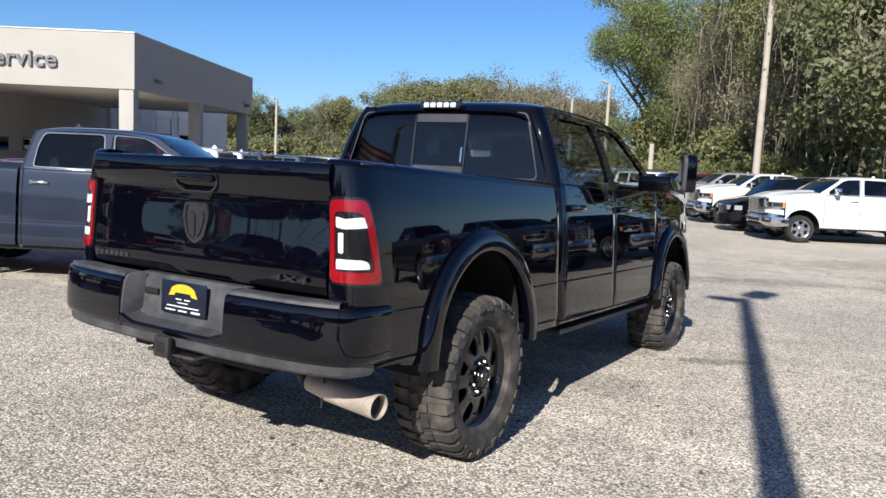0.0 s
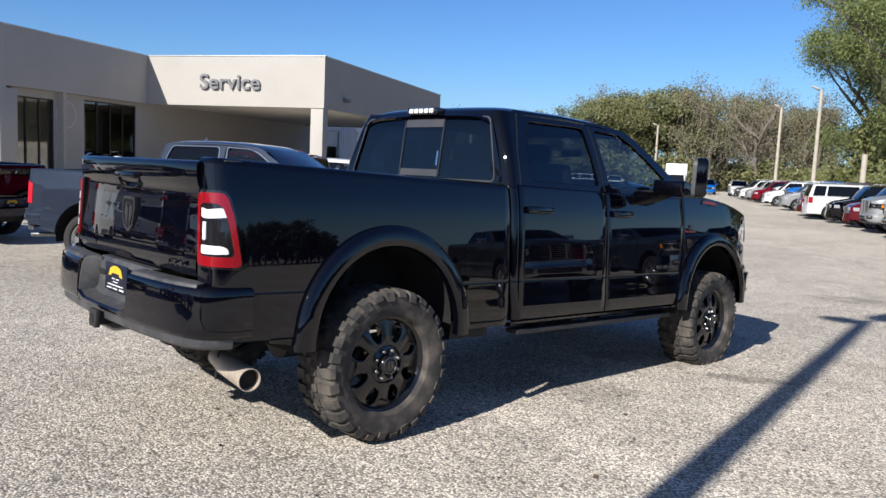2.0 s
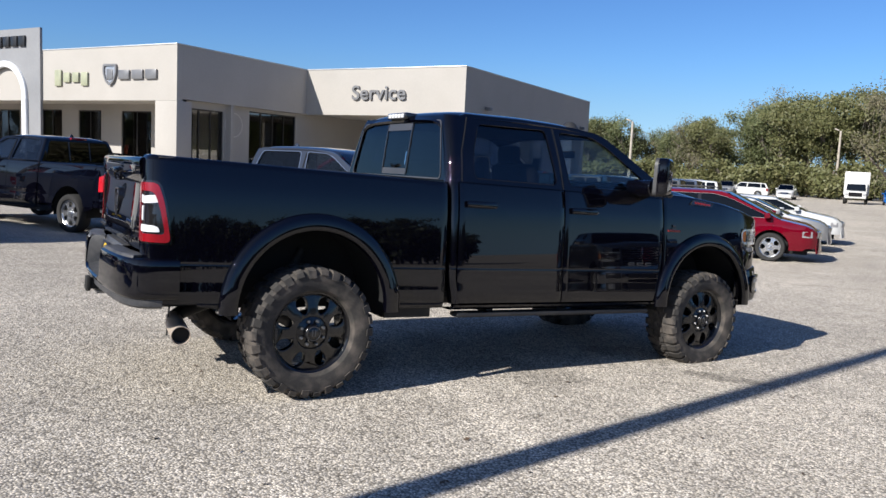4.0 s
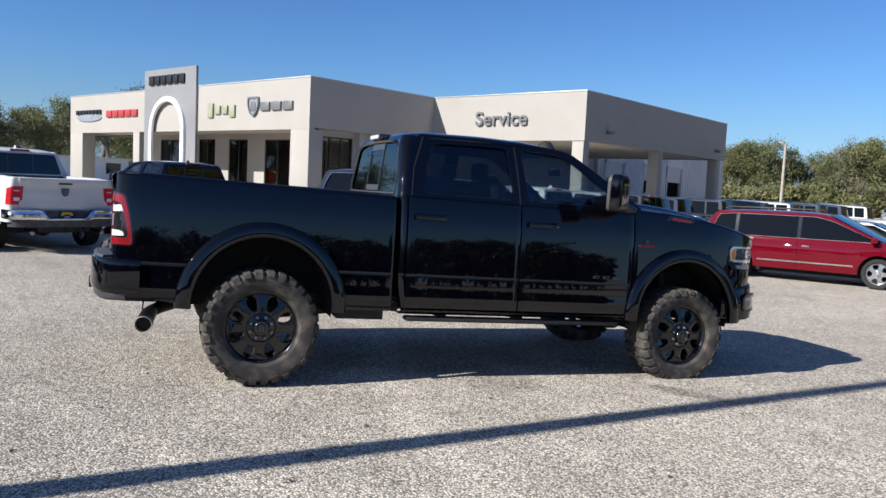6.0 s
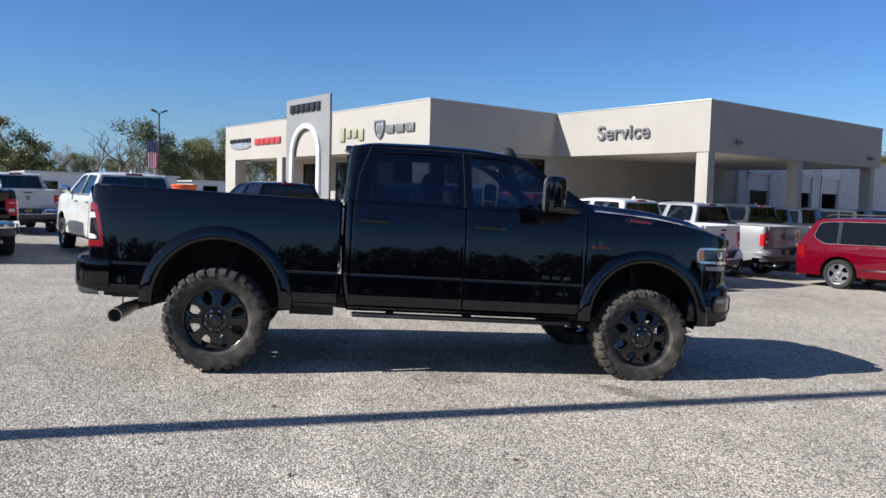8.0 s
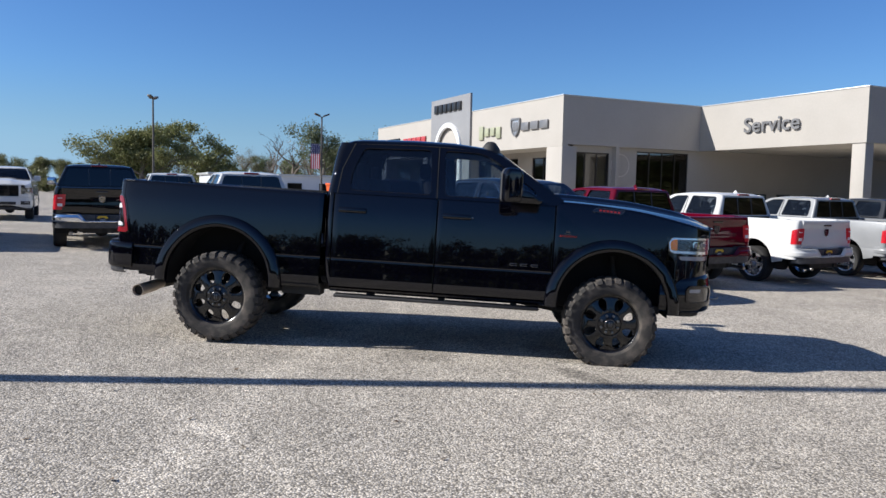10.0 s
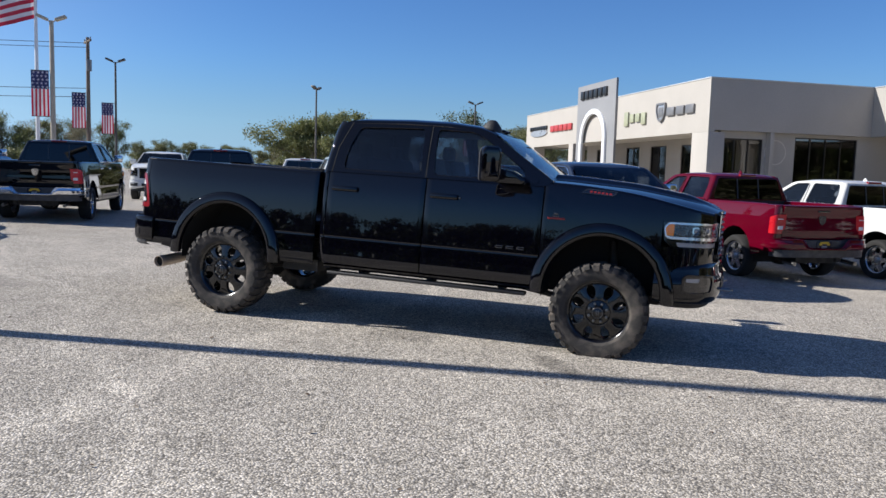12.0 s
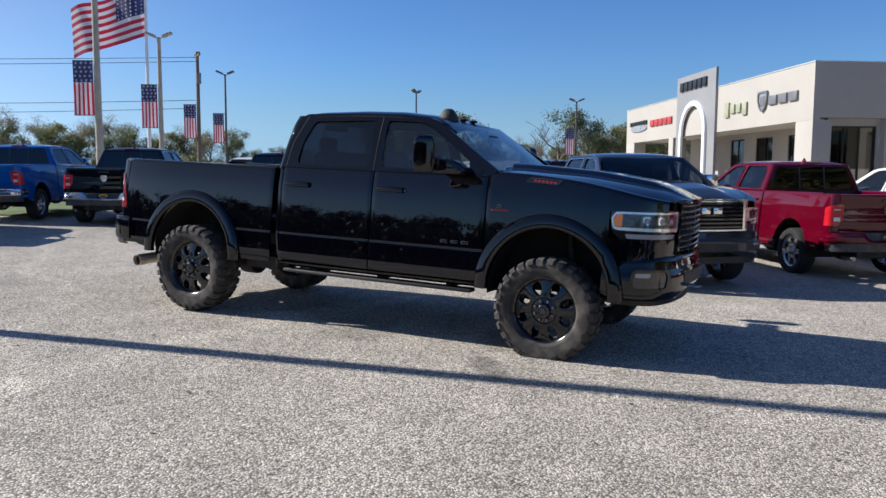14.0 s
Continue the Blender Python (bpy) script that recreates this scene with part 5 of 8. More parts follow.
def hero_skin(x0, x1, low, high, s, cap=(), arches=(), step=0.05, roll=(True, True)):
    """An outer panel with fine rows and rolled ends."""
    xs = set(np.linspace(x0, x1, max(3, int((x1 - x0) / step))))
    for cx, cz, r in arches:
        xs |= {cx + r * math.cos(a) for a in np.linspace(0.0, math.pi, 41)}
    cols = [(x, 0.0) for x in sorted(x for x in xs if x0 - 1e-6 <= x <= x1 + 1e-6)]
    if roll[0]:
        cols = [(x0, 0.016), (x0, 0.006), (x0 + 0.0018, 0.0018), (x0 + 0.006, 0.0)] + cols[1:]
    if roll[1]:
        cols = cols[:-1] + [(x1 - 0.006, 0.0), (x1 - 0.0018, 0.0018), (x1, 0.006), (x1, 0.016)]
    bm = bmesh.new()
    grid = []
    for x, dip in cols:
        lo = max([low(x)] + [arch_z(x, *a) for a in arches])
        hi = max(high(x), lo + 0.02)
        zs = [min(max(z, lo), hi) for z in FINE_LEVELS]
        col = [(x, s * (side_y(x, z) - dip), z) for z in zs]
        for dy, dz in cap:
            col.append((x, s * (side_y(x, hi) - dip - dy), hi + dz - dip * 0.5))
        grid.append(col)
    sheet(bm, grid)
    bmesh.ops.remove_doubles(bm, verts=bm.verts[:], dist=0.0003)
    thicken(bm, 0.012)
    return bm


def make_lifted_truck(m):
    """The lifted black crew-cab truck, with flares, mud tyres and towing mirrors."""
    t = thing("pickup_truck", "lifted black crew-cab pickup truck with dusty mud tyres", "pickup truck", m)
    wb, R, rim, wd, lat = 3.79, 0.44, 0.272, 0.33, 0.895
    ar, ac = 0.522, 0.605
    rear_arch, front_arch = (0.0, ac, ar), (wb, ac, ar)
    body = BLACK
    REARP = [(-0.76, 0.988), (-0.85, 0.983), (-0.93, 0.976), (-0.985, 0.966), (-1.025, 0.950), (-1.052, 0.925), (-1.066, 0.885), (-1.072, 0.80), (-1.076, 0.40), (-1.08, 0.0)]
    tail, _, tail_x, tail_y = along(REARP, 1)
    nose, nose_len, nose_x, nose_y = along(NOSE, -1)
    rail = lambda x: lerp(x, [(-1.1, 1.502), (1.0, 1.478)])
    # bed
    lower = lambda x: 0.595 if x > -0.55 else 0.595 + 0.045 * min(1, (-0.55 - x) / 0.3)
    cap = ((0.004, 0.012), (0.012, 0.022), (0.028, 0.030), (0.10, 0.030), (0.125, 0.018), (0.13, -0.33))
    both("bed_side", lambda s: hero_skin(-0.76, 0.998, lower, rail, s, cap=cap, arches=(rear_arch,), roll=(False, True)), body, t, None)
    dc = tail_y(0.812)

    def corner_col(d):
        x = tail(d)[0].x
        hi = rail(x)
        c = [(min(max(z, 0.64), hi), 0.0) for z in FINE_LEVELS if z > 0.60]
        return c + [(hi + 0.012, -0.004), (hi + 0.022, -0.012), (hi + 0.030, -0.028), (hi + 0.030, -0.09)]
    both("bed_corner", lambda s: band(tail, np.linspace(0.0, dc, 46), corner_col, s), body, t, None)
    both("bed_rail_cap", lambda s: boxes((-1.0, 0.99, min(s * 0.83, s * 0.905), max(s * 0.83, s * 0.905), 1.512, 1.522), bevel=0.004), PLASTIC, t, None, "black plastic cap along the bed rail")
    part("bed_floor", boxes((-0.99, 1.02, -0.49, 0.49, 0.98, 1.02), (-0.99, -0.60, -0.84, 0.84, 0.975, 1.015), (0.60, 1.02, -0.84, 0.84, 0.975, 1.015), (-0.60, 0.60, -0.84, 0.84, 1.16, 1.20)), PLASTIC, t)
    part("bed_front", boxes((0.98, 1.005, -0.84, 0.84, 1.0, 1.495), bevel=0.006), body, t)
    # tailgate: a hollow face under a spoiler lip
    prof = [(0.945, -1.085), (0.96, -1.092), (1.00, -1.098), (1.06, -1.097), (1.12, -1.093), (1.18, -1.088), (1.24, -1.083), (1.30, -1.080), (1.345, -1.080), (1.362, -1.082), (1.372, -1.088), (1.385, -1.100), (1.41, -1.108), (1.45, -1.114), (1.485, -1.115), (1.500, -1.110), (1.510, -1.097), (1.512, -1.07), (1.505, -1.02), (1.48, -1.01), (0.95, -1.01)]
    ys = np.linspace(-0.798, 0.798, 23)
    bm = bmesh.new()
    sheet(bm, [[(x + 0.022 * abs(y / 0.8) ** 5, y, z) for z, x in prof] for y in ys])
    for y in (ys[0], ys[-1]):
        bm.faces.new([bm.verts.new((x + 0.022, y, z)) for z, x in prof])
    bmesh.ops.remove_doubles(bm, verts=bm.verts[:], dist=0.0005)
    bmesh.ops.recalc_face_normals(bm, faces=bm.faces[:])
    gate = part("tailgate", bm, body, t)
    pocket = rounded([(-0.155, 1.435), (0.155, 1.435), (0.145, 1.378), (0.10, 1.345), (-0.10, 1.345), (-0.145, 1.378)], 0.02, 4)
    part("handle_pocket", flat(pocket, [[(u * 0.92, 1.39 + (v - 1.39) * 0.84) for u, v in pocket]], lambda u, v: (-1.086 - 0.19 * max(0.0, v - 1.345), u, v), (-0.014, 0, 0)), LAMP_SMOKE, gate)
    part("tailgate_handle", boxes((-1.135, -1.10, -0.135, 0.135, 1.398, 1.43), bevel=0.010), body, gate)
    shield = rounded([(-0.078, 0.095), (0.078, 0.095), (0.088, 0.03), (0.06, -0.07), (0.0, -0.105), (-0.06, -0.07), (-0.088, 0.03)], 0.022, 4)
    part("badge", flat(shield, [], lambda u, v: (-1.082, u, 1.20 + v), (-0.012, 0, 0)), LAMP_SMOKE, gate, "shield-shaped emblem")
    part("badge_ring", flat(shield, [[(u * 0.84, v * 0.85) for u, v in shield]], lambda u, v: (-1.093, u, 1.20 + v), (-0.008, 0, 0)), BADGE, gate)
    for s in (-1, 1):
        mark = rounded([(s * 0.008, 0.035), (s * 0.045, 0.06), (s * 0.055, 0.015), (s * 0.03, -0.05), (s * 0.008, -0.075)], 0.012, 3)
        part("badge_face", flat(mark, [], lambda u, v: (-1.094, u, 1.20 + v), (-0.006, 0, 0)), BADGE, gate)
    part("model_script", boxes(*[(-1.101, -1.09, 0.49 + 0.04 * i, 0.52 + 0.04 * i, 0.985, 1.007) for i in range(7)], bevel=0.003), BADGE, gate, "small dark lettering, not readable")
    shear = Matrix(((1, 0.25, 0, 0), (0, 1, 0, 0), (0, 0, 1, 0), (0, 0, 0, 1)))
    tm = text_mesh("4X4", 0.072, 0.003, Matrix.Translation((-1.103, -0.505, 0.985)) @ Matrix.Rotation(radians(-90), 4, "Z") @ Matrix.Rotation(radians(90), 4, "X") @ shear @ Matrix.Diagonal((1.7, 0.55, 1, 1)))
    part("drive_badge", tm, BADGE, gate, "dark 4X4 lettering")
    part("sticker", boxes((-1.09, -1.07, 0.20, 0.26, 1.509, 1.514)), PRINT, gate, "small white sticker on the lip")
    # tail lamps
    dr = tail_y(0.825)
    for s in (-1, 1):
        out_l = rounded([(dr, 1.01), (dr, 1.36), (tail_x(-1.0), 1.365), (tail_x(-0.965), 1.25), (tail_x(-0.925), 1.01)], 0.035, 5)
        grow = [(dr + 0.008, 1.0), (dr + 0.008, 1.372), (tail_x(-0.99), 1.377), (tail_x(-0.953), 1.25), (tail_x(-0.91), 0.998)]
        hole = rounded([(dr - 0.022, 1.058), (dr - 0.022, 1.312), (tail_x(-1.02), 1.312), (tail_x(-0.99), 1.22), (tail_x(-0.957), 1.058)], 0.03, 5)
        lamp = part("tail_lamp", decal(tail, out_l, [hole], s, 0.012, 0.02), LAMP_RED, t)
        part("lamp_edge", decal(tail, rounded(grow, 0.04, 5), [out_l], s, 0.006, 0.016), LAMP_SMOKE, lamp)
        part("lamp_centre", decal(tail, hole, [], s, 0.003, 0.010), LAMP_SMOKE, lamp)
        dm = tail_x(-1.0)
        for z0, z1, lift in ((1.245, 1.292, -0.012), (1.068, 1.110, 0.0)):
            bar = rounded([(dr - 0.028, z0 + lift * 0.2), (dr - 0.028, z1 + lift * 0.2), (dr - 0.07, z1 + lift), (dm + 0.02, z1), (dm - 0.006, z1 - 0.01), (dm - 0.014, z0 + 0.004), (dr - 0.07, z0 + lift * 0.6)], 0.010, 3)
            part("lamp_bar", decal(tail, bar, [], s, 0.008, 0.008), BAR_WHITE, lamp)
        part("reverse_lamp", decal(tail, rounded([(dr - 0.062, 1.135), (dr - 0.062, 1.222), (dr - 0.038, 1.222), (dr - 0.038, 1.135)], 0.008, 3), [], s, 0.008, 0.008), BAR_WHITE, lamp)
    # rear bumper: gloss face, dusty step pad, recess for the plate
    BUMP = [(-0.862, 1.016), (-0.96, 1.017), (-1.05, 1.004), (-1.115, 0.972), (-1.16, 0.91), (-1.19, 0.82), (-1.212, 0.70), (-1.232, 0.50), (-1.245, 0.25), (-1.25, 0.0)]
    bump, bump_len, _, bump_y = along(BUMP, 1)
    d_end = bump_y(0.36)

    def face(d):
        up = 0.006 * max(0.0, 1 - d / 0.012) ** 2
        lo, hi = 0.660, 0.908 - up
        q = [(lo, -0.035), (lo + 0.006, -0.018), (lo + 0.018, -0.006), (lo + 0.035, -0.001), (0.72, 0.0), (0.76, 0.0), (0.80, -0.001), (0.84, -0.003), (0.87, -0.005), (hi - 0.012, -0.008), (hi - 0.004, -0.012), (hi, -0.020), (hi + 0.004, -0.030), (hi + 0.004, -0.06)]
        dip = 0.05 * max(0.0, 1 - d / 0.008) ** 2
        return [(z, o - dip) for z, o in q]
    both("rear_bumper", lambda s: band(bump, np.concatenate((np.linspace(0, 0.01, 7), np.linspace(0.03, d_end, 40))), face, s, False), body, t, None)
    both("bumper_step", lambda s: band(bump, np.linspace(bump_y(0.93), d_end, 24), lambda d: [(0.908, -0.024), (0.922, -0.028), (0.927, -0.036), (0.924, -0.052), (0.925, -0.056), (0.926, -0.10), (0.927, -0.13)], s, False), SCUFFED, t, None, "dusty black plastic bumper step")
    lipz = lambda y: 0.700 + 0.03 * max(0.0, (abs(y) - 0.26) / 0.10)
    rows = []
    for y in np.linspace(-0.36, 0.36, 25):
        x = bump(bump_y(abs(y)))[0].x
        rows.append([(x + o, y, z) for z, o in ((0.662, 0.035), (0.668, 0.018), (0.682, 0.004), (lipz(y) - 0.006, 0.001), (lipz(y), 0.006), (lipz(y) + 0.004, 0.016))])
    bm = bmesh.new()
    sheet(bm, rows)
    thicken(bm, 0.01)
    part("bumper_lip", bm, body, t)
    bm = bmesh.new()
    sheet(bm, [[(bump(bump_y(abs(y)))[0].x + 0.014, y, lipz(y) + 0.003), (-1.19, y, lipz(y) + 0.006), (-1.15, y, lipz(y) + 0.02), (-1.135, y, 0.76), (-1.12, y, 0.90), (-1.10, y, 0.928), (-1.04, y, 0.932)] for y in np.linspace(-0.36, 0.36, 25)])
    for s in (-1, 1):
        x = bump(d_end)[0].x
        sheet(bm, [[(x + o, s * yy, z) for z, o in ((0.715, 0.008), (0.80, 0.012), (0.88, 0.022), (0.912, 0.036), (0.926, 0.06), (0.93, 0.12))] for yy in (0.36, 0.345)] + [[(-1.12, s * 0.31, z) for z in (0.73, 0.80, 0.86, 0.90, 0.915, 0.925)]])
    thicken(bm, 0.006)
    part("plate_recess", bm, SCUFFED, t, "dusty plastic recess round the plate")
    # dark patch on the closed panel stands for the hole's shade
    part("step_hole", boxes((-1.142, -1.13, 0.20, 0.30, 0.83, 0.86), bevel=0.004), LINER, t)
    pl = part("number_plate", boxes((-1.155, -1.147, -0.155, 0.155, 0.76, 0.915), bevel=0.003), PLATE, t, "navy dealer plate with yellow emblem")
    crest = [(0.085 * math.cos(a), 0.868 + 0.036 * math.sin(a)) for a in np.linspace(0, math.pi, 13)] + [(-0.10, 0.845), (-0.06, 0.848), (-0.05, 0.862), (0.05, 0.862), (0.06, 0.848), (0.10, 0.845)]
    part("plate_print", flat(crest, [], lambda u, v: (-1.156, u, v), (-0.002, 0, 0)), YELLOW, pl)
    part("plate_print", boxes(*[(-1.158, -1.15, y0, y1, z0, z1) for y0, y1, z0, z1 in ((-0.05, -0.01, 0.828, 0.833), (0.01, 0.05, 0.828, 0.833), (-0.035, 0.035, 0.812, 0.816), (-0.11, 0.11, 0.793, 0.798), (-0.12, -0.06, 0.773, 0.782), (-0.03, 0.03, 0.773, 0.779), (0.05, 0.12, 0.773, 0.779))]), PRINT, pl)
    both("lower_valance", lambda s: band(bump, np.linspace(0.10, bump_len, 26), lambda d: [(0.606, -0.075), (0.610, -0.045), (0.625, -0.026), (0.666, -0.022)], s, False), SCUFFED, t, None, "scuffed grey plastic strip under the bumper")
    part("tow_hitch", boxes((-1.27, -1.02, -0.036, 0.036, 0.585, 0.66), (-1.275, -1.245, -0.05, 0.05, 0.572, 0.672), bevel=0.007), UNDER, t)
    # near-black plate on the solid end imitates the shaded opening
    part("hitch_opening", boxes((-1.277, -1.27, -0.026, 0.026, 0.598, 0.646)), LINER, t)
    part("tow_bracket", boxes((-1.22, -1.10, -0.16, 0.16, 0.575, 0.588), (-1.20, -1.12, 0.09, 0.14, 0.588, 0.63)), SATIN, t, "bare metal tow bracket")
    # doors, cab corner, rocker and fenders
    dcap = ((0.006, 0.010), (0.02, 0.014), (0.05, 0.010))
    belt = lambda x: 1.512
    sill = lambda x: 0.625
    for name, a, b in (("rear_door", 1.102, 2.096), ("front_door", 2.106, 3.215)):
        for s in (-1, 1):
            d = part(name, hero_skin(a, b, sill, belt, s, cap=dcap), body, t)
            hx = a + 0.185
            y = side_y(hx, 1.355)
            lean = Matrix.Translation((hx, s * y, 1.357)) @ Matrix.Rotation(s * radians(7), 4, "X")
            cup = rounded([(-0.14, -0.030), (0.14, -0.030), (0.14, 0.030), (-0.14, 0.030)], 0.022, 5)
            part("handle_cup", flat(cup, [], lambda u, v: (u, -s * 0.006, v), (0, s * 0.0085, 0)), body, d, at=lean)
            grip = boxes((-0.135, 0.132, -0.011, 0.011, -0.022, 0.026), bevel=0.010)
            grip.transform(Matrix.Translation((0, s * 0.024, 0)))
            box(grip, -0.12, -0.095, min(0, s * 0.03), max(0, s * 0.03), -0.006, 0.012, bevel=0.004)
            box(grip, 0.09, 0.118, min(0, s * 0.03), max(0, s * 0.03), -0.006, 0.012, bevel=0.004)
            part("door_handle", grip, body, d, at=lean)
            part("belt_trim", edge([(x, s * (side_y(x, 1.512) - 0.016), 1.528) for x in np.linspace(a + 0.05, b - (0.05 if name == "rear_door" else 0.20), 12)], 0.008), RIM_BLACK, d)
    part("lock_cylinder", boxes((2.43, 2.45, -0.985, -0.97, 1.348, 1.364), bevel=0.006), SATIN, t)

    def cab_corner(s):
        bm = bmesh.new()
        rows = []
        for z in [z for z in FINE_LEVELS if 0.60 < z < 1.512] + [1.512]:
            xr = 1.028 + 0.055 * max(0.0, (0.92 - z) / 0.32) ** 2
            y = side_y(1.09, z)
            rows.append([(xr + 0.055 - 0.055 * math.sin(a), s * (y - 0.06 + 0.06 * math.cos(a)), z) for a in np.linspace(math.pi / 2, 0, 9)] + [(max(1.088, xr + 0.056), s * y, z), (max(1.093, xr + 0.058), s * (y - 0.005), z), (max(1.093, xr + 0.058), s * (y - 0.02), z)])
        sheet(bm, rows)
        thicken(bm, 0.008)
        return bm
    both("cab_corner", cab_corner, body, t, None)
    part("cab_gap", boxes((1.0, 3.2, -0.92, 0.92, 0.66, 0.70), (1.095, 1.10, -0.93, -0.90, 0.66, 1.5), (1.095, 1.10, 0.90, 0.93, 0.66, 1.5), (2.09, 2.11, -0.935, -0.90, 0.66, 1.5), (2.09, 2.11, 0.90, 0.935, 0.66, 1.5), (3.20, 3.24, -0.935, -0.90, 0.66, 1.5), (3.20, 3.24, 0.90, 0.935, 0.66, 1.5)), LINER, t)

    def rocker(s):
        bm = bmesh.new()
        sec = [(0.622, 0.955), (0.617, 0.985), (0.606, 0.993), (0.590, 0.990), (0.576, 0.972), (0.566, 0.945), (0.565, 0.86)]
        sheet(bm, [[(x, s * (y - (0.02 if x in (1.09, 3.2) else 0.0)), z) for z, y in sec] for x in (1.09, 1.10, 1.5, 2.0, 2.5, 3.0, 3.19, 3.2)])
        thicken(bm, 0.01)
        return bm
    both("rocker_panel", rocker, body, t, None)
    ftop = lambda x: sum(lerp(x + o, FENDER_TOP) for o in (-0.12, -0.06, 0.0, 0.06, 0.12)) / 5
    fcap = ((0.006, 0.012), (0.02, 0.020), (0.05, 0.023), (0.14, 0.022))
    both("fender", lambda s: hero_skin(3.225, 4.27, lambda x: 0.60, ftop, s, cap=fcap, arches=(front_arch,), roll=(True, False)), body, t, None)
    both("fender_tip", lambda s: hero_skin(4.270, 4.695, lambda x: 1.292, ftop, s, cap=fcap, step=0.025, roll=(False, False)), body, t, None)
    dl0, dl1 = nose_x(4.285), nose_y(0.60)
    both("front_corner", lambda s: band(nose, np.linspace(nose_x(4.262), dl1, 26), lambda d: [(z, -0.004) for z in (0.86, 0.90, 0.95, 1.0, 1.04, 1.075)], s), body, t, None)
    # hood: a raised middle with crisp edges
    bm = bmesh.new()
    rows = []
    for x in np.linspace(3.24, 4.80, 44):
        half = sum(lerp(x + o, [(3.24, 0.845), (4.2, 0.835), (4.5, 0.77), (4.62, 0.69), (4.72, 0.60), (4.80, 0.50)]) for o in (-0.06, 0, 0.06)) / 3
        zc = sum(lerp(x + o, [(3.24, 1.588), (3.4, 1.588), (4.0, 1.553), (4.4, 1.495), (4.6, 1.455), (4.72, 1.42), (4.80, 1.385)]) for o in (-0.08, 0, 0.08)) / 3
        row = []
        for u in np.linspace(-1, 1, 61):
            y = u * half
            bulge = 0.052 / (1 + math.exp((abs(y) - 0.42 + 0.05 * (x - 3.24)) / 0.018)) - 0.006 * math.exp(-((abs(y) - 0.24) / 0.03) ** 2)
            fall = (zc - ftop(min(x, 4.7)) - 0.022) * max(0, (abs(u) - 0.55) / 0.45) ** 1.6
            row.append((x + (0.02 * (1 - u * u) if x > 4.6 else 0.02 * (1 - u * u) * max(0, (x - 4.3) / 0.3)), y, zc + bulge * min(1, max(0.1, (4.82 - x) / 0.35)) - fall))
        rows.append(row)
    sheet(bm, rows)
    thicken(bm, 0.012)
    part("hood", bm, body, t)
    part("cowl", boxes((3.13, 3.30, -0.84, 0.84, 1.50, 1.572), bevel=0.02), PLASTIC, t)
    for s in (-1, 1):
        vent = rounded([(3.555, -0.018), (3.60, 0.024), (3.87, 0.012), (3.835, -0.030)], 0.012, 3)
        tip = Matrix.Translation((0, s * (side_y(3.7, 1.50) + 0.002), 1.502)) @ Matrix.Rotation(s * radians(13), 4, "X")
        hb = part("hood_badge", flat(vent, [[(3.71 + (u - 3.71) * 0.94, -0.003 + (v + 0.003) * 0.72) for u, v in vent]], lambda u, v: (u, -s * 0.004, v), (0, s * 0.014, 0)), BADGE, t, "dark chrome hood vent surround", at=tip)
        part("vent_face", flat(vent, [], lambda u, v: (u, -s * 0.010, v), (0, s * 0.012, 0)), LAMP_SMOKE, hb, at=tip)
        part("hood_letters", boxes(*[(3.625 + 0.034 * i, 3.648 + 0.034 * i, s * 0.005 - 0.003, s * 0.005 + 0.003, -0.010 - 0.0025 * i, 0.007 - 0.0025 * i) for i in range(6)]), BADGE_RED, hb, "red lettering as plain bars", at=tip)
    # grille
    gr = part("grille", wrap(NOSE, 0.60, 1.0, 1, 0.965, 1.375, out=-0.05, n=10, rows=2), LINER, t)
    part("grille_back", wrap(NOSE, 0.60, 1.0, -1, 0.965, 1.375, out=-0.05, n=10, rows=2), LINER, gr)
    for k in range(8):
        z = 1.012 + k * 0.335 / 7
        for s in (-1, 1):
            part("grille_bar", band(nose, np.linspace(dl1 + 0.02, nose_len, 14), lambda d: [(z - 0.010, 0.004), (z - 0.004, 0.014), (z + 0.004, 0.014), (z + 0.010, 0.004)], s, thick=0.02), BADGE, gr)
    for s in (-1, 1):
        for z0, z1 in ((1.362, 1.405), (0.950, 0.992)):
            part("grille_frame", band(nose, np.linspace(dl1 - 0.01, nose_len, 16), lambda d: [(z0, 0.004), (z0 + 0.008, 0.018), (z1 - 0.008, 0.016), (z1, 0.0)], s, thick=0.02), body, gr)
        part("grille_side", decal(nose, rounded([(dl1 - 0.012, 0.96), (dl1 + 0.03, 0.96), (dl1 + 0.03, 1.39), (dl1 - 0.012, 1.39)], 0.01), [], s, 0.014, 0.03), body, gr)
        # headlamp
        frame_o = rounded([(dl0, 1.245), (dl0 + 0.035, 1.290), (dl1 - 0.012, 1.300), (dl1 - 0.022, 1.140), (dl0 + 0.05, 1.146), (dl0 + 0.012, 1.165)], 0.018, 4)
        frame_i = rounded([(dl0 + 0.012, 1.240), (dl0 + 0.042, 1.274), (dl1 - 0.040, 1.282), (dl1 - 0.048, 1.170), (dl0 + 0.05, 1.168), (dl0 + 0.024, 1.176)], 0.016, 4)
        house = rounded([(dl0 - 0.012, 1.31), (dl1 - 0.004, 1.31), (dl1 - 0.008, 1.05), (dl0 + 0.09, 1.06), (dl0 + 0.01, 1.13)], 0.02, 4)
        hl = part("headlamp", decal(nose, house, [], s, -0.022, 0.02), LAMP_SMOKE, t)
        part("lamp_bezel", decal(nose, frame_o, [frame_i], s, 0.004, 0.026), LAMP_SILVER, hl, "bright silver lamp surround")
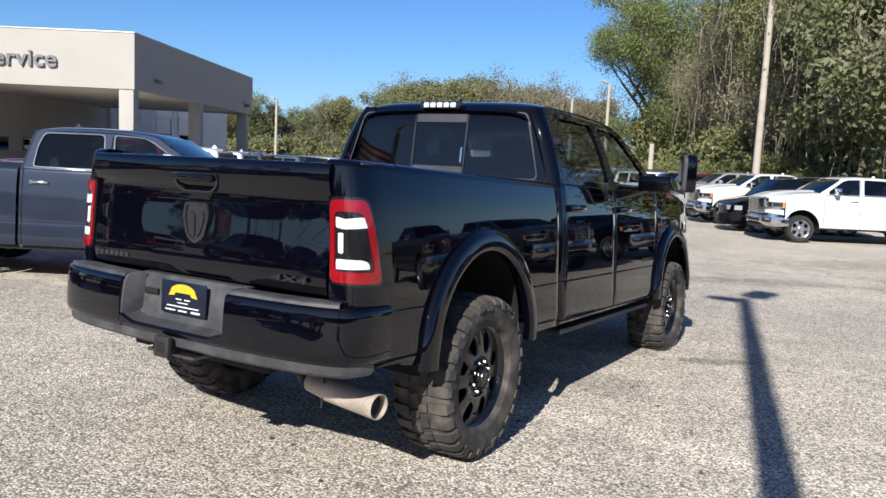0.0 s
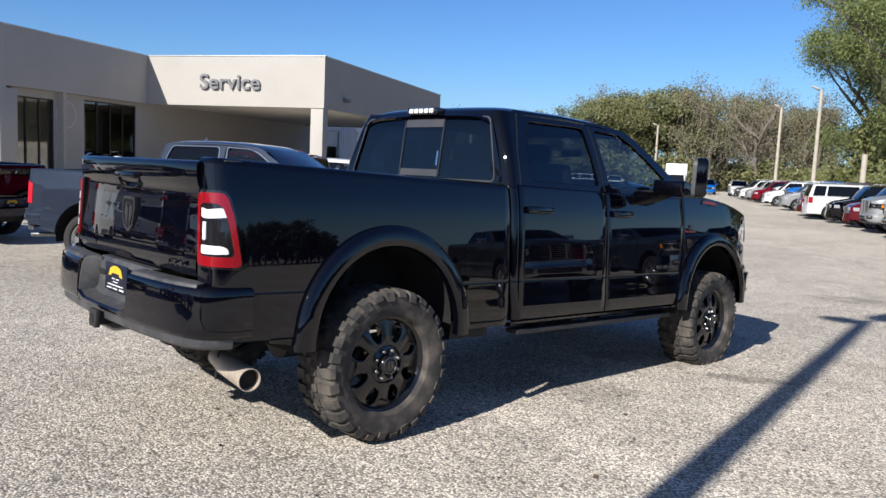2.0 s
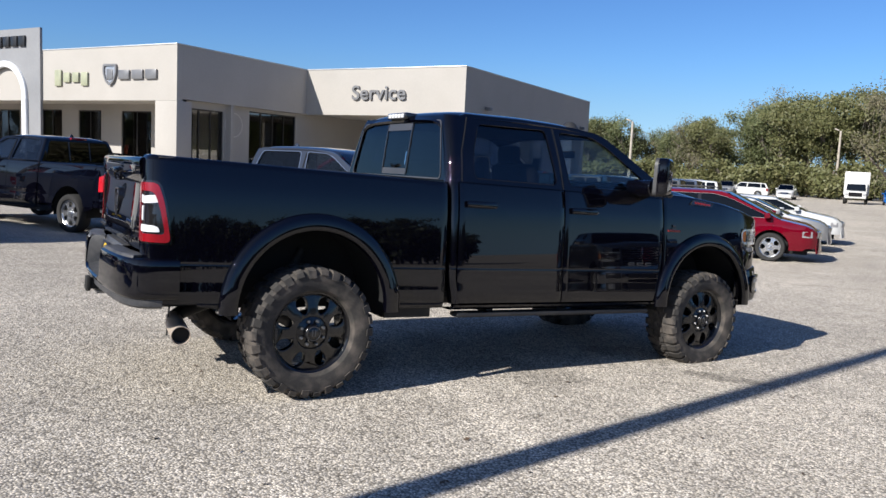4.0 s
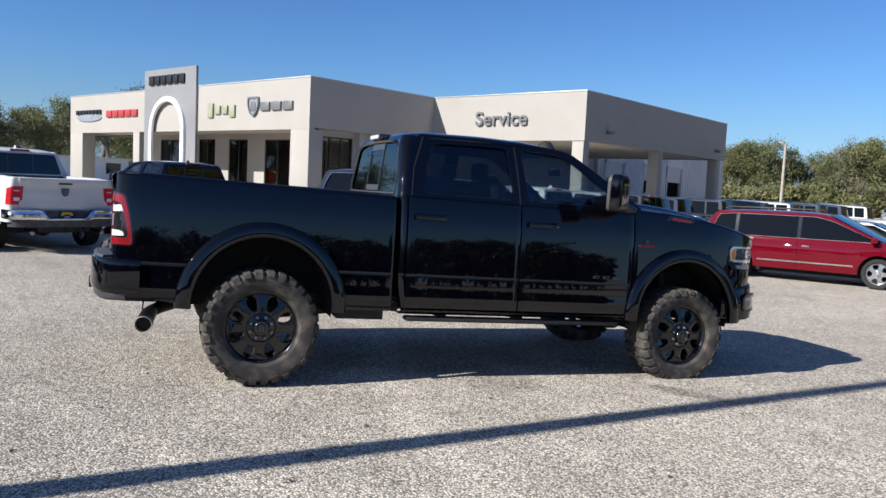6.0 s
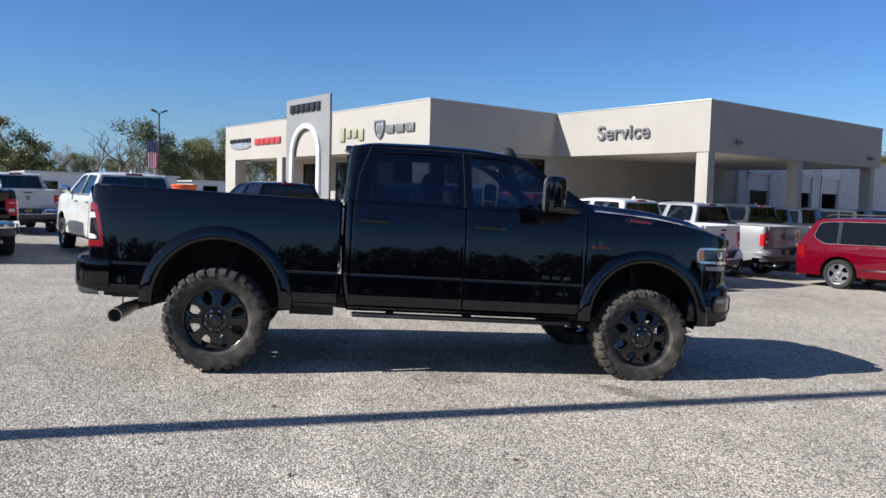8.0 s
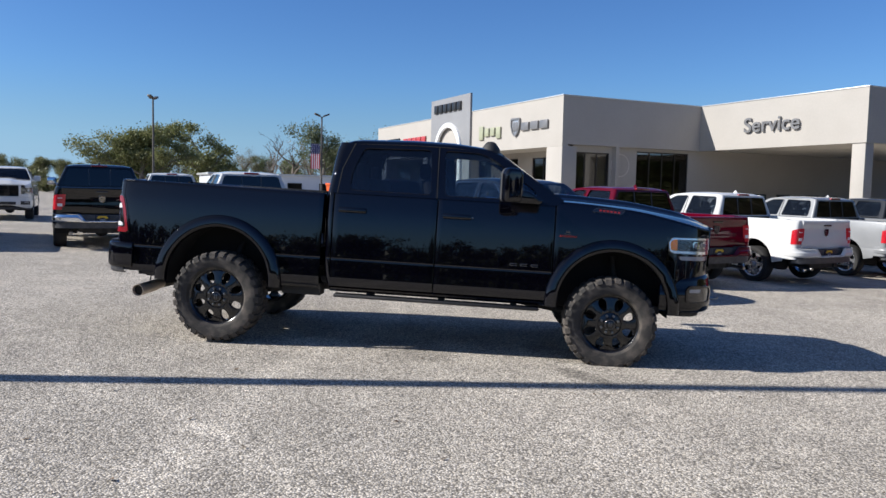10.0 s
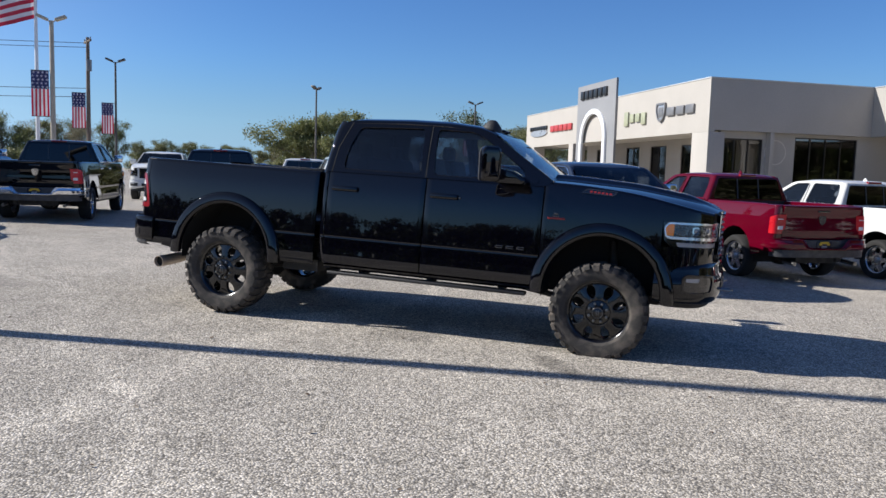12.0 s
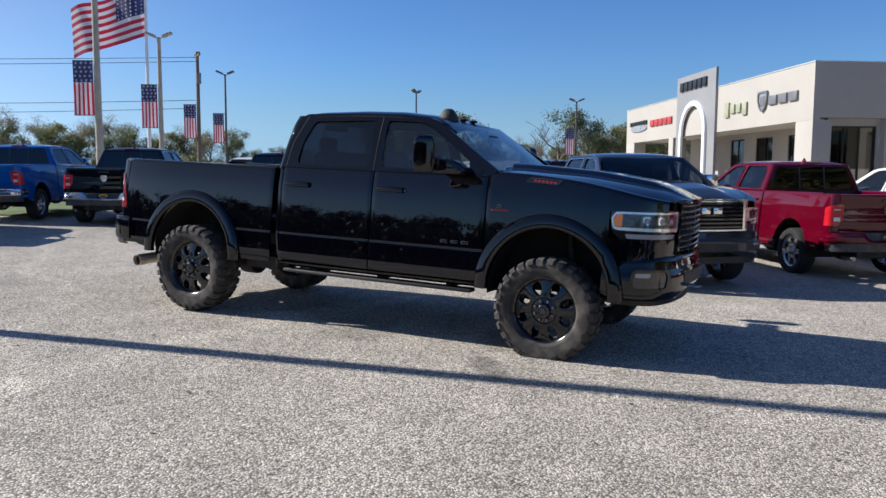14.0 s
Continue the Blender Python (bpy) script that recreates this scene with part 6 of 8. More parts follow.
        part("marker", decal(nose, rounded([(dl0 + 0.012, 1.238), (dl0 + 0.044, 1.272), (dl0 + 0.085, 1.274), (dl0 + 0.085, 1.172), (dl0 + 0.026, 1.176)], 0.012), [], s, -0.002, 0.02), LAMP_AMBER, hl)
        part("lamp_bowl", decal(nose, rounded([(dl0 + 0.09, 1.172), (dl0 + 0.09, 1.275), (dl1 - 0.045, 1.281), (dl1 - 0.052, 1.172)], 0.01), [], s, -0.016, 0.006), BADGE, hl)
        for f in (0.42, 0.62, 0.80):
            dd = dl0 + (dl1 - dl0) * f
            part("reflector", decal(nose, rounded([(dd - 0.034, 1.195), (dd - 0.034, 1.258), (dd + 0.034, 1.258), (dd + 0.034, 1.195)], 0.02), [rounded([(dd - 0.022, 1.205), (dd - 0.022, 1.248), (dd + 0.022, 1.248), (dd + 0.022, 1.205)], 0.016)], s, -0.004, 0.012), CHROME, hl)
            bm = bmesh.new()
            q, n = nose(dd)
            bmesh.ops.create_uvsphere(bm, u_segments=12, v_segments=8, radius=0.021)
            part("bulb_lens", bm, LAMP_WHITE, hl, at=Matrix.Translation((q.x - n.x * 0.012, s * (q.y * body_width(1.226) - n.y * 0.012), 1.226)))
        part("running_lamp", decal(nose, rounded([(dl0 + 0.11, 1.118), (dl1 - 0.06, 1.120), (dl1 - 0.075, 1.085), (dl0 + 0.13, 1.082)], 0.014), [], s, -0.004, 0.02), LAMP_WHITE, hl)
        part("lamp_cover", decal(nose, frame_i, [], s, 0.006, 0.003), LENS, hl)
    # front bumper
    FRONT = [(4.235, 0.985), (4.36, 1.0), (4.53, 0.98), (4.65, 0.92), (4.74, 0.80), (4.80, 0.62), (4.84, 0.40), (4.86, 0.2), (4.865, 0.0)]
    fb, fb_len, fb_x, fb_y = along(FRONT, -1)

    def front_face(d):
        q = d / fb_len
        lo = 0.592 + 0.07 * max(0.0, min(1.0, (q - 0.5) / 0.25))
        hi = 0.895 + 0.05 * min(1, q / 0.4)
        h = hi - lo
        return [(lo, -0.05), (lo + 0.008, -0.024), (lo + 0.03, -0.006), (lo + 0.07, 0.0), (lo + 0.5 * h, 0.0), (lo + 0.60 * h, -0.002), (lo + 0.66 * h, -0.012), (lo + 0.72 * h, -0.020), (hi - 0.035, -0.026), (hi - 0.012, -0.032), (hi, -0.045), (hi + 0.010, -0.07), (hi + 0.012, -0.10)]
    both("front_bumper", lambda s: band(fb, np.linspace(0.0, fb_len, 44), front_face, s, False), body, t, None)
    both("air_dam", lambda s: band(fb, np.linspace(0.10, fb_len, 20), lambda d: [(0.545, -0.10), (0.60, -0.08), (0.66, -0.07)], s, False), UNDER, t, None)
    f0, f1 = fb_x(4.47), fb_x(4.735)
    for s in (-1, 1):
        o = rounded([(f0, 0.70), (f0, 0.815), (f0 + 0.04, 0.85), (f1 - 0.03, 0.85), (f1, 0.80), (f1 - 0.02, 0.69), (f0 + 0.05, 0.675)], 0.03, 4)
        i = [(f0 + 0.14 + (u - f0 - 0.14) * 0.86, 0.765 + (v - 0.765) * 0.80) for u, v in o]
        fg = part("fog_lamp", decal(fb, o, [i], s, 0.012, 0.03, False), body, t, "gloss black fog lamp surround")
        part("fog_backing", decal(fb, i, [], s, 0.002, 0.012, False), LAMP_SMOKE, fg)
        part("fog_lens", decal(fb, rounded([(f0 + 0.035, 0.785), (f0 + 0.035, 0.815), (f0 + 0.155, 0.82), (f0 + 0.145, 0.785)], 0.008), [], s, 0.008, 0.012, False), LAMP_WHITE, fg)
        part("bumper_intake", decal(fb, rounded([(fb_y(0.52), 0.71), (fb_y(0.55), 0.81), (fb_len, 0.81), (fb_len, 0.71)], 0.01), [], s, 0.004, 0.01, False), PLASTIC, t)
        part("tow_hook", edge([(4.80, s * 0.42, 0.69), (4.90, s * 0.42, 0.685), (4.93, s * 0.40, 0.69), (4.90, s * 0.36, 0.69), (4.80, s * 0.36, 0.69)], 0.011), SATIN, t)
    # cab above the belt
    tall = lambda z: 1.53 + (z - 1.53) * 1.06 if z > 1.53 else z
    top_z, y_low, y_top = 1.995, 0.940, 0.735

    def yz(z):
        f = (z - 1.52) / (top_z - 1.52)
        return y_low + (y_top - y_low) * f + 0.016 * math.sin(math.pi * min(max(f, 0.0), 1.0))
    outline = rounded([(1.075, 1.518), (1.10, 1.70), (1.14, 1.93), (1.175, 1.985), (1.22, top_z + 0.012), (1.8, top_z + 0.025), (2.3, top_z + 0.018), (2.55, top_z - 0.005), (2.66, 1.955), (3.05, 1.72), (3.30, 1.565), (3.22, 1.518)], 0.02, 2)
    rw = rounded([(1.235, 1.552), (1.252, 1.74), (1.335, 1.945), (1.995, 1.962), (2.035, 1.552)], 0.05, 5)
    fw = rounded([(2.160, 1.552), (2.125, 1.962), (2.48, 1.955), (2.62, 1.895), (3.02, 1.640), (3.06, 1.552)], 0.045, 5)

    def on_cab(s, outline2, holes, lift, depth):
        bm = cut_flat(outline2, holes, 0, 0.035, depth)
        for v in bm.verts:
            v.co = (v.co.x, s * (yz(v.co.y) + lift + v.co.z), tall(v.co.y))
        bmesh.ops.recalc_face_normals(bm, faces=bm.faces[:])
        return bm
    for s in (-1, 1):
        fr = part("cab_side", on_cab(s, outline, [rw, fw], 0.0, 0.03), body, t, angle=50)
        for name, w, g_mat in (("rear_window", rw, REAR_TINT), ("front_window", fw, FRONT_TINT)):
            cx = sum(p[0] for p in w) / len(w)
            grow = [(cx + (x - cx) * 1.015, 1.755 + (z - 1.755) * 1.03) for x, z in w]
            g = part(name, on_cab(s, grow, [], -0.016, 0.005), g_mat, fr)
            g.visible_shadow = False
            loop = [(x, s * (yz(z) - 0.002), tall(z)) for x, z in w + w[:2]]
            part("window_edge", edge(loop, 0.004, 6), body, fr)
        part("door_seam", on_cab(s, [(2.083, 1.522), (2.091, 1.522), (2.073, 1.985), (2.065, 1.985)], [], 0.0015, 0.004), LINER, fr)
        part("door_seam", on_cab(s, [(1.118, 1.522), (1.126, 1.522), (1.150, 1.74), (1.245, 1.985), (1.235, 1.985), (1.142, 1.74)], [], 0.0015, 0.004), LINER, fr)
        for x0, x1 in ((2.076, 2.058), (2.098, 2.080)):
            part("door_edge", edge([(x0 + (x1 - x0) * f, s * (yz(1.524 + 0.455 * f) - 0.0015), tall(1.524 + 0.455 * f)) for f in np.linspace(0, 1, 9)], 0.0038, 6), body, fr)
        part("sail_trim", on_cab(s, rounded([(3.035, 1.535), (3.02, 1.66), (3.075, 1.635), (3.16, 1.575), (3.15, 1.535)], 0.015), [], 0.006, 0.02), body, fr)
    bm = bmesh.new()
    rows = []
    for x in np.concatenate((np.linspace(1.05, 1.2, 9), np.linspace(1.24, 2.68, 31))):
        zr = sum(lerp(x + o, [(1.04, 1.94), (1.07, 1.985), (1.12, 2.012), (1.18, 2.03), (1.3, 2.046), (1.8, 2.062), (2.2, 2.058), (2.5, 2.03), (2.62, 1.998), (2.68, 1.97)]) for o in (-0.03, 0, 0.03)) / 3
        half = sum(lerp(x + o, [(1.05, 0.68), (1.12, 0.72), (1.25, 0.745), (2.45, 0.745), (2.68, 0.705)]) for o in (-0.03, 0, 0.03)) / 3
        rows.append([(x, u * half, tall(zr - 0.014 * u * u - 0.050 * abs(u) ** 9)) for u in np.concatenate((np.linspace(-1, -0.8, 9), np.linspace(-0.75, 0.75, 15), np.linspace(0.8, 1, 9)))])
    sheet(bm, rows)
    thicken(bm, 0.02)
    roof = part("roof", bm, body, t)
    back_x = lambda z: 1.02 + (z - 1.52) * 0.10 + (0.30 * max(0, z - 1.9) ** 1.2)
    for s in (-1, 1):
        bm = bmesh.new()
        rows = []
        for z in np.linspace(1.50, 1.99, 18):
            xb, yo = back_x(z), yz(z)
            xe = lerp(z, [(1.5, 1.076), (1.70, 1.101), (1.93, 1.141), (1.985, 1.176)]) + 0.004
            rows.append([(xe - (xe - xb) * math.cos(a), s * (yo - 0.075 * (1 - math.sin(a))), tall(z)) for a in np.linspace(0, math.pi / 2, 12)])
        sheet(bm, rows)
        thicken(bm, 0.012)
        part("cab_pillar", bm, body, t)
    wall_o = [(-0.875, 1.50), (0.875, 1.50), (0.79, 1.70), (0.665, 1.985), (-0.665, 1.985), (-0.79, 1.70)]
    wall_h = rounded([(-0.79, 1.535), (0.79, 1.535), (0.665, 1.945), (-0.665, 1.945)], 0.05, 5)

    def on_back(outline2, holes, lift, depth):
        bm = cut_flat(outline2, holes, 0, 0.06, depth)
        for v in bm.verts:
            v.co = (back_x(v.co.y) - lift - v.co.z, v.co.x, tall(v.co.y))
        bmesh.ops.recalc_face_normals(bm, faces=bm.faces[:])
        return bm
    rear = part("cab_back", on_back(wall_o, [wall_h], 0.0, 0.03), body, t, angle=50)
    part("cab_back_lower", boxes((1.035, 1.06, -0.90, 0.90, 0.65, 1.52)), body, t)
    part("rear_glass", on_back(wall_h, [], -0.012, 0.005), TINT, rear)
    for y in (-0.215, 0.215):
        part("slider_rail", on_back([(y - 0.006, 1.55), (y + 0.006, 1.55), (y + 0.006, 1.935), (y - 0.006, 1.935)], [], -0.005, 0.008), BADGE, rear)
    for z0, z1 in ((1.545, 1.592), (1.885, 1.94)):
        part("slider_frame", on_back([(-0.205, z0), (0.205, z0), (0.205, z1), (-0.205, z1)], [], -0.006, 0.008), SLIDER, rear, "grey slider frame of the rear window")
    part("slider_latch", on_back([(-0.20, 1.62), (-0.185, 1.62), (-0.185, 1.72), (-0.20, 1.72)], [], 0.0, 0.006), CHROME, rear)
    part("window_gasket", on_back([(y * 1.012, z + (0.008 if z > 1.75 else -0.010)) for y, z in wall_h], [wall_h], 0.004, 0.01), SATIN_GASKET, rear)
    lampb = part("brake_light", boxes((1.025, 1.14, -0.165, 0.165, 1.995, 2.048), bevel=0.012), LAMP_SMOKE, roof, "high brake lamp with clear cargo lamps")
    for i in range(5):
        part("cargo_lamp", boxes((1.014, 1.03, -0.135 + 0.055 * i, -0.092 + 0.055 * i, 2.003, 2.038), bevel=0.007), BAR_WHITE, lampb)
    bm = bmesh.new()
    lathe(bm, [(0.0, 0.088), (0.03, 0.085), (0.052, 0.070), (0.072, 0.042), (0.094, 0.012), (0.10, -0.03)], 24)
    part("antenna_dome", bm, PLASTIC, roof, "black roof antenna dome", at=Matrix.Translation((2.56, -0.38, tall(2.0) + 0.012)) @ Matrix.Rotation(radians(90), 4, "X"))
    for y in (-0.12, 0.12):
        bm = bmesh.new()
        bmesh.ops.create_uvsphere(bm, u_segments=14, v_segments=8, radius=1.0)
        part("marker_lamp", bm, LAMP_SMOKE, roof, "smoked roof marker lamp", at=Matrix.Translation((2.60, y, tall(2.012))) @ Matrix.Diagonal((0.05, 0.03, 0.016, 1)))
    # windscreen
    bm = bmesh.new()
    rows = []
    for f in np.linspace(0, 1, 12):
        half = 0.70 + 0.15 * f
        rows.append([(2.66 + 0.61 * f + 0.05 * (1 - u * u) * f ** 0.3, u * half, tall(1.978 - 0.418 * f + 0.02 * (1 - u * u) * math.sin(math.pi * f))) for u in np.linspace(-1, 1, 21)])
    sheet(bm, rows)
    thicken(bm, 0.005)
    ws = part("windscreen", bm, CLEAR, t)
    ws.visible_shadow = False
    for y0, y1 in ((-0.60, -0.02), (-0.02, 0.56)):
        part("wiper", edge([(3.25, y0, 1.588), (3.235, (y0 + y1) / 2, 1.60), (3.20, y1, 1.612)], 0.010), PLASTIC, t)
    # cabin
    part("cabin_floor", boxes((1.05, 3.2, -0.88, 0.88, 0.75, 0.80), (3.05, 3.2, -0.86, 0.86, 0.8, 1.5)), LEATHER, t)
    part("dashboard", boxes((2.80, 3.15, -0.86, 0.86, 1.28, 1.53), bevel=0.06), LEATHER, t)
    part("headliner", boxes((1.14, 2.55, -0.66, 0.66, 1.98, 2.0)), LEATHER, t)
    seat("front_seat", t, 2.38, 0.40, 1.0, 0.27, None)
    seat("front_seat", t, 2.38, -0.40, 1.0, 0.27, None)
    seat("rear_seat", t, 1.74, 0.0, 0.97, 0.72, None)
    bm = bmesh.new()
    tube(bm, [(2.68 + 0.06 * math.sin(a), 0.40 + 0.18 * math.cos(a), 1.42 + 0.17 * math.sin(a)) for a in np.linspace(0, 2 * math.pi, 21)], 0.015, 8, caps=False)
    part("steering_wheel", bm, LEATHER, t)
    part("inner_mirror", boxes((2.86, 2.88, -0.11, 0.11, 1.83, 1.90), bevel=0.01), LEATHER, t)
    # towing mirrors, flipped upright and folded towards the doors
    for s in (-1, 1):
        flip = Matrix.Diagonal((1, -s, 1, 1))
        head = rounded([(-1.37, 1.53), (-1.18, 1.53), (-1.165, 1.60), (-1.17, 1.79), (-1.20, 1.835), (-1.34, 1.835), (-1.375, 1.79)], 0.035, 5)
        bm = flat(head, [], lambda u, v: (2.745, u, v), (0.095, 0, 0))
        es = [e for e in bm.edges if len(e.link_faces) == 2 and e.calc_face_angle(0) > 0.9 and (e.verts[0].co.x + e.verts[1].co.x) / 2 > 2.80]
        bmesh.ops.bevel(bm, geom=es, offset=0.035, segments=4, affect="EDGES", profile=0.5)
        fold = flip @ Matrix.Translation((2.79, -1.325, 0)) @ Matrix.Rotation(radians(-62), 4, "Z") @ Matrix.Diagonal((0.9, 0.88, 1, 1)) @ Matrix.Translation((-2.78, 1.27, 0))
        mi = part("mirror", bm, body, t, "upright towing mirror in black", at=fold)
        inner = [(-1.27 + (u + 1.27) * 0.86, 1.683 + (v - 1.683) * 0.90) for u, v in head]
        part("mirror_rim", flat(head, [inner], lambda u, v: (2.715, u, v), (0.032, 0, 0)), GREY_RIM, mi, "dark textured mirror rim", at=fold)
        part("mirror_glass", flat(inner, [], lambda u, v: (2.735 - 0.05 * (v - 1.68), u, v), (0.004, 0, 0)), MIRROR, mi, at=fold)
        part("mirror_bar", boxes((2.722, 2.736, -1.36, -1.18, 1.612, 1.622)), GREY_RIM, mi, at=fold)
        arm = rounded([(2.80, 1.525), (3.06, 1.525), (3.08, 1.56), (2.95, 1.635), (2.79, 1.66), (2.765, 1.60)], 0.03, 4)
        bm = flat(arm, [], lambda u, v: (u, -1.19, v), (0, 0.27, 0))
        es = [e for e in bm.edges if len(e.link_faces) == 2 and e.calc_face_angle(0) > 0.9]
        bmesh.ops.bevel(bm, geom=es, offset=0.015, segments=3, affect="EDGES", profile=0.5)
        part("mirror_arm", bm, body, mi, at=flip)
    # arches: liners and flares
    for cx in (0.0, wb):
        for s in (-1, 1):
            bm = bmesh.new()
            rows = [[(cx + (ar + 0.015) * math.cos(a), s * y, ac + (ar + 0.015) * math.sin(a)) for y in (0.96, 0.50)] for a in np.linspace(-0.15, math.pi + 0.15, 24)]
            sheet(bm, rows)
            bm.faces.new([bm.verts.new(r[1]) for r in rows])
            part("wheel_well", bm, LINER, t)
            sec = [(0.106, -0.004), (0.108, 0.006), (0.105, 0.016), (0.098, 0.026), (0.088, 0.034), (0.076, 0.0395), (0.060, 0.0435), (0.040, 0.0465), (0.020, 0.048), (0.006, 0.0475), (-0.004, 0.041), (-0.010, 0.030), (-0.010, -0.01)]
            rows = []
            for leg, a in [(0.03, 0.0), (0.015, 0.0)] + [(0.0, a) for a in np.linspace(0.0, math.pi, 61)] + [(0.015, math.pi), (0.03, math.pi)]:
                c, sn = math.cos(a), math.sin(a)
                x0, z0 = cx + (ar + 0.06) * c, ac + (ar + 0.06) * sn
                y = side_y(min(x0, 4.28), max(z0, 0.72))
                rows.append([(cx + (ar + r) * c, s * (y + o), ac + (ar + r) * sn - leg) for r, o in sec])
            bm = bmesh.new()
            sheet(bm, rows)
            thicken(bm, 0.005)
            part("fender_flare", bm, body, t, "gloss black bolt-on fender flare")
    # chassis
    part("chassis", boxes(*[(-1.05, 4.5, s * 0.42 - 0.05, s * 0.42 + 0.05, 0.54, 0.70) for s in (-1, 1)], (1.0, 3.3, -0.40, 0.40, 0.52, 0.70), (0.5, 1.1, 0.1, 0.55, 0.48, 0.70), (-1.0, -0.7, -0.40, 0.40, 0.52, 0.68), (3.3, 4.4, -0.4, 0.4, 0.6, 1.2), (4.1, 4.3, -0.7, 0.7, 0.52, 0.6), (1.0, 3.2, -0.88, 0.88, 0.635, 0.655), (0.60, 0.98, -0.86, -0.66, 0.50, 0.62)), UNDER, t)

    def rod(name, pts, rad, n=10, material=UNDER):
        part(name, edge(pts, rad, n), material, t)
    for cx, yy, nm in ((0.0, 0.0, "rear_axle"), (wb, 0.25, "front_axle")):
        rod(nm, [(cx, -0.75, R), (cx, 0.75, R)], 0.052, 12)
        rod("differential", [(cx - 0.17, yy, R), (cx - 0.10, yy, R), (cx + 0.08, yy, R), (cx + 0.18, yy, R)], [0.06, 0.16, 0.16, 0.06], 14)
    rod("drive_shaft", [(0.1, 0.0, R + 0.02), (1.9, 0.0, 0.58)], 0.045, 12)
    for s in (-1, 1):
        rod("shock_absorber", [(-0.15, s * 0.55, R), (0.08, s * 0.50, 0.95)], 0.032)
        rod("shock_absorber", [(wb + 0.12, s * 0.55, R), (wb + 0.05, s * 0.52, 1.05)], 0.035)
        rod("control_arm", [(0.0, s * 0.50, R), (1.3, s * 0.42, 0.58)], 0.03, 8)
        rod("control_arm", [(wb, s * 0.48, R - 0.03), (2.7, s * 0.42, 0.56)], 0.03, 8)
    rod("exhaust_pipe", [(1.2, -0.50, 0.56), (0.55, -0.48, 0.60), (0.25, -0.40, 0.70), (-0.25, -0.32, 0.62), (-0.55, -0.33, 0.53), (-0.72, -0.40, 0.48), (-0.79, -0.50, 0.46)], 0.048, 14)
    bm = bmesh.new()
    tube(bm, [(-0.785, -0.50, 0.462), (-0.797, -0.58, 0.456), (-0.803, -0.62, 0.453), (-0.83, -0.94, 0.434)], [0.048, 0.052, 0.058, 0.060], 28, caps=False)
    thicken(bm, 0.004)
    part("exhaust_tip", bm, TAN_PIPE, t, "tan heat-stained exhaust tip")
    # near-black plug, the shade inside the pipe put into its colour
    rod("tip_dark_plug", [(-0.805, -0.64, 0.4518), (-0.8268, -0.902, 0.4363)], 0.0535, 24, LINER)
    rod("pipe_hanger", [(-0.84, -0.62, 0.66), (-0.845, -0.63, 0.50), (-0.85, -0.62, 0.37)], 0.006, 6)
    both("running_board", lambda s: boxes((1.14, 3.12, s * 0.93 - 0.06, s * 0.93 + 0.05, 0.512, 0.548), bevel=0.012), PLASTIC, t, None)
    for s in (-1, 1):
        for x in (1.45, 2.15, 2.85):
            part("step_bracket", boxes((x, x + 0.06, min(s * 0.45, s * 0.92), max(s * 0.45, s * 0.92), 0.53, 0.59), bevel=0.008), UNDER, t)
        y = side_y(2.9, 0.945) + 0.001
        for i in range(3):
            part("door_letter", boxes((2.815 + 0.10 * i, 2.885 + 0.10 * i, s * y - 0.004, s * y + 0.004, 0.930, 0.938), (2.815 + 0.10 * i, 2.885 + 0.10 * i, s * y - 0.004, s * y + 0.004, 0.948, 0.956), (2.815 + 0.10 * i, 2.826 + 0.10 * i, s * y - 0.004, s * y + 0.004, 0.930, 0.956), bevel=0.002), BADGE, t, "brand letter as plain bars")
        y = side_y(3.35, 1.24) + 0.001
        part("engine_badge", boxes((3.27, 3.43, s * y - 0.004, s * y + 0.004, 1.232, 1.250), bevel=0.003), BADGE_RED, t, "red engine badge")
        part("engine_emblem", boxes((3.315, 3.375, s * y - 0.006, s * y + 0.002, 1.256, 1.268), (3.325, 3.365, s * y - 0.006, s * y + 0.002, 1.274, 1.296), bevel=0.003), BADGE, t)
    for cx in (0.0, wb):
        for s in (-1, 1):
            make_wheel(t, cx, s * lat, s, R, rim, wd, RIM_BLACK, RUBBER, 30, 8)
    return t


AX, AY, AZ = Vector((0.49209, 0.86967, -0.03905)), Vector((-0.87043, 0.49226, -0.00583)), Vector((0.01415, 0.03686, 0.99922))
HERO = Matrix(((AX.x, AY.x, AZ.x, -0.7099), (AX.y, AY.y, AZ.y, 4.6191), (AX.z, AY.z, AZ.z, -0.0254), (0, 0, 0, 1)))
make_lifted_truck(HERO)

# ---- parked vehicles ----
ROW = "pickups parked in front of the showroom"
make_pickup("deep red pickup truck with its tailgate to the lane", place(-4.15, 13.85, 182), DEEP_RED, chrome=False, rim_mat=RIM_SILVER, group=ROW)
make_pickup("white pickup truck with its tailgate to the lane", place(-4.25, 16.95, 185), WHITE, chrome=False, group=ROW)
make_pickup("silver pickup truck with its tailgate to the lane", place(-4.8, 20.7, 181), SILVER, chrome=False, group=ROW)
make_pickup("dark grey pickup truck parked beside a silver one", place(-5.2, 24.0, 181), CHARCOAL, chrome=False, group=ROW)
make_pickup("dark grey metallic pickup truck with chrome grille", place(-6.4, 10.0, 5), GREY, chrome=True, grille="letters", bumper=GREY, group=ROW)
make_pickup("black pickup truck parked behind a grey one", place(-10.4, 10.6, 180), BLACK, chrome=False, group=ROW)
make_pickup("white pickup truck with chrome rear bumper", place(-10.6, 6.85, 180), WHITE, chrome=True, group=ROW)
make_pickup("black pickup truck with chrome rear bumper", place(-11.5, 3.4, 180), BLACK, chrome=True, group=ROW)
make_pickup("black pickup truck with chrome bumper beside the lawn", place(-11.5, -0.45, 180), BLACK, chrome=True, group=ROW)
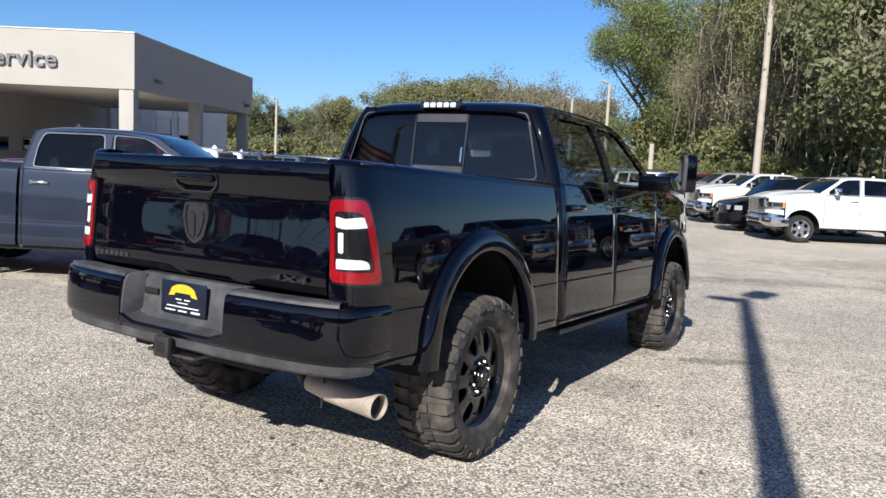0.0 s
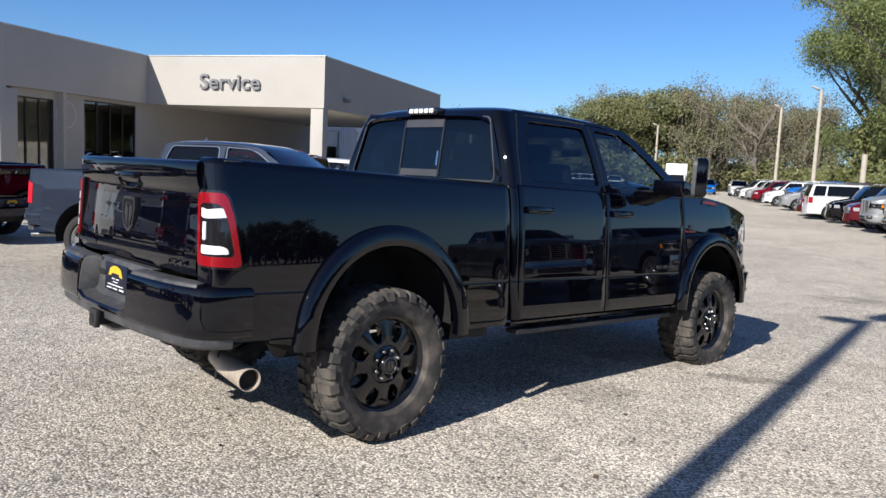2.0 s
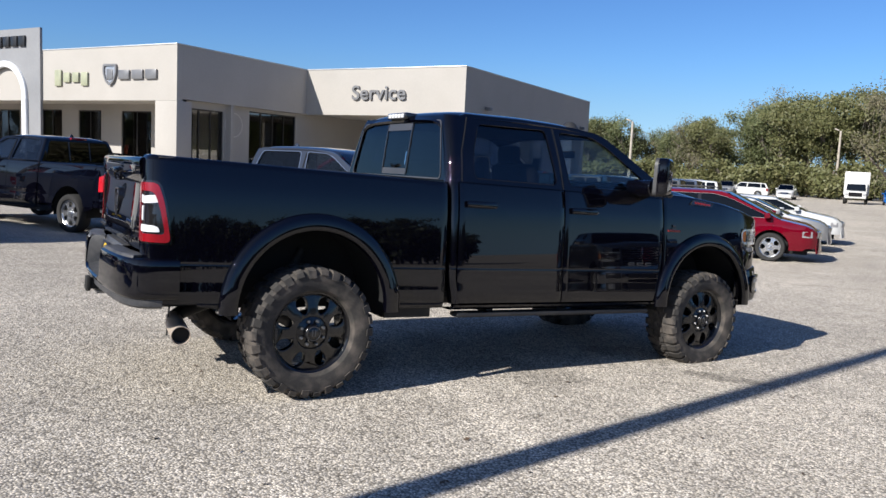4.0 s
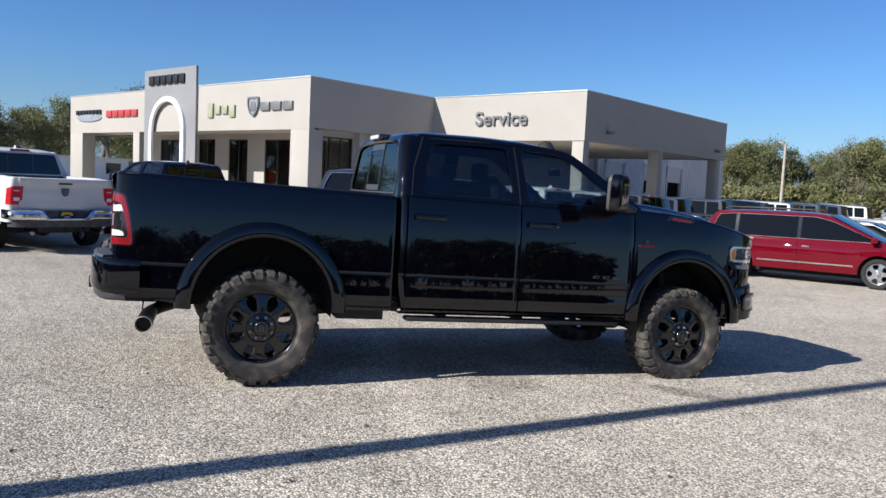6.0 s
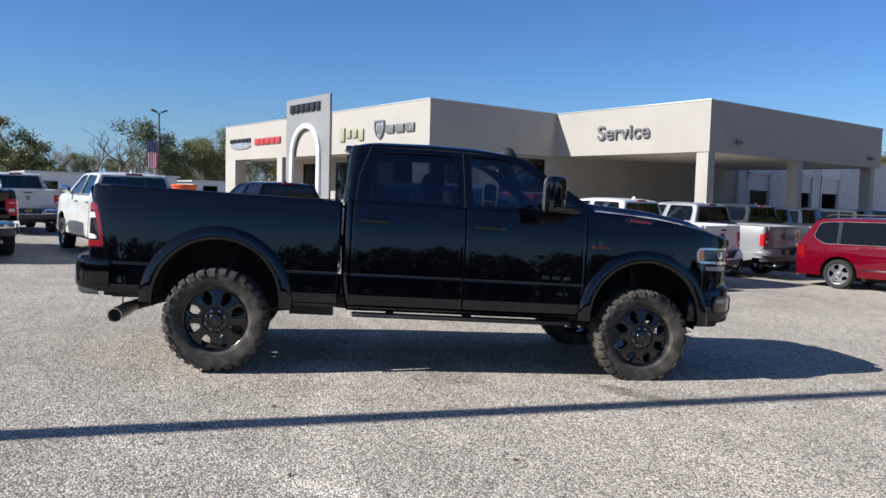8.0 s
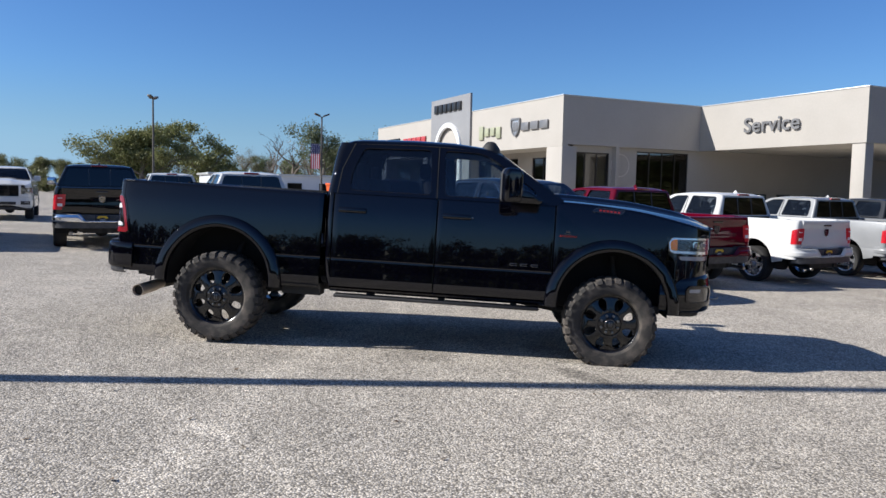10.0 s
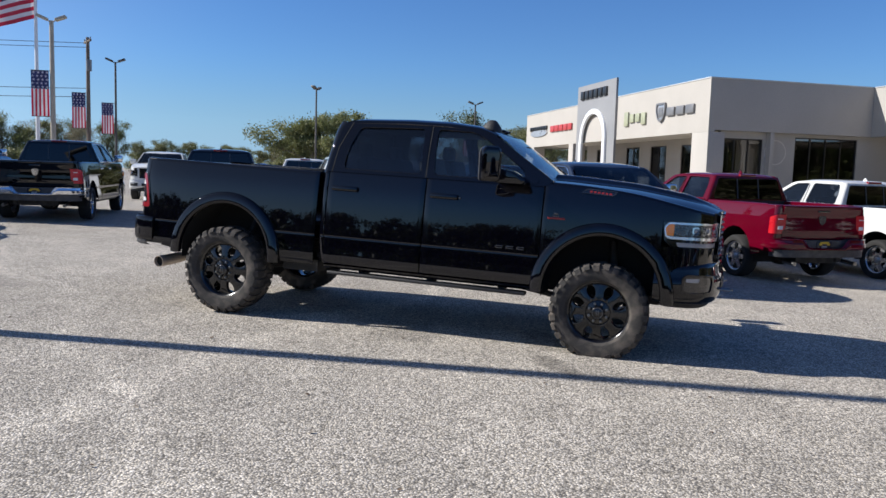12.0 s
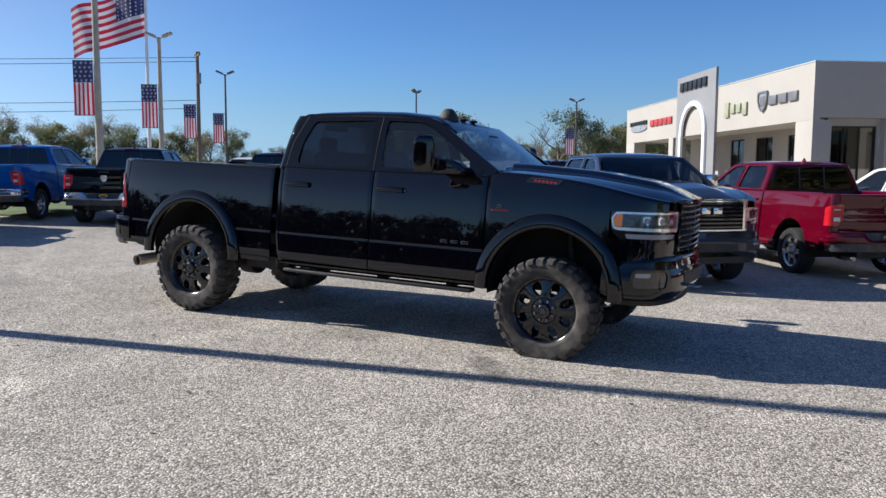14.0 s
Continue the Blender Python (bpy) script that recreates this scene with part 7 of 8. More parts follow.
make_pickup("bright blue pickup truck with chrome bumper beside the lawn", place(-11.76, -3.4, 180), BLUE, chrome=True, group=ROW)
make_pickup("white pickup truck with black grille facing the lane", place(-27.0, 0.5, 0), WHITE, chrome=False, grille="mesh", group=ROW)
make_pickup("white pickup truck parked across from the black one", place(-5.4, -3.5, 180), WHITE, chrome=True, group=ROW)
make_pickup("white pickup truck in the second row", place(-20.5, 6.0, 180), WHITE, chrome=True, group=ROW)
make_wagon("minivan", "red minivan with chrome trim and dark windows", "minivan", place(-1.93, 20.65, 3), RED, length=5.08, height=1.66, width=0.99, wb=3.09, front=1.0, hood_z=0.98, hood_len=0.85, rake=1.3, rear_rake=0.38, van=True, R=0.35, rails=True)

for x, y, c, lab in ((-1.5, 24.0, SILVER, "silver sedan parked beside the red minivan"), (-1.3, 27.3, WHITE, "white sedan parked past the red minivan")):
    make_wagon("parked_car", lab, "car", place(x, y, 3), c, length=4.75, height=1.46, width=0.92, wb=2.8, front=0.92, hood_z=0.94, hood_len=1.05, rake=0.95, rear_rake=0.55, group="cars beside the minivan", R=0.34)
BACK = "cars parked along the tree line"
line = [(22.9, "p", WHITE, "white pickup truck with chrome grille facing the lane", True), (29.4, "p", WHITE, "white pickup truck parked beside a black wagon", True),
        (33.0, "p", SILVER, "silver pickup truck with dark grille", False), (49.0, "p", CHARCOAL, "charcoal pickup truck with bright wheels", True), (56.5, "p", BLUE, "blue pickup truck far down the row", True), (63.0, "p", WHITE, "white pickup truck far down the row", True)]
for y, _, c, lab, ch in line:
    make_pickup(lab, place(13.1, y, 180), c, chrome=ch, group=BACK)
# out-of-view trucks mirrored in the paintwork, painted dark to dim that reflection
for x, y, c, lab in ((15.9, 16.6, BLACK, "black pickup truck at the near end of the row"), (15.4, 13.2, GREY, "grey pickup truck at the near end of the row"), (15.4, 9.6, CHARCOAL, "charcoal pickup truck across from the black one")):
    make_pickup(lab, place(x, y, 180), c, chrome=True, group=BACK)
for y, c, lab, h, x in ((25.8, BLACK, "black sport utility wagon with dark grille", 180, 12.2), (36.2, MAROON, "maroon sport utility wagon", 180, 12.2), (39.2, BLACK, "black compact wagon in the row", 180, 12.0), (42.3, WHITE, "boxy white wagon parked nose to the trees", 0, 8.8),
                        (45.4, MAROON, "dark red wagon in the row", 180, 11.6), (52.6, SILVER, "silver wagon in the row", 180, 11.5), (59.8, WHITE, "white wagon far down the row", 180, 11.2), (66.5, RED, "red wagon far down the row", 180, 11.0), (70.0, SILVER, "silver wagon at the end of the row", 180, 10.8), (74.0, WHITE, "white wagon at the end of the row", 180, 10.6), (78.0, CHARCOAL, "dark wagon at the end of the row", 180, 10.4)):
    make_wagon("parked_car", lab, "car", place(x, y, h), c, length=4.75, height=1.78, width=0.94, wb=2.8, front=0.9, hood_z=1.08, hood_len=0.98, rake=0.62, rear_rake=0.2, group=BACK, chrome=c is not BLACK, rails=True)
FAR = "cars parked at the far end of the lot"
for i, (x, y, c) in enumerate(((-9.0, 97, WHITE), (-5.8, 96, WHITE), (-12.5, 98, SILVER), (-16.0, 96, WHITE), (-19.5, 97, WHITE), (4.6, 93, BLUE), (7.6, 88, WHITE), (-23.0, 97, CHARCOAL))):
    make_wagon("parked_car", "white or pale car far off across the lot" if c in (WHITE, SILVER) else "dark car far off across the lot", "car", place(x, y, -90 if i != 0 else 180), c, length=4.7, height=1.68, width=0.93, wb=2.75, front=0.9, hood_z=1.02, hood_len=1.0, rake=0.65, rear_rake=0.3, group=FAR)
SIDE = "wagons parked before the service canopy"
for x, y, c, lab in ((-8.2, 27.0, CHARCOAL, "dark grey wagon with a black roof"), (-8.6, 30.0, GREY, "grey wagon before the canopy"), (-8.0, 33.0, CHARCOAL, "charcoal wagon before the canopy"), (-7.6, 36.2, BLACK, "black wagon before the canopy"), (-7.2, 39.4, WHITE, "white wagon before the canopy"), (-6.8, 42.6, CHARCOAL, "dark wagon near the metal workshop"), (-6.6, 46.0, GREY, "grey wagon near the metal workshop"), (-6.2, 50.0, WHITE, "white wagon near the metal workshop")):
    make_wagon("parked_car", lab, "car", place(x, y, 180), c, length=4.6, height=1.80, width=0.93, wb=2.75, front=0.85, hood_z=1.06, hood_len=0.9, rake=0.5, rear_rake=0.15, group=SIDE, rails=False, chrome=False)


def make_box_truck():
    t = thing("box_truck", "white box truck with a tall cargo body", "truck", place(1.2, 93.0, -90))
    part("cargo_box", boxes((-1.2, 3.2, -1.15, 1.15, 0.9, 3.3), bevel=0.04), WHITE, t)
    part("cab", boxes((3.25, 4.2, -1.0, 1.0, 0.6, 2.2), (4.2, 5.1, -0.98, 0.98, 0.6, 1.35), bevel=0.08), WHITE, t)
    part("windscreen", flat([(-0.88, 1.42), (0.88, 1.42), (0.80, 2.05), (-0.80, 2.05)], [], lambda y, z: (4.33 - (z - 1.42) * 0.15, y, z), (-0.02, 0, 0)), DARK_TINT, t)
    part("grille", boxes((5.1, 5.13, -0.6, 0.6, 0.8, 1.2)), LAMP_SMOKE, t)
    for s in (-1, 1):
        part("headlamp", boxes((5.09, 5.13, s * 0.8 - 0.13, s * 0.8 + 0.13, 0.9, 1.1), bevel=0.01), LAMP_WHITE, t)
    for cx in (0.0, 4.2):
        for s in (-1, 1):
            make_wheel(t, cx, s * 0.95, s, 0.42, 0.26, 0.26, RIM_SILVER, RUBBER_DARK, 24, 6)


make_box_truck()


# ---- the showroom ----
GZ = -0.38
XR, YR, XC, YS, YE, XL = -25.16, 25.22, -15.05, 34.41, 53.04, -51.8
TOP, SOFF = 6.51, 4.06
shop = thing("dealership_building", "cream stucco car showroom with a service canopy", "building")


def wall_with_openings(name, axis, at_v, a0, a1, z0, z1, thick, openings, material, parent):
    """A wall along x or y at a fixed place with rectangular openings; thick is signed, away from the outer face."""
    outline = [(a0, z0), (a1, z0), (a1, z1), (a0, z1)]
    holes = [[(p, q), (r, q), (r, s), (p, s)] for p, r, q, s in openings]
    if axis == "x":
        bm = flat(outline, holes, lambda u, v: (u, at_v, v), (0, thick, 0))
    else:
        bm = flat(outline, holes, lambda u, v: (at_v, u, v), (thick, 0, 0))
    return part(name, bm, material, parent)


def glazing(axis, at_v, p, r, q, s, inward, panes, parent):
    """A framed shop window set back in its opening, with mullions and dark panes."""
    w = new("window")
    w.parent = parent
    f = 0.06

    def bar(u0, u1, v0, v1, d0, d1, name, material):
        if axis == "x":
            bm = boxes((u0, u1, at_v + min(inward * d0, inward * d1), at_v + max(inward * d0, inward * d1), v0, v1))
        else:
            bm = boxes((at_v + min(inward * d0, inward * d1), at_v + max(inward * d0, inward * d1), u0, u1, v0, v1))
        part(name, bm, material, w)
    bar(p, r, s - f, s, 0.06, 0.16, "window_frame", DARK_FRAME)
    bar(p, r, q, q + f, 0.06, 0.16, "window_frame", DARK_FRAME)
    for i in range(panes + 1):
        u = p + (r - p - f) * i / panes
        bar(u, u + f, q + f, s - f, 0.06, 0.16, "mullion", DARK_FRAME)
    for i in range(panes):
        u0, u1 = p + (r - p - f) * i / panes + f, p + (r - p - f) * (i + 1) / panes
        bar(u0, u1, q + f, s - f, 0.10, 0.112, "pane", SHOP_GLASS)


SHOP_GLASS = glass("shop_glass", (0.42, 0.42, 0.42))
# upper fascia bands
part("fascia", boxes((XL, XR, YR, YR + 0.35, SOFF - 0.1, TOP)), STUCCO, shop)
part("fascia", boxes((XR - 0.35, XR, YR + 0.353, YS - 0.003, SOFF, TOP - 0.003)), STUCCO, shop)
part("fascia", boxes((XR - 0.35, XC, YS, YS + 0.35, SOFF, TOP)), STUCCO, shop)
part("fascia", boxes((XC - 0.35, XC, YS + 0.353, YE, SOFF, TOP - 0.003)), STUCCO, shop)
part("fascia", boxes((XL, XL + 0.35, YR + 0.353, 44.0, SOFF - 0.1, TOP - 0.003)), STUCCO, shop)
part("fascia", boxes((XR - 0.35, XC - 0.353, YE - 0.35, YE - 0.003, SOFF, TOP - 0.003)), STUCCO, shop)
for b in ((XL - 0.03, XR + 0.03, YR - 0.03, YR + 0.38, TOP, TOP + 0.05), (XR - 0.38, XR + 0.03, YR + 0.383, YS - 0.033, TOP, TOP + 0.05), (XR - 0.38, XC + 0.03, YS - 0.03, YS + 0.38, TOP, TOP + 0.05), (XC - 0.38, XC + 0.03, YS + 0.383, YE + 0.03, TOP, TOP + 0.05)):
    part("coping", boxes(b, bevel=0.01), COPING, shop)
# soffits and roof
part("soffit", boxes((XL + 0.36, XR - 0.36, YR + 0.36, 28.4, SOFF + 0.0, SOFF + 0.1)), SOFFIT, shop)
part("soffit", boxes((XR - 0.34, XC - 0.36, YS + 0.36, YE - 0.36, SOFF + 0.06, SOFF + 0.16)), SOFFIT, shop)
part("soffit", boxes((XR - 0.9, XR - 0.36, YR + 0.37, YS - 0.01, SOFF + 0.02, SOFF + 0.10)), SOFFIT, shop)
part("roof", boxes((XL + 0.36, XR - 0.36, YR + 0.36, 60.0, TOP - 0.6, TOP - 0.45), (XR - 0.34, XC - 0.36, YS + 0.36, YE - 0.36, TOP - 0.6, TOP - 0.45)), GREY_PANEL, shop)
# front porch: columns, recessed shop front
for x0, x1 in ((XL, XL + 1.9), (-42.7, -41.9), (XR - 1.45, XR)):
    part("column", boxes((x0, x1, YR + 0.002, YR + 0.9, GZ, SOFF - 0.103), bevel=0.01), STUCCO, shop)
front_open = [(-45.0, -42.4, GZ + 0.1, 3.72), (-40.2, -38.3, GZ + 0.1, 3.74), (-36.8, -34.8, GZ + 0.1, 3.72), (-33.1, -30.7, GZ + 0.1, 3.70), (-29.3, -27.6, GZ + 0.1, 3.70)]
part_wall = wall_with_openings("wall", "x", 28.4, -46.5, XR - 0.6, GZ, SOFF + 0.1, 0.25, front_open, STUCCO, shop)
for p, r, q, s in front_open:
    glazing("x", 28.4, p, r, q, s, 1, 2, part_wall)
part("wall", boxes((-46.75, -46.5, 28.4, 44.0, GZ, SOFF + 0.1)), STUCCO, shop)
# side wall towards the lane
side_open = [(26.17, 28.48, GZ + 0.15, 3.72), (30.3, 33.95, GZ + 0.15, 3.90)]
side = wall_with_openings("wall", "y", XR - 0.36, YR + 0.9, 56.0, GZ, SOFF + 0.12, -0.25, side_open, STUCCO, shop)
for p, r, q, s in side_open:
    glazing("y", XR - 0.36, p, r, q, s, -1, 3 if r - p < 3 else 4, side)
part("pier", boxes((XR - 0.37, XR - 0.004, 28.65, 28.85, GZ, SOFF - 0.002)), STUCCO, shop)
part("plinth", boxes((XR - 0.358, XR - 0.25, 25.95 + 0.2, 30.2, GZ, 0.55)), STUCCO, shop)
# round faded mark on the wall between the windows
ring = [(0.62 * math.cos(a), 0.62 * math.sin(a)) for a in np.linspace(0, 2 * math.pi, 33)[:-1]]
ring_in = [(0.57 * math.cos(a), 0.57 * math.sin(a)) for a in np.linspace(0, 2 * math.pi, 33)[:-1]]
part("wall_mark", flat(ring, [ring_in], lambda u, v: (XR - 0.358, 29.2 + u, 3.1 + v), (0.006, 0, 0)), SOFFIT, shop, "faint round outline left on the wall")
# inside: floor, back wall, shade in their colour, so glass looks into a room
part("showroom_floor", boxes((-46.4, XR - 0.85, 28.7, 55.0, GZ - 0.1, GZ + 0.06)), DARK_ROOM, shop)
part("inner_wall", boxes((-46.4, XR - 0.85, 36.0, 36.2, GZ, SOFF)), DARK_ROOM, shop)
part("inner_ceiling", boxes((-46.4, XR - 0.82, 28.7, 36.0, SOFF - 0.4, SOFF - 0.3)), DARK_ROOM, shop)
# service canopy posts and the office openings under it
for y0 in (YS + 0.05, 43.0, 51.9):
    part("post", boxes((XC - 0.72, XC - 0.06, y0, y0 + 0.55, GZ, SOFF + 0.058), bevel=0.01), STUCCO, shop)
for y in (39.0, 41.0, 43.5, 45.2, 48.5):
    w = new("window")
    w.parent = side
    part("window_frame", boxes((XR - 0.355, XR - 0.31, y, y + 1.1, 1.0, 1.75)), DARK_FRAME, w)
    part("pane", boxes((XR - 0.308, XR - 0.30, y + 0.08, y + 1.02, 1.08, 1.67)), DARK_TINT, w)
for y, z in ((36.7, 4.62), (51.3, 4.58)):
    t = thing("wall_lamp", "small grey flood lamp on the canopy fascia", "lamp")
    part("bracket", boxes((XC + 0.002, XC + 0.10, y - 0.06, y + 0.06, z - 0.05, z + 0.12), bevel=0.01), SIGN_GREY, t)
    part("lamp_head", boxes((XC + 0.08, XC + 0.36, y - 0.17, y + 0.17, z - 0.10, z + 0.08), bevel=0.03), SIGN_GREY, t)
# entrance panel with the arch
px0, px1, ptop = -41.05, -35.2, 7.68
pz = GZ
cx, rad = (-40.2 - 36.3) / 2, 1.95
arch = [(cx - rad, pz + 0.001)] + [(cx - rad * math.cos(a), 4.05 + rad * math.sin(a)) for a in np.linspace(0, math.pi, 25)] + [(cx + rad, pz + 0.001)]
panel_o = [(px0, pz), (cx - rad, pz)] + arch[1:-1] + [(cx + rad, pz), (px1, pz), (px1, ptop), (px0, ptop)]
part("entrance_panel", flat(panel_o, [], lambda u, v: (u, YR - 0.14, v), (0, 0.137, 0)), GREY_PANEL, shop, "grey composite entrance panel with an arch")
ro, ri = rad + 0.04, rad - 0.30
rim_o = [(cx - ro, pz)] + [(cx - ro * math.cos(a), 4.05 + ro * math.sin(a)) for a in np.linspace(0, math.pi, 41)] + [(cx + ro, pz)]
rim_i = [(cx + ri, pz)] + [(cx + ri * math.cos(a), 4.05 + ri * math.sin(a)) for a in np.linspace(0, math.pi, 41)] + [(cx - ri, pz)]
bm = flat(rim_o + rim_i, [], lambda u, v: (u, YR - 0.30, v), (0, 0.155, 0))
es = [e for e in bm.edges if len(e.link_faces) == 2 and e.calc_face_angle(0) > 1.2 and min(v.co.z for v in e.verts) > pz + 0.01 and max(v.co.y for v in e.verts) < YR - 0.25]
bmesh.ops.bevel(bm, geom=es, offset=0.07, segments=3, affect="EDGES", profile=0.5)
part("arch_tube", bm, SIGN_WHITE, shop, "white arch band round the entrance")

# signs
SIGNS = "signs on the showroom front"


def letter_bars(x0, x1, y, z0, z1, n, gap=0.25):
    w = (x1 - x0) / n
    return [(x0 + w * i, x0 + w * (i + 1 - gap), y - 0.12, y - 0.003, z0, z1) for i in range(n)]


t = thing("wall_sign", "grey raised letters reading Service", "sign", group=SIGNS)
part("letters", text_mesh("Service", 1.06, 0.06, Matrix.Translation((-21.98, YS - 0.065, 4.89)) @ Matrix.Rotation(radians(90), 4, "X") @ Matrix.Diagonal((1.13, 1.0, 1.0, 1.0))), SIGN_GREY, t)
t = thing("wall_sign", "black dealer name as plain bars", "sign", group=SIGNS)
for b in letter_bars(-40.35, -36.2, YR - 0.14, 6.75, 7.3, 6):
    part("letter", boxes(b, bevel=0.02), SIGN_BLACK, t)
t = thing("wall_sign", "olive brand letters as plain bars", "sign", group=SIGNS)
for k, b in enumerate(letter_bars(-34.05, -31.25, YR, 4.85, 5.5, 4)):
    part("letter", boxes(b[:4] + (b[4] - (0.18 if k in (0, 3) else 0.0), b[5] - (0.15 if k else 0.0)), bevel=0.05), SIGN_GREEN, t)
t = thing("wall_sign", "grey shield emblem and brand bars", "sign", group=SIGNS)
sh = rounded([(-0.48, 0.50), (0.48, 0.50), (0.50, 0.1), (0.30, -0.35), (0.0, -0.56), (-0.30, -0.35), (-0.50, 0.1)], 0.1, 3)
part("emblem", flat(sh, [[(u * 0.8, v * 0.8) for u, v in sh]], lambda u, v: (-29.75 + u, YR - 0.003, 5.2 + v), (0, -0.12, 0)), SIGN_GREY, t)
part("emblem_face", flat([(u * 0.79, v * 0.79) for u, v in sh], [], lambda u, v: (-29.75 + u, YR - 0.003, 5.2 + v), (0, -0.06, 0)), SIGN_SILVER, t)
part("emblem_mark", boxes((-29.95, -29.55, YR - 0.09, YR - 0.06, 4.95, 5.45), bevel=0.03), SIGN_GREY, t)
for b in letter_bars(-29.1, -26.25, YR, 4.95, 5.4, 3, 0.2):
    part("letter", boxes(b, bevel=0.03), SIGN_GREY, t)
t = thing("wall_sign", "red brand letters as plain bars", "sign", group=SIGNS)
for b in letter_bars(-46.2, -42.0, YR, 4.95, 5.4, 5, 0.14):
    part("letter", boxes(b, bevel=0.03), SIGN_RED, t)
t = thing("wall_sign", "dark brand bars over a silver winged emblem", "sign", group=SIGNS)
for b in letter_bars(-50.7, -46.9, YR, 5.2, 5.5, 8, 0.3):
    part("letter", boxes(b, bevel=0.02), SIGN_BLACK, t)
wing = [(-48.8 + 1.8 * math.cos(a), 4.98 + 0.26 * math.sin(a)) for a in np.linspace(0, 2 * math.pi, 33)[:-1]]
part("emblem", flat(wing, [], lambda u, v: (u, YR - 0.003, v), (0, -0.08, 0)), SIGN_SILVER, t)

# white metal workshop behind the canopy
work = thing("workshop_building", "white ribbed metal workshop with roller doors", "building")
bays = [(55.4, 58.4), (62.0, 65.0), (66.7, 69.7)]
wall = wall_with_openings("wall", "y", XR - 0.2, 56.0 - 2.0, 80.0, GZ, 5.5, -0.2, [(a, b, GZ + 0.02, 3.9) for a, b in bays], SIDING, work)
for y in np.arange(54.1, 80.0, 0.4):
    if not any(a - 0.2 < y < b + 0.2 for a, b in bays):
        part("rib", boxes((XR - 0.199, XR - 0.15, y, y + 0.12, GZ, 5.45)), SIDING, wall)
for a, b in bays:
    part("roller_door", boxes((XR - 0.34, XR - 0.28, a, b, 2.7, 3.95)), ROLL_DOOR, work)
    part("door_frame", boxes((XR - 0.21, XR - 0.12, a - 0.2, a - 0.003, GZ, 4.1), (XR - 0.21, XR - 0.12, b + 0.003, b + 0.2, GZ, 4.1), (XR - 0.21, XR - 0.12, a - 0.2, b + 0.2, 3.903, 4.1)), ROLL_DOOR, work)
part("wall", boxes((-40.0, XR - 0.2, 79.8, 80.0, GZ, 5.5), (-40.0, -39.8, 57.0, 79.8, GZ, 5.5), (-34.0, -33.8, 57.0, 79.8, GZ, 5.5)), SIDING, work)
part("roof", boxes((-40.2, XR - 0.1, 53.9, 80.2, 5.5, 5.62)), COPING, work)
# near-black floor, the bays' shade put into its colour
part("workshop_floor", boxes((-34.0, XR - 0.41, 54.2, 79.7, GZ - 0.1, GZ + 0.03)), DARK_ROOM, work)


# ---- poles, flags and wires ----
def make_lamp_pole(x, y, h, material=POLE_METAL, heads=2, turn=0.0, banner=False, r=0.11, label="tall lot lamp pole with two flood lamps"):
    t = thing("lamp_pole", label, "lamp post", pose(x, y, ground_z(x, y), 0, 0, turn), "lot lamp poles")
    bm = bmesh.new()
    tube(bm, [(0, 0, 0), (0, 0, h)], [r, r * 0.7], 12)
    part("pole", bm, material, t)
    part("base", boxes((-0.25, 0.25, -0.25, 0.25, -0.1, 0.5), bevel=0.04), CONCRETE, t)
    for k in range(heads):
        s = 1 if k == 0 else -1
        arm = bmesh.new()
        tube(arm, [(0, 0, h - 0.1), (s * 0.25, 0, h + 0.05)], 0.035, 8)
        a = part("arm", arm, material, t)
        bm = boxes((-0.30, 0.30, -0.20, 0.20, -0.08, 0.08), bevel=0.04)
        part("lamp_head", bm, material, a, at=Matrix.Translation((s * 0.48, 0, h + 0.16)) @ Matrix.Rotation(radians(-22 * s), 4, "Y"))
    if banner:
        make_banner(x, y, turn, h)
    return t


def make_banner(x, y, turn, h):
    b = thing("flag_banner", "vertical stars and stripes banner on a lamp pole", "flag", pose(x, y, ground_z(x, y), 0, 0, turn), "banners on the poles")
    z1, z0, w = 6.25, 3.75, 0.92
    u0 = 0.18
    n = 9
    for i in range(n):
        bm = bmesh.new()
        x0, x1 = u0 + w * i / n, u0 + w * (i + 1) / n
        sheet(bm, [[(q, 0.03 * math.sin(q * 6 + z), z) for q in (x0, x1)] for z in np.linspace(z0, z0 + (z1 - z0) * 0.60, 8)])
        part("stripe", bm, FLAG_RED if i % 2 == 0 else FLAG_WHITE, b)
    bm = bmesh.new()
    zc = z0 + (z1 - z0) * 0.602
    sheet(bm, [[(q, 0.03 * math.sin(q * 6 + z), z) for q in np.linspace(u0, u0 + w, 7)] for z in np.linspace(zc, z1, 6)])
    part("canton", bm, FLAG_BLUE, b)
    bm = bmesh.new()
    for j in range(5):
        for i in range(4):
            q, z = u0 + w * (i + 0.5 + 0.25 * (j % 2 - 0.5)) / 4, zc + (z1 - zc) * (j + 0.5) / 5
            for side_ in (-0.012, 0.012):
                c = bm.verts.new((q, 0.03 * math.sin(q * 6 + z) + side_, z))
                pts = [bm.verts.new((q + r_ * math.sin(a), 0.03 * math.sin(q * 6 + z) + side_, z + r_ * math.cos(a))) for r_, a in ((0.085 if k % 2 == 0 else 0.035, math.pi * k / 5) for k in range(10))]
                for k in range(10):
                    bm.faces.new((c, pts[k], pts[(k + 1) % 10]))
    tagged(part("star_field", bm, FLAG_WHITE, b), kind="stuff")
    part("banner_rod", boxes((0, u0 + w, -0.015, 0.015, z1 - 0.01, z1 + 0.03), (0, u0 + w, -0.015, 0.015, z0 - 0.03, z0 + 0.01)), POLE_METAL, b)


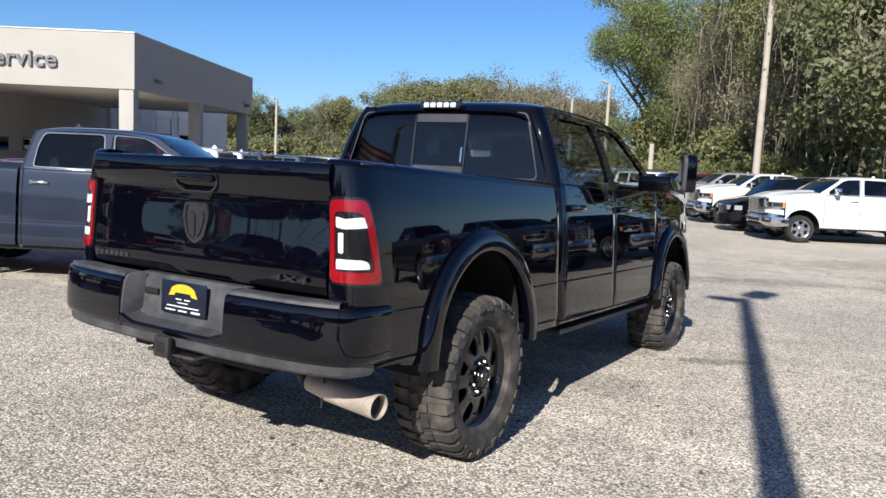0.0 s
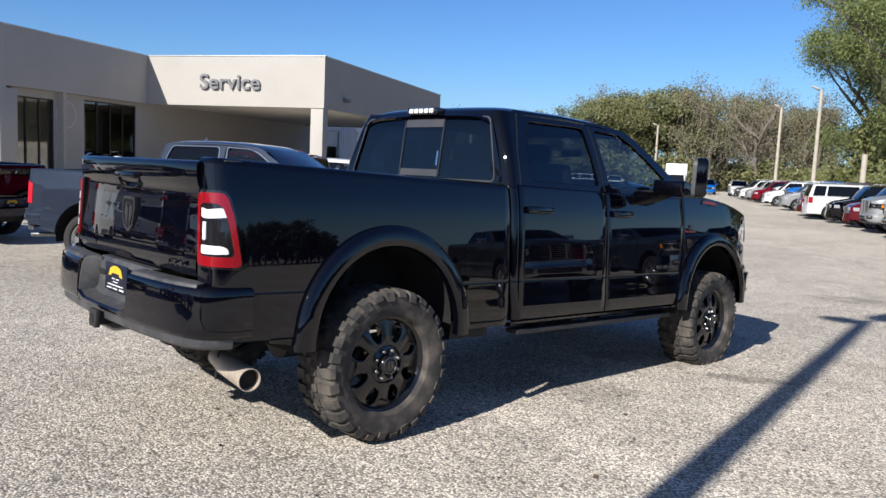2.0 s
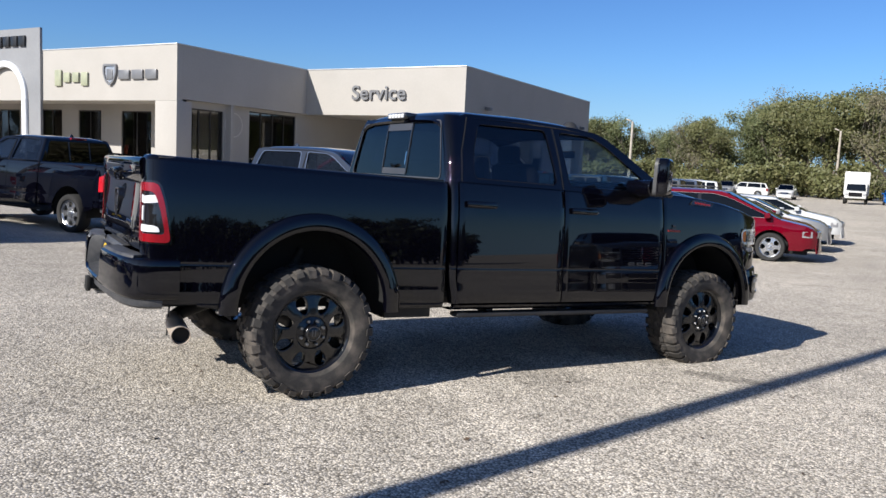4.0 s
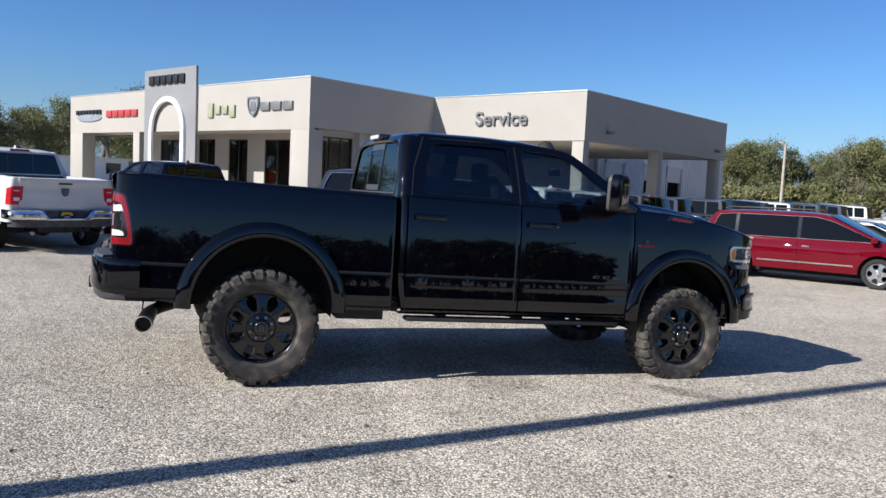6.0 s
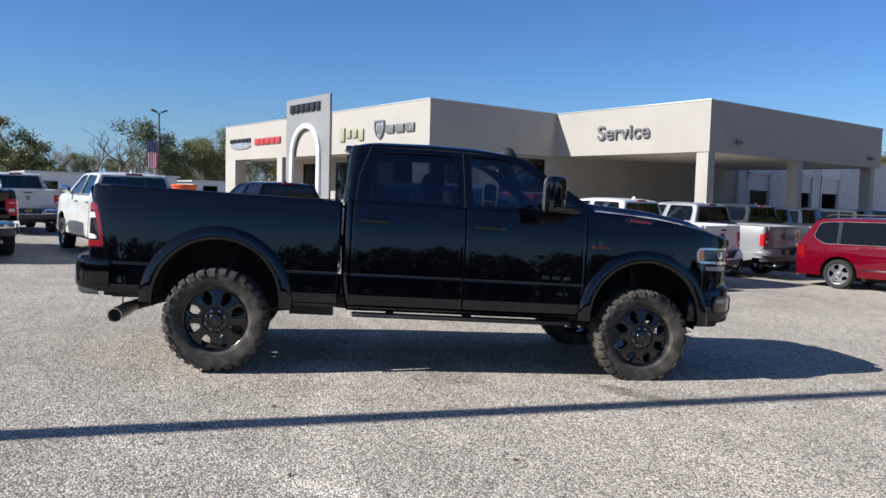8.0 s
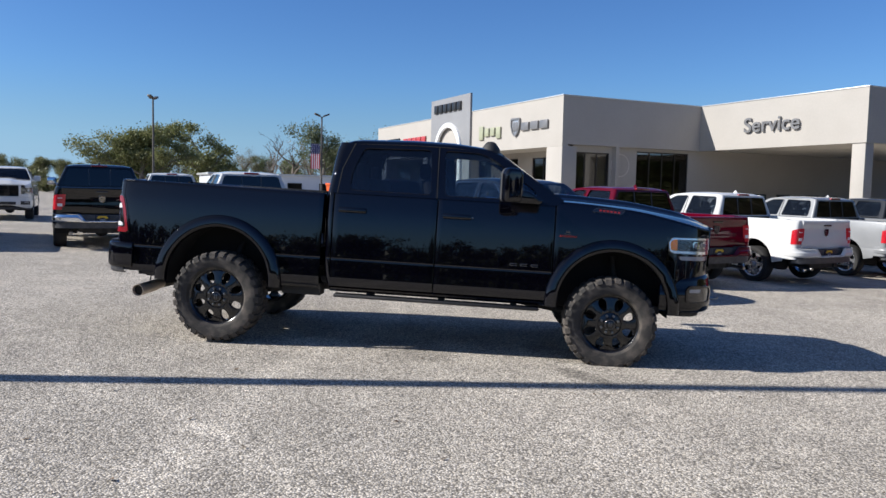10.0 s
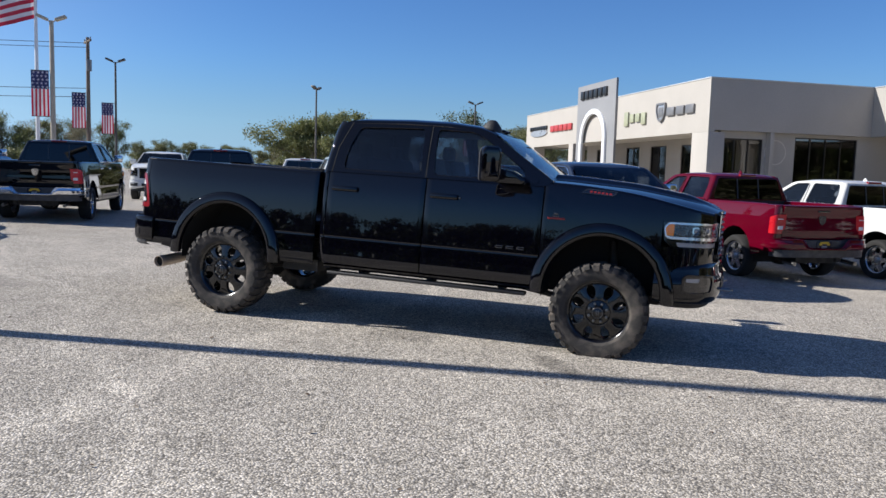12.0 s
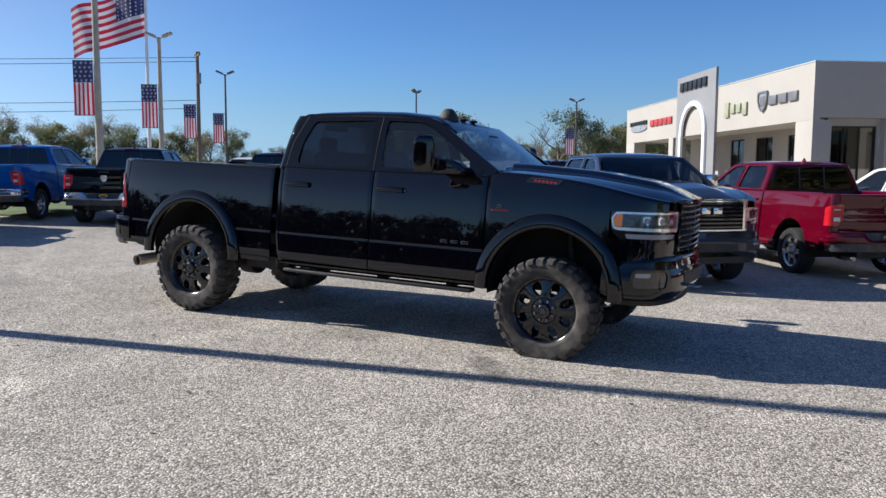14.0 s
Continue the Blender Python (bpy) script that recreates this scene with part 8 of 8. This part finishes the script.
make_lamp_pole(-0.55, -3.0, 9.4, heads=2, turn=42, r=0.13)
make_lamp_pole(-67.6, 9.2, 9.4, turn=150)
make_lamp_pole(-68.0, 25.2, 9.0, turn=-90, banner=True)
make_lamp_pole(-60.4, -7.6, 9.6, turn=-90, banner=True)
make_lamp_pole(-39.0, -7.1, 9.0, turn=-90, banner=True, label="concrete lamp pole with a banner", material=CONCRETE, r=0.16)
make_lamp_pole(-29.5, -7.3, 11.5, turn=-90, banner=True, label="concrete lamp pole with a banner", material=CONCRETE, r=0.18)
for x, y, h in ((14.0, 38.2, 10.6), (12.6, 72.8, 9.6), (11.5, 90.4, 9.6), (-1.9, 115.0, 9.0), (-24.0, 95.0, 8.3)):
    make_lamp_pole(x, y, h, material=CONCRETE, heads=1, turn=180, r=0.19, label="pale concrete lamp pole by the trees")


def make_utility_pole(x, y, h):
    t = thing("utility_pole", "grey timber utility pole with crossarm", "utility pole", pose(x, y, ground_z(x, y), 0, 0, 25))
    bm = bmesh.new()
    tube(bm, [(0, 0, 0), (0.05, 0, h)], [0.17, 0.12], 10)
    part("pole", bm, POLE_WOOD, t)
    part("crossarm", boxes((-0.9, 0.9, -0.06, 0.06, h - 0.35, h - 0.22), bevel=0.01), POLE_WOOD, t)
    bm = bmesh.new()
    tube(bm, [(0.3, 0.0, h - 2.4), (0.3, 0.0, h - 1.6)], 0.2, 12)
    part("transformer", bm, SIGN_GREY, t)
    for u in (-0.8, 0.0, 0.8):
        part("insulator", boxes((u - 0.04, u + 0.04, -0.04, 0.04, h - 0.22, h - 0.05), bevel=0.01), SIGN_GREY, t)
    make_banner(x, y, -90, h)


make_utility_pole(-52.2, -8.0, 10.2)
for k, (z, sag) in enumerate(((10.2, 0.4), (9.9, 0.5), (7.0, 0.5), (6.4, 0.6))):
    bm = bmesh.new()
    pts = []
    for f in np.linspace(0, 1, 16):
        pts.append((-52.2 - 2 * f, -8.0 - 62 * f, z - sag * 4 * f * (1 - f)))
    tube(bm, pts, 0.022, 6)
    tagged(part("power_line", bm, WIRE, None), "thin dark overhead power line", "cable")


def make_flagpole():
    t = thing("flagpole", "tall white flagpole with a large flag", "flagpole", pose(-41.7, -8.6, 0, 0, 0, 0))
    bm = bmesh.new()
    tube(bm, [(0, 0, 0), (0, 0, 18.0)], [0.13, 0.06], 14)
    part("pole", bm, SIGN_WHITE, t)
    f = thing("large_flag", "large waving stars and stripes flag", "flag", pose(-41.7, -8.6, 0, 0, 0, 0))
    L, H, z1 = 5.0, 3.0, 12.9

    def at(u, v):
        wv = 0.28 * math.sin(u * 1.9 + v * 0.4) * min(1, u / 0.8)
        return (wv - 0.15 * u, -0.08 - u * 0.94, z1 - v - 0.26 * u - 0.05 * math.sin(u * 2.5))
    for i in range(13):
        bm = bmesh.new()
        v0, v1 = H * i / 13, H * (i + 1) / 13
        u0 = 2.0 if i < 7 else 0.0
        sheet(bm, [[at(u, v) for v in (v0, v1)] for u in np.linspace(u0, L, 26)])
        part("stripe", bm, FLAG_RED if i % 2 == 0 else FLAG_WHITE, f)
    bm = bmesh.new()
    sheet(bm, [[at(u, v) for v in np.linspace(0, H * 7 / 13, 6)] for u in np.linspace(0, 2.0, 12)])
    part("canton", bm, FLAG_BLUE, f)
    bm = bmesh.new()
    for j in range(7):
        for i in range(6):
            u, v = 2.0 * (i + 0.5) / 6, H * 7 / 13 * (j + 0.5) / 7
            p = Vector(at(u, v))
            for sd in (-0.015, 0.015):
                c = bm.verts.new(p + Vector((sd, 0, 0)))
                pts = [bm.verts.new(p + Vector((sd, r_ * math.sin(a), r_ * math.cos(a)))) for r_, a in ((0.08 if k % 2 == 0 else 0.035, math.pi * k / 5) for k in range(10))]
                for k in range(10):
                    bm.faces.new((c, pts[k], pts[(k + 1) % 10]))
    tagged(part("star_field", bm, FLAG_WHITE, f), kind="stuff")


make_flagpole()

# ---- trees ----
rng = random.Random(7)


def make_tree(name, label, h, spread, leaf_mat, seed, leaves=5200, leaf_size=0.34, base=0.18, bare=False, vines=False, pine=False, deep=3):
    """A tapered trunk with forking limbs; leaves in loose clumps round the limb ends."""
    r = random.Random(seed)
    t = thing(name, label, "tree")
    bm = bmesh.new()
    tips = []

    def limb(p, d, length, rad, depth):
        pts, q = [p], p
        n = 4 if depth < 2 else 3
        dd = d.normalized()
        for k in range(n):
            dd = (dd + Vector((r.uniform(-0.22, 0.22), r.uniform(-0.22, 0.22), r.uniform(-0.06, 0.16)))).normalized()
            q = q + dd * length / n
            pts.append(q)
        tube(bm, pts, [rad * (1 - 0.5 * k / n) for k in range(n + 1)], 7 if depth < 2 else 3, caps=False)
        if depth >= (4 if bare else deep):
            tips.append((q, length))
            return
        if depth >= 1:
            tips.append((pts[2], length * 0.8))
        for k in range(r.randint(3, 4) if depth else r.randint(5, 7)):
            f = r.uniform(0.45, 1.0) if depth else r.uniform(base, 1.0)
            i = min(int(f * n), n - 1)
            start = pts[i].lerp(pts[i + 1], f * n - i)
            a = r.uniform(0, 2 * math.pi)
            out = Vector((math.cos(a) * spread, math.sin(a) * spread, r.uniform(0.15, 0.9) if not pine else r.uniform(-0.1, 0.3)))
            limb(start, out + dd * 0.5, length * r.uniform(0.48, 0.68), rad * 0.5, depth + 1)
    limb(Vector((0, 0, -0.3)), Vector((0, 0, 1)), h * 0.60, h * 0.022 + 0.06, 0)
    part("trunk", bm, BARK, t)
    verts, faces = [], []
    if not bare:
        per = max(1, leaves // max(1, len(tips)))
        for p, ln in tips:
            rad = ln * 0.42 + 0.35
            for _ in range(per):
                v = Vector((r.gauss(0, 0.5), r.gauss(0, 0.5), r.gauss(0, 0.38))) * rad
                c = p + v
                if c.z < 0.2:
                    continue
                n1 = Vector((r.uniform(-1, 1), r.uniform(-1, 1), r.uniform(-0.3, 1))).normalized()
                u = n1.cross(Vector((r.uniform(-1, 1), r.uniform(-1, 1), r.uniform(-1, 1)))).normalized()
                w = n1.cross(u)
                s = leaf_size * r.uniform(0.5, 1.15)
                i = len(verts)
                verts += [c + u * s * 0.75, c + w * s * 0.5 + n1 * s * 0.15, c - u * s * 0.6 - w * s * 0.25]
                faces.append((i, i + 1, i + 2))
        me = bpy.data.meshes.new("crown")
        me.from_pydata([tuple(v) for v in verts], [], faces)
        me.materials.append(leaf_mat)
        ob = new("crown", me)
        ob.parent = t
    if vines:
        bm = bmesh.new()
        for p, ln in tips[::3]:
            for _ in range(3):
                x, y = p.x + r.uniform(-0.8, 0.8), p.y + r.uniform(-0.8, 0.8)
                z = p.z
                pts = [(x, y, z)]
                for k in range(5):
                    x, y, z = x + r.uniform(-0.25, 0.25), y + r.uniform(-0.25, 0.25), z - r.uniform(0.5, 1.4)
                    if z < 0:
                        break
                    pts.append((x, y, z))
                if len(pts) > 2:
                    tube(bm, pts, 0.012, 3, caps=False)
        tagged(part("vines", bm, VINE, t), kind="stuff")
    return t


KINDS = [make_tree("oak_tree", "tall dense live oak with dark green leaves", 15, 1.0, LEAF_DARK, 1, leaves=46000, leaf_size=0.145, base=0.05),
         make_tree("oak_tree", "broad olive-green oak at the lot's edge", 13, 1.2, LEAF_OLIVE, 2, leaves=46000, leaf_size=0.14, base=0.05),
         make_tree("tree", "tree with thin brownish winter leaves and hanging vines", 14, 0.8, LEAF_BROWN, 3, leaves=40000, leaf_size=0.12, base=0.05, vines=True),
         make_tree("oak_tree", "tall green oak hung with vines", 17, 0.85, LEAF_OLIVE, 4, leaves=46000, leaf_size=0.145, base=0.05, vines=True),
         make_tree("bare_tree", "leafless winter tree with pale branches", 12, 0.9, LEAF_BROWN, 5, bare=True),
         make_tree("shrub", "low dense shrub at the wood's edge", 4.0, 1.5, LEAF_OLIVE, 6, leaves=9000, leaf_size=0.15, base=0.02, deep=2),
         make_tree("pine_tree", "tall dark pine with a loose crown", 17, 0.7, LEAF_PINE, 8, leaves=7000, leaf_size=0.36, base=0.5, pine=True, deep=2),
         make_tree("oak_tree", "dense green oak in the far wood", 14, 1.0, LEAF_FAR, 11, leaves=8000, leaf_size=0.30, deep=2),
         make_tree("oak_tree", "olive-green oak in the far wood", 13, 1.15, LEAF_MID, 12, leaves=8000, leaf_size=0.29, deep=2),
         make_tree("tree", "thin brownish tree in the far wood", 14, 0.8, LEAF_DRY, 13, leaves=6500, leaf_size=0.24, vines=True, deep=2),
         make_tree("shrub", "low shrub below the far wood", 4.0, 1.5, LEAF_MID, 14, leaves=2600, leaf_size=0.26, base=0.02, deep=2),
         make_tree("oak_tree", "broad spreading olive-green oak across the street", 11.5, 1.95, LEAF_OLIVE, 15, leaves=42000, leaf_size=0.23, base=0.15),
         make_tree("oak_tree", "rounded olive-green oak across the street", 12.5, 1.15, LEAF_OLIVE, 16, leaves=7000, leaf_size=0.38, base=0.08, deep=2),
         make_tree("shrub", "unseen shade-dark shrub mirrored in the paintwork", 4.4, 0.9, LEAF_SHADE, 17, leaves=1300, leaf_size=0.55, base=0.0, deep=2),
         make_tree("oak_tree", "unseen shade-dark oak mirrored in the paintwork", 14, 1.15, LEAF_SHADE, 18, leaves=3000, leaf_size=0.60, base=0.08, deep=2)]
used = set()


def plant(kind, x, y, scale=1.0, group="trees round the lot"):
    m = pose(x, y, ground_z(x, y) - 0.1, 0, 0, rng.uniform(0, 360)) @ Matrix.Diagonal((scale * rng.uniform(0.9, 1.15), scale * rng.uniform(0.9, 1.15), scale, 1))
    ob = KINDS[kind]
    if kind in used:
        ob = copy_thing(ob, m)
    used.add(kind)
    ob.matrix_world = m
    ob["group"] = group


# the tall wood to the east, close to the parked row
for i in range(18):
    f = i / 17
    plant(rng.choice((0, 3, 2, 0, 1)) if i > 2 else rng.choice((7, 8, 9)), 21.5 + 0.8 * f + rng.uniform(-1.2, 2.2), 30 + 62 * f ** 1.2 + rng.uniform(-1, 1), rng.uniform(0.95, 1.25) * (1.0 + 0.12 * f), "tall trees along the lot")
for i in range(18):
    plant(rng.choice((7, 8, 7, 9)), rng.uniform(27, 36), 46 + i * 3.2, rng.uniform(1.05, 1.35), "tall trees along the lot")
for i in range(22):
    plant(5, rng.uniform(17.0, 20.0) - 0.05 * i, 28 + i * 3.0 + rng.uniform(-1, 1), rng.uniform(0.6, 1.15), "shrubs at the wood's edge")
# the wood behind the far end
for i in range(76):
    x = -72 + i * 1.27
    plant(rng.choice((8, 9, 7, 8, 9)), x + rng.uniform(-1, 1), 122 + rng.uniform(-4, 10) + 0.006 * (x + 20) ** 2, rng.uniform(0.72, 1.08) * (1.12 if x > -16 else 0.80), "wood behind the far end")
for i in range(54):
    plant(10, -60 + i * 1.6, 116 + rng.uniform(-2, 2), rng.uniform(1.1, 2.1), "shrubs at the wood's edge")
for i in range(16):
    plant(5, rng.uniform(21.0, 25.0) - 0.06 * i, 33 + i * 3.2, rng.uniform(2.0, 2.8), "tall shrubs in the wood")
for x, y, k, s in ((19.6, 30.5, 9, 0.95), (18.6, 34.0, 7, 0.92), (20.4, 32.8, 9, 0.95), (21.2, 31.2, 8, 0.9), (22.0, 33.5, 7, 1.0), (19.2, 37.0, 9, 0.9), (20.0, 39.5, 5, 2.4)):
    plant(k, x, y, s, "tall trees along the lot")
plant(4, 12.0, 116, 1.2)
plant(9, 5.0, 108, 1.0)
# across the street to the west
for x, y, k, s in ((-108, 10.5, 11, 1.16), (-118, 22, 12, 0.95), (-105, 28, 4, 0.72), (-110, 33, 4, 0.85), (-112, 37, 4, 0.8), (-118, 42, 9, 0.55), (-116, 47, 9, 0.6), (-112, 52, 8, 0.72), (-108, 58, 7, 0.75), (-96, 34, 6, 0.62), (-90, 56, 6, 0.64), (-88, 60, 6, 0.64), (-92, 64, 8, 0.8), (-96, 70, 7, 0.8), (-84, 50, 6, 0.62), (-98, 44, 7, 0.8), (-100, 50, 8, 0.85), (-97, 56, 7, 0.9), (-99, 62, 7, 0.85), (-94, 66, 8, 0.9), (-92, 72, 7, 0.9), (-98, 76, 7, 0.9), (-90, 46, 6, 0.7), (-86, 66, 6, 0.64), (-95, 40, 8, 0.7), (-97, 36, 7, 0.62),
                   (-128, 0, 8, 0.42)):
    plant(k, x, y, s, "trees across the street")
for i in range(80):
    y = -85 + i * 2.25
    if -22 < y < 6:
        plant(rng.choice((8, 7)), -140 + rng.uniform(-4, 4), y, rng.uniform(0.40, 0.52), "trees across the street")
        plant(10, -138 + rng.uniform(-2, 2), y + 1.1, rng.uniform(0.9, 1.3), "shrubs across the street")
    else:
        plant(rng.choice((12, 9, 7, 9)), -132 + rng.uniform(-6, 6), y, rng.uniform(0.60, 0.80) if y < -36 else rng.uniform(0.45, 0.7), "trees across the street")
for i in range(64):
    y = -85 + i * 2.7
    if not -18 < y < -4:
        plant(10, -120 + rng.uniform(-3, 3), y, rng.uniform(0.9, 1.7), "shrubs across the street")
# unseen woods added for the paintwork to mirror, leaves dark as if shaded
for i in range(150):
    a = radians(-152 + i * 1.07)
    q = 66 + 5 * (i % 2)
    plant(13, q * math.cos(a) + 10, q * math.sin(a), rng.uniform(0.85, 1.4), "shrubs beyond the road")
for i in range(70):
    a = radians(-152 + i * 2.3)
    plant(14, 75 * math.cos(a) + 10, 75 * math.sin(a), rng.uniform(0.40, 0.66), "trees beyond the road")

# ---- lawn and low buildings across the street ----
bm = bmesh.new()
sheet(bm, [[(x, y, ground_z(x, y) + 0.03 + 0.03 * noise.noise((x, y, 0))) for x in np.arange(-21.5, -12.9, 0.5)] for y in np.arange(-40, -2.4, 0.5)])
tagged(part("lawn", bm, GRASS, None), "strip of green lawn beside the lot", "lawn", kind="structure")
bm = bmesh.new()
sheet(bm, [[(x, y, ground_z(x, y) + 0.03) for x in (16.2, 19, 30, 60)] for y in np.arange(18, 130, 3.0)])
tagged(part("verge", bm, GRASS, None), "grassy verge under the trees", "grass", kind="structure")


def make_shed(x0, x1, y0, y1, h, label):
    z = ground_z(x1, y0)
    t = thing("low_building", label, "building", None, "low buildings across the street")
    part("wall", boxes((x0, x1, y0, y1, z, h)), SIDING, t)
    part("roof", boxes((x0 - 0.3, x1 + 0.3, y0 - 0.3, y1 + 0.3, h, h + 0.25), bevel=0.03), COPING, t)
    n = int((y1 - y0) / 4)
    for k in range(n):
        w = new("window")
        w.parent = t
        yy = y0 + 4 * k + 1.2
        part("window_frame", boxes((x1 + 0.002, x1 + 0.06, yy, yy + 1.8, 0.9, 2.2)), DARK_FRAME, w)
        part("pane", boxes((x1 + 0.062, x1 + 0.07, yy + 0.08, yy + 1.72, 0.98, 2.12)), DARK_TINT, w)


make_shed(-95, -86, 17, 33, 3.0, "long low white metal building across the street")
make_shed(-92, -86, 35, 47, 2.6, "low white building with dark openings")
t = thing("storage_bin", "orange plastic tub beyond the parked trucks", "container")
bm = bmesh.new()
lathe(bm, [(0.62, 0.0), (0.66, 0.05), (0.80, 1.95), (0.86, 1.97), (0.87, 2.08), (0.84, 2.12), (0.76, 2.10), (0.62, 0.15), (0.0, 0.13)], 28)
part("tub", bm, ORANGE, t, at=Matrix.Translation((-45.2, 19.7, ground_z(-45, 20) + 0.02)) @ Matrix.Rotation(radians(90), 4, "X"))

# short pale post among the shrubs
t = thing("post", "short pale concrete post among the shrubs", "post", pose(12.9, 55.5, ground_z(12.9, 55.5)))
bm = bmesh.new()
tube(bm, [(0, 0, -0.1), (0, 0, 3.7)], [0.20, 0.17], 12)
part("shaft", bm, CONCRETE, t)

# fallen leaves and grit on the asphalt
r = random.Random(21)
verts, faces = [], []
for _ in range(420):
    x, y = r.uniform(-7, 9.5), r.uniform(-1, 14)
    z, s, a = ground_z(x, y) + 0.004, r.uniform(0.008, 0.028), r.uniform(0, 6.3)
    i = len(verts)
    for k, q in enumerate((1.0, 0.55, 0.9, 0.5)):
        verts.append((x + s * q * math.cos(a + k * 1.57), y + s * q * math.sin(a + k * 1.57), z + s * r.uniform(0.0, 0.5)))
    faces.append((i, i + 1, i + 2, i + 3))
me = bpy.data.meshes.new("leaf_litter")
me.from_pydata(verts, [], faces)
me.materials.append(mat("dead_leaf", (0.10, 0.065, 0.04), rough=0.8, var=0.3))
tagged(new("leaf_litter", me), "scattered dry leaves and grit on the asphalt", "leaves", kind="stuff")
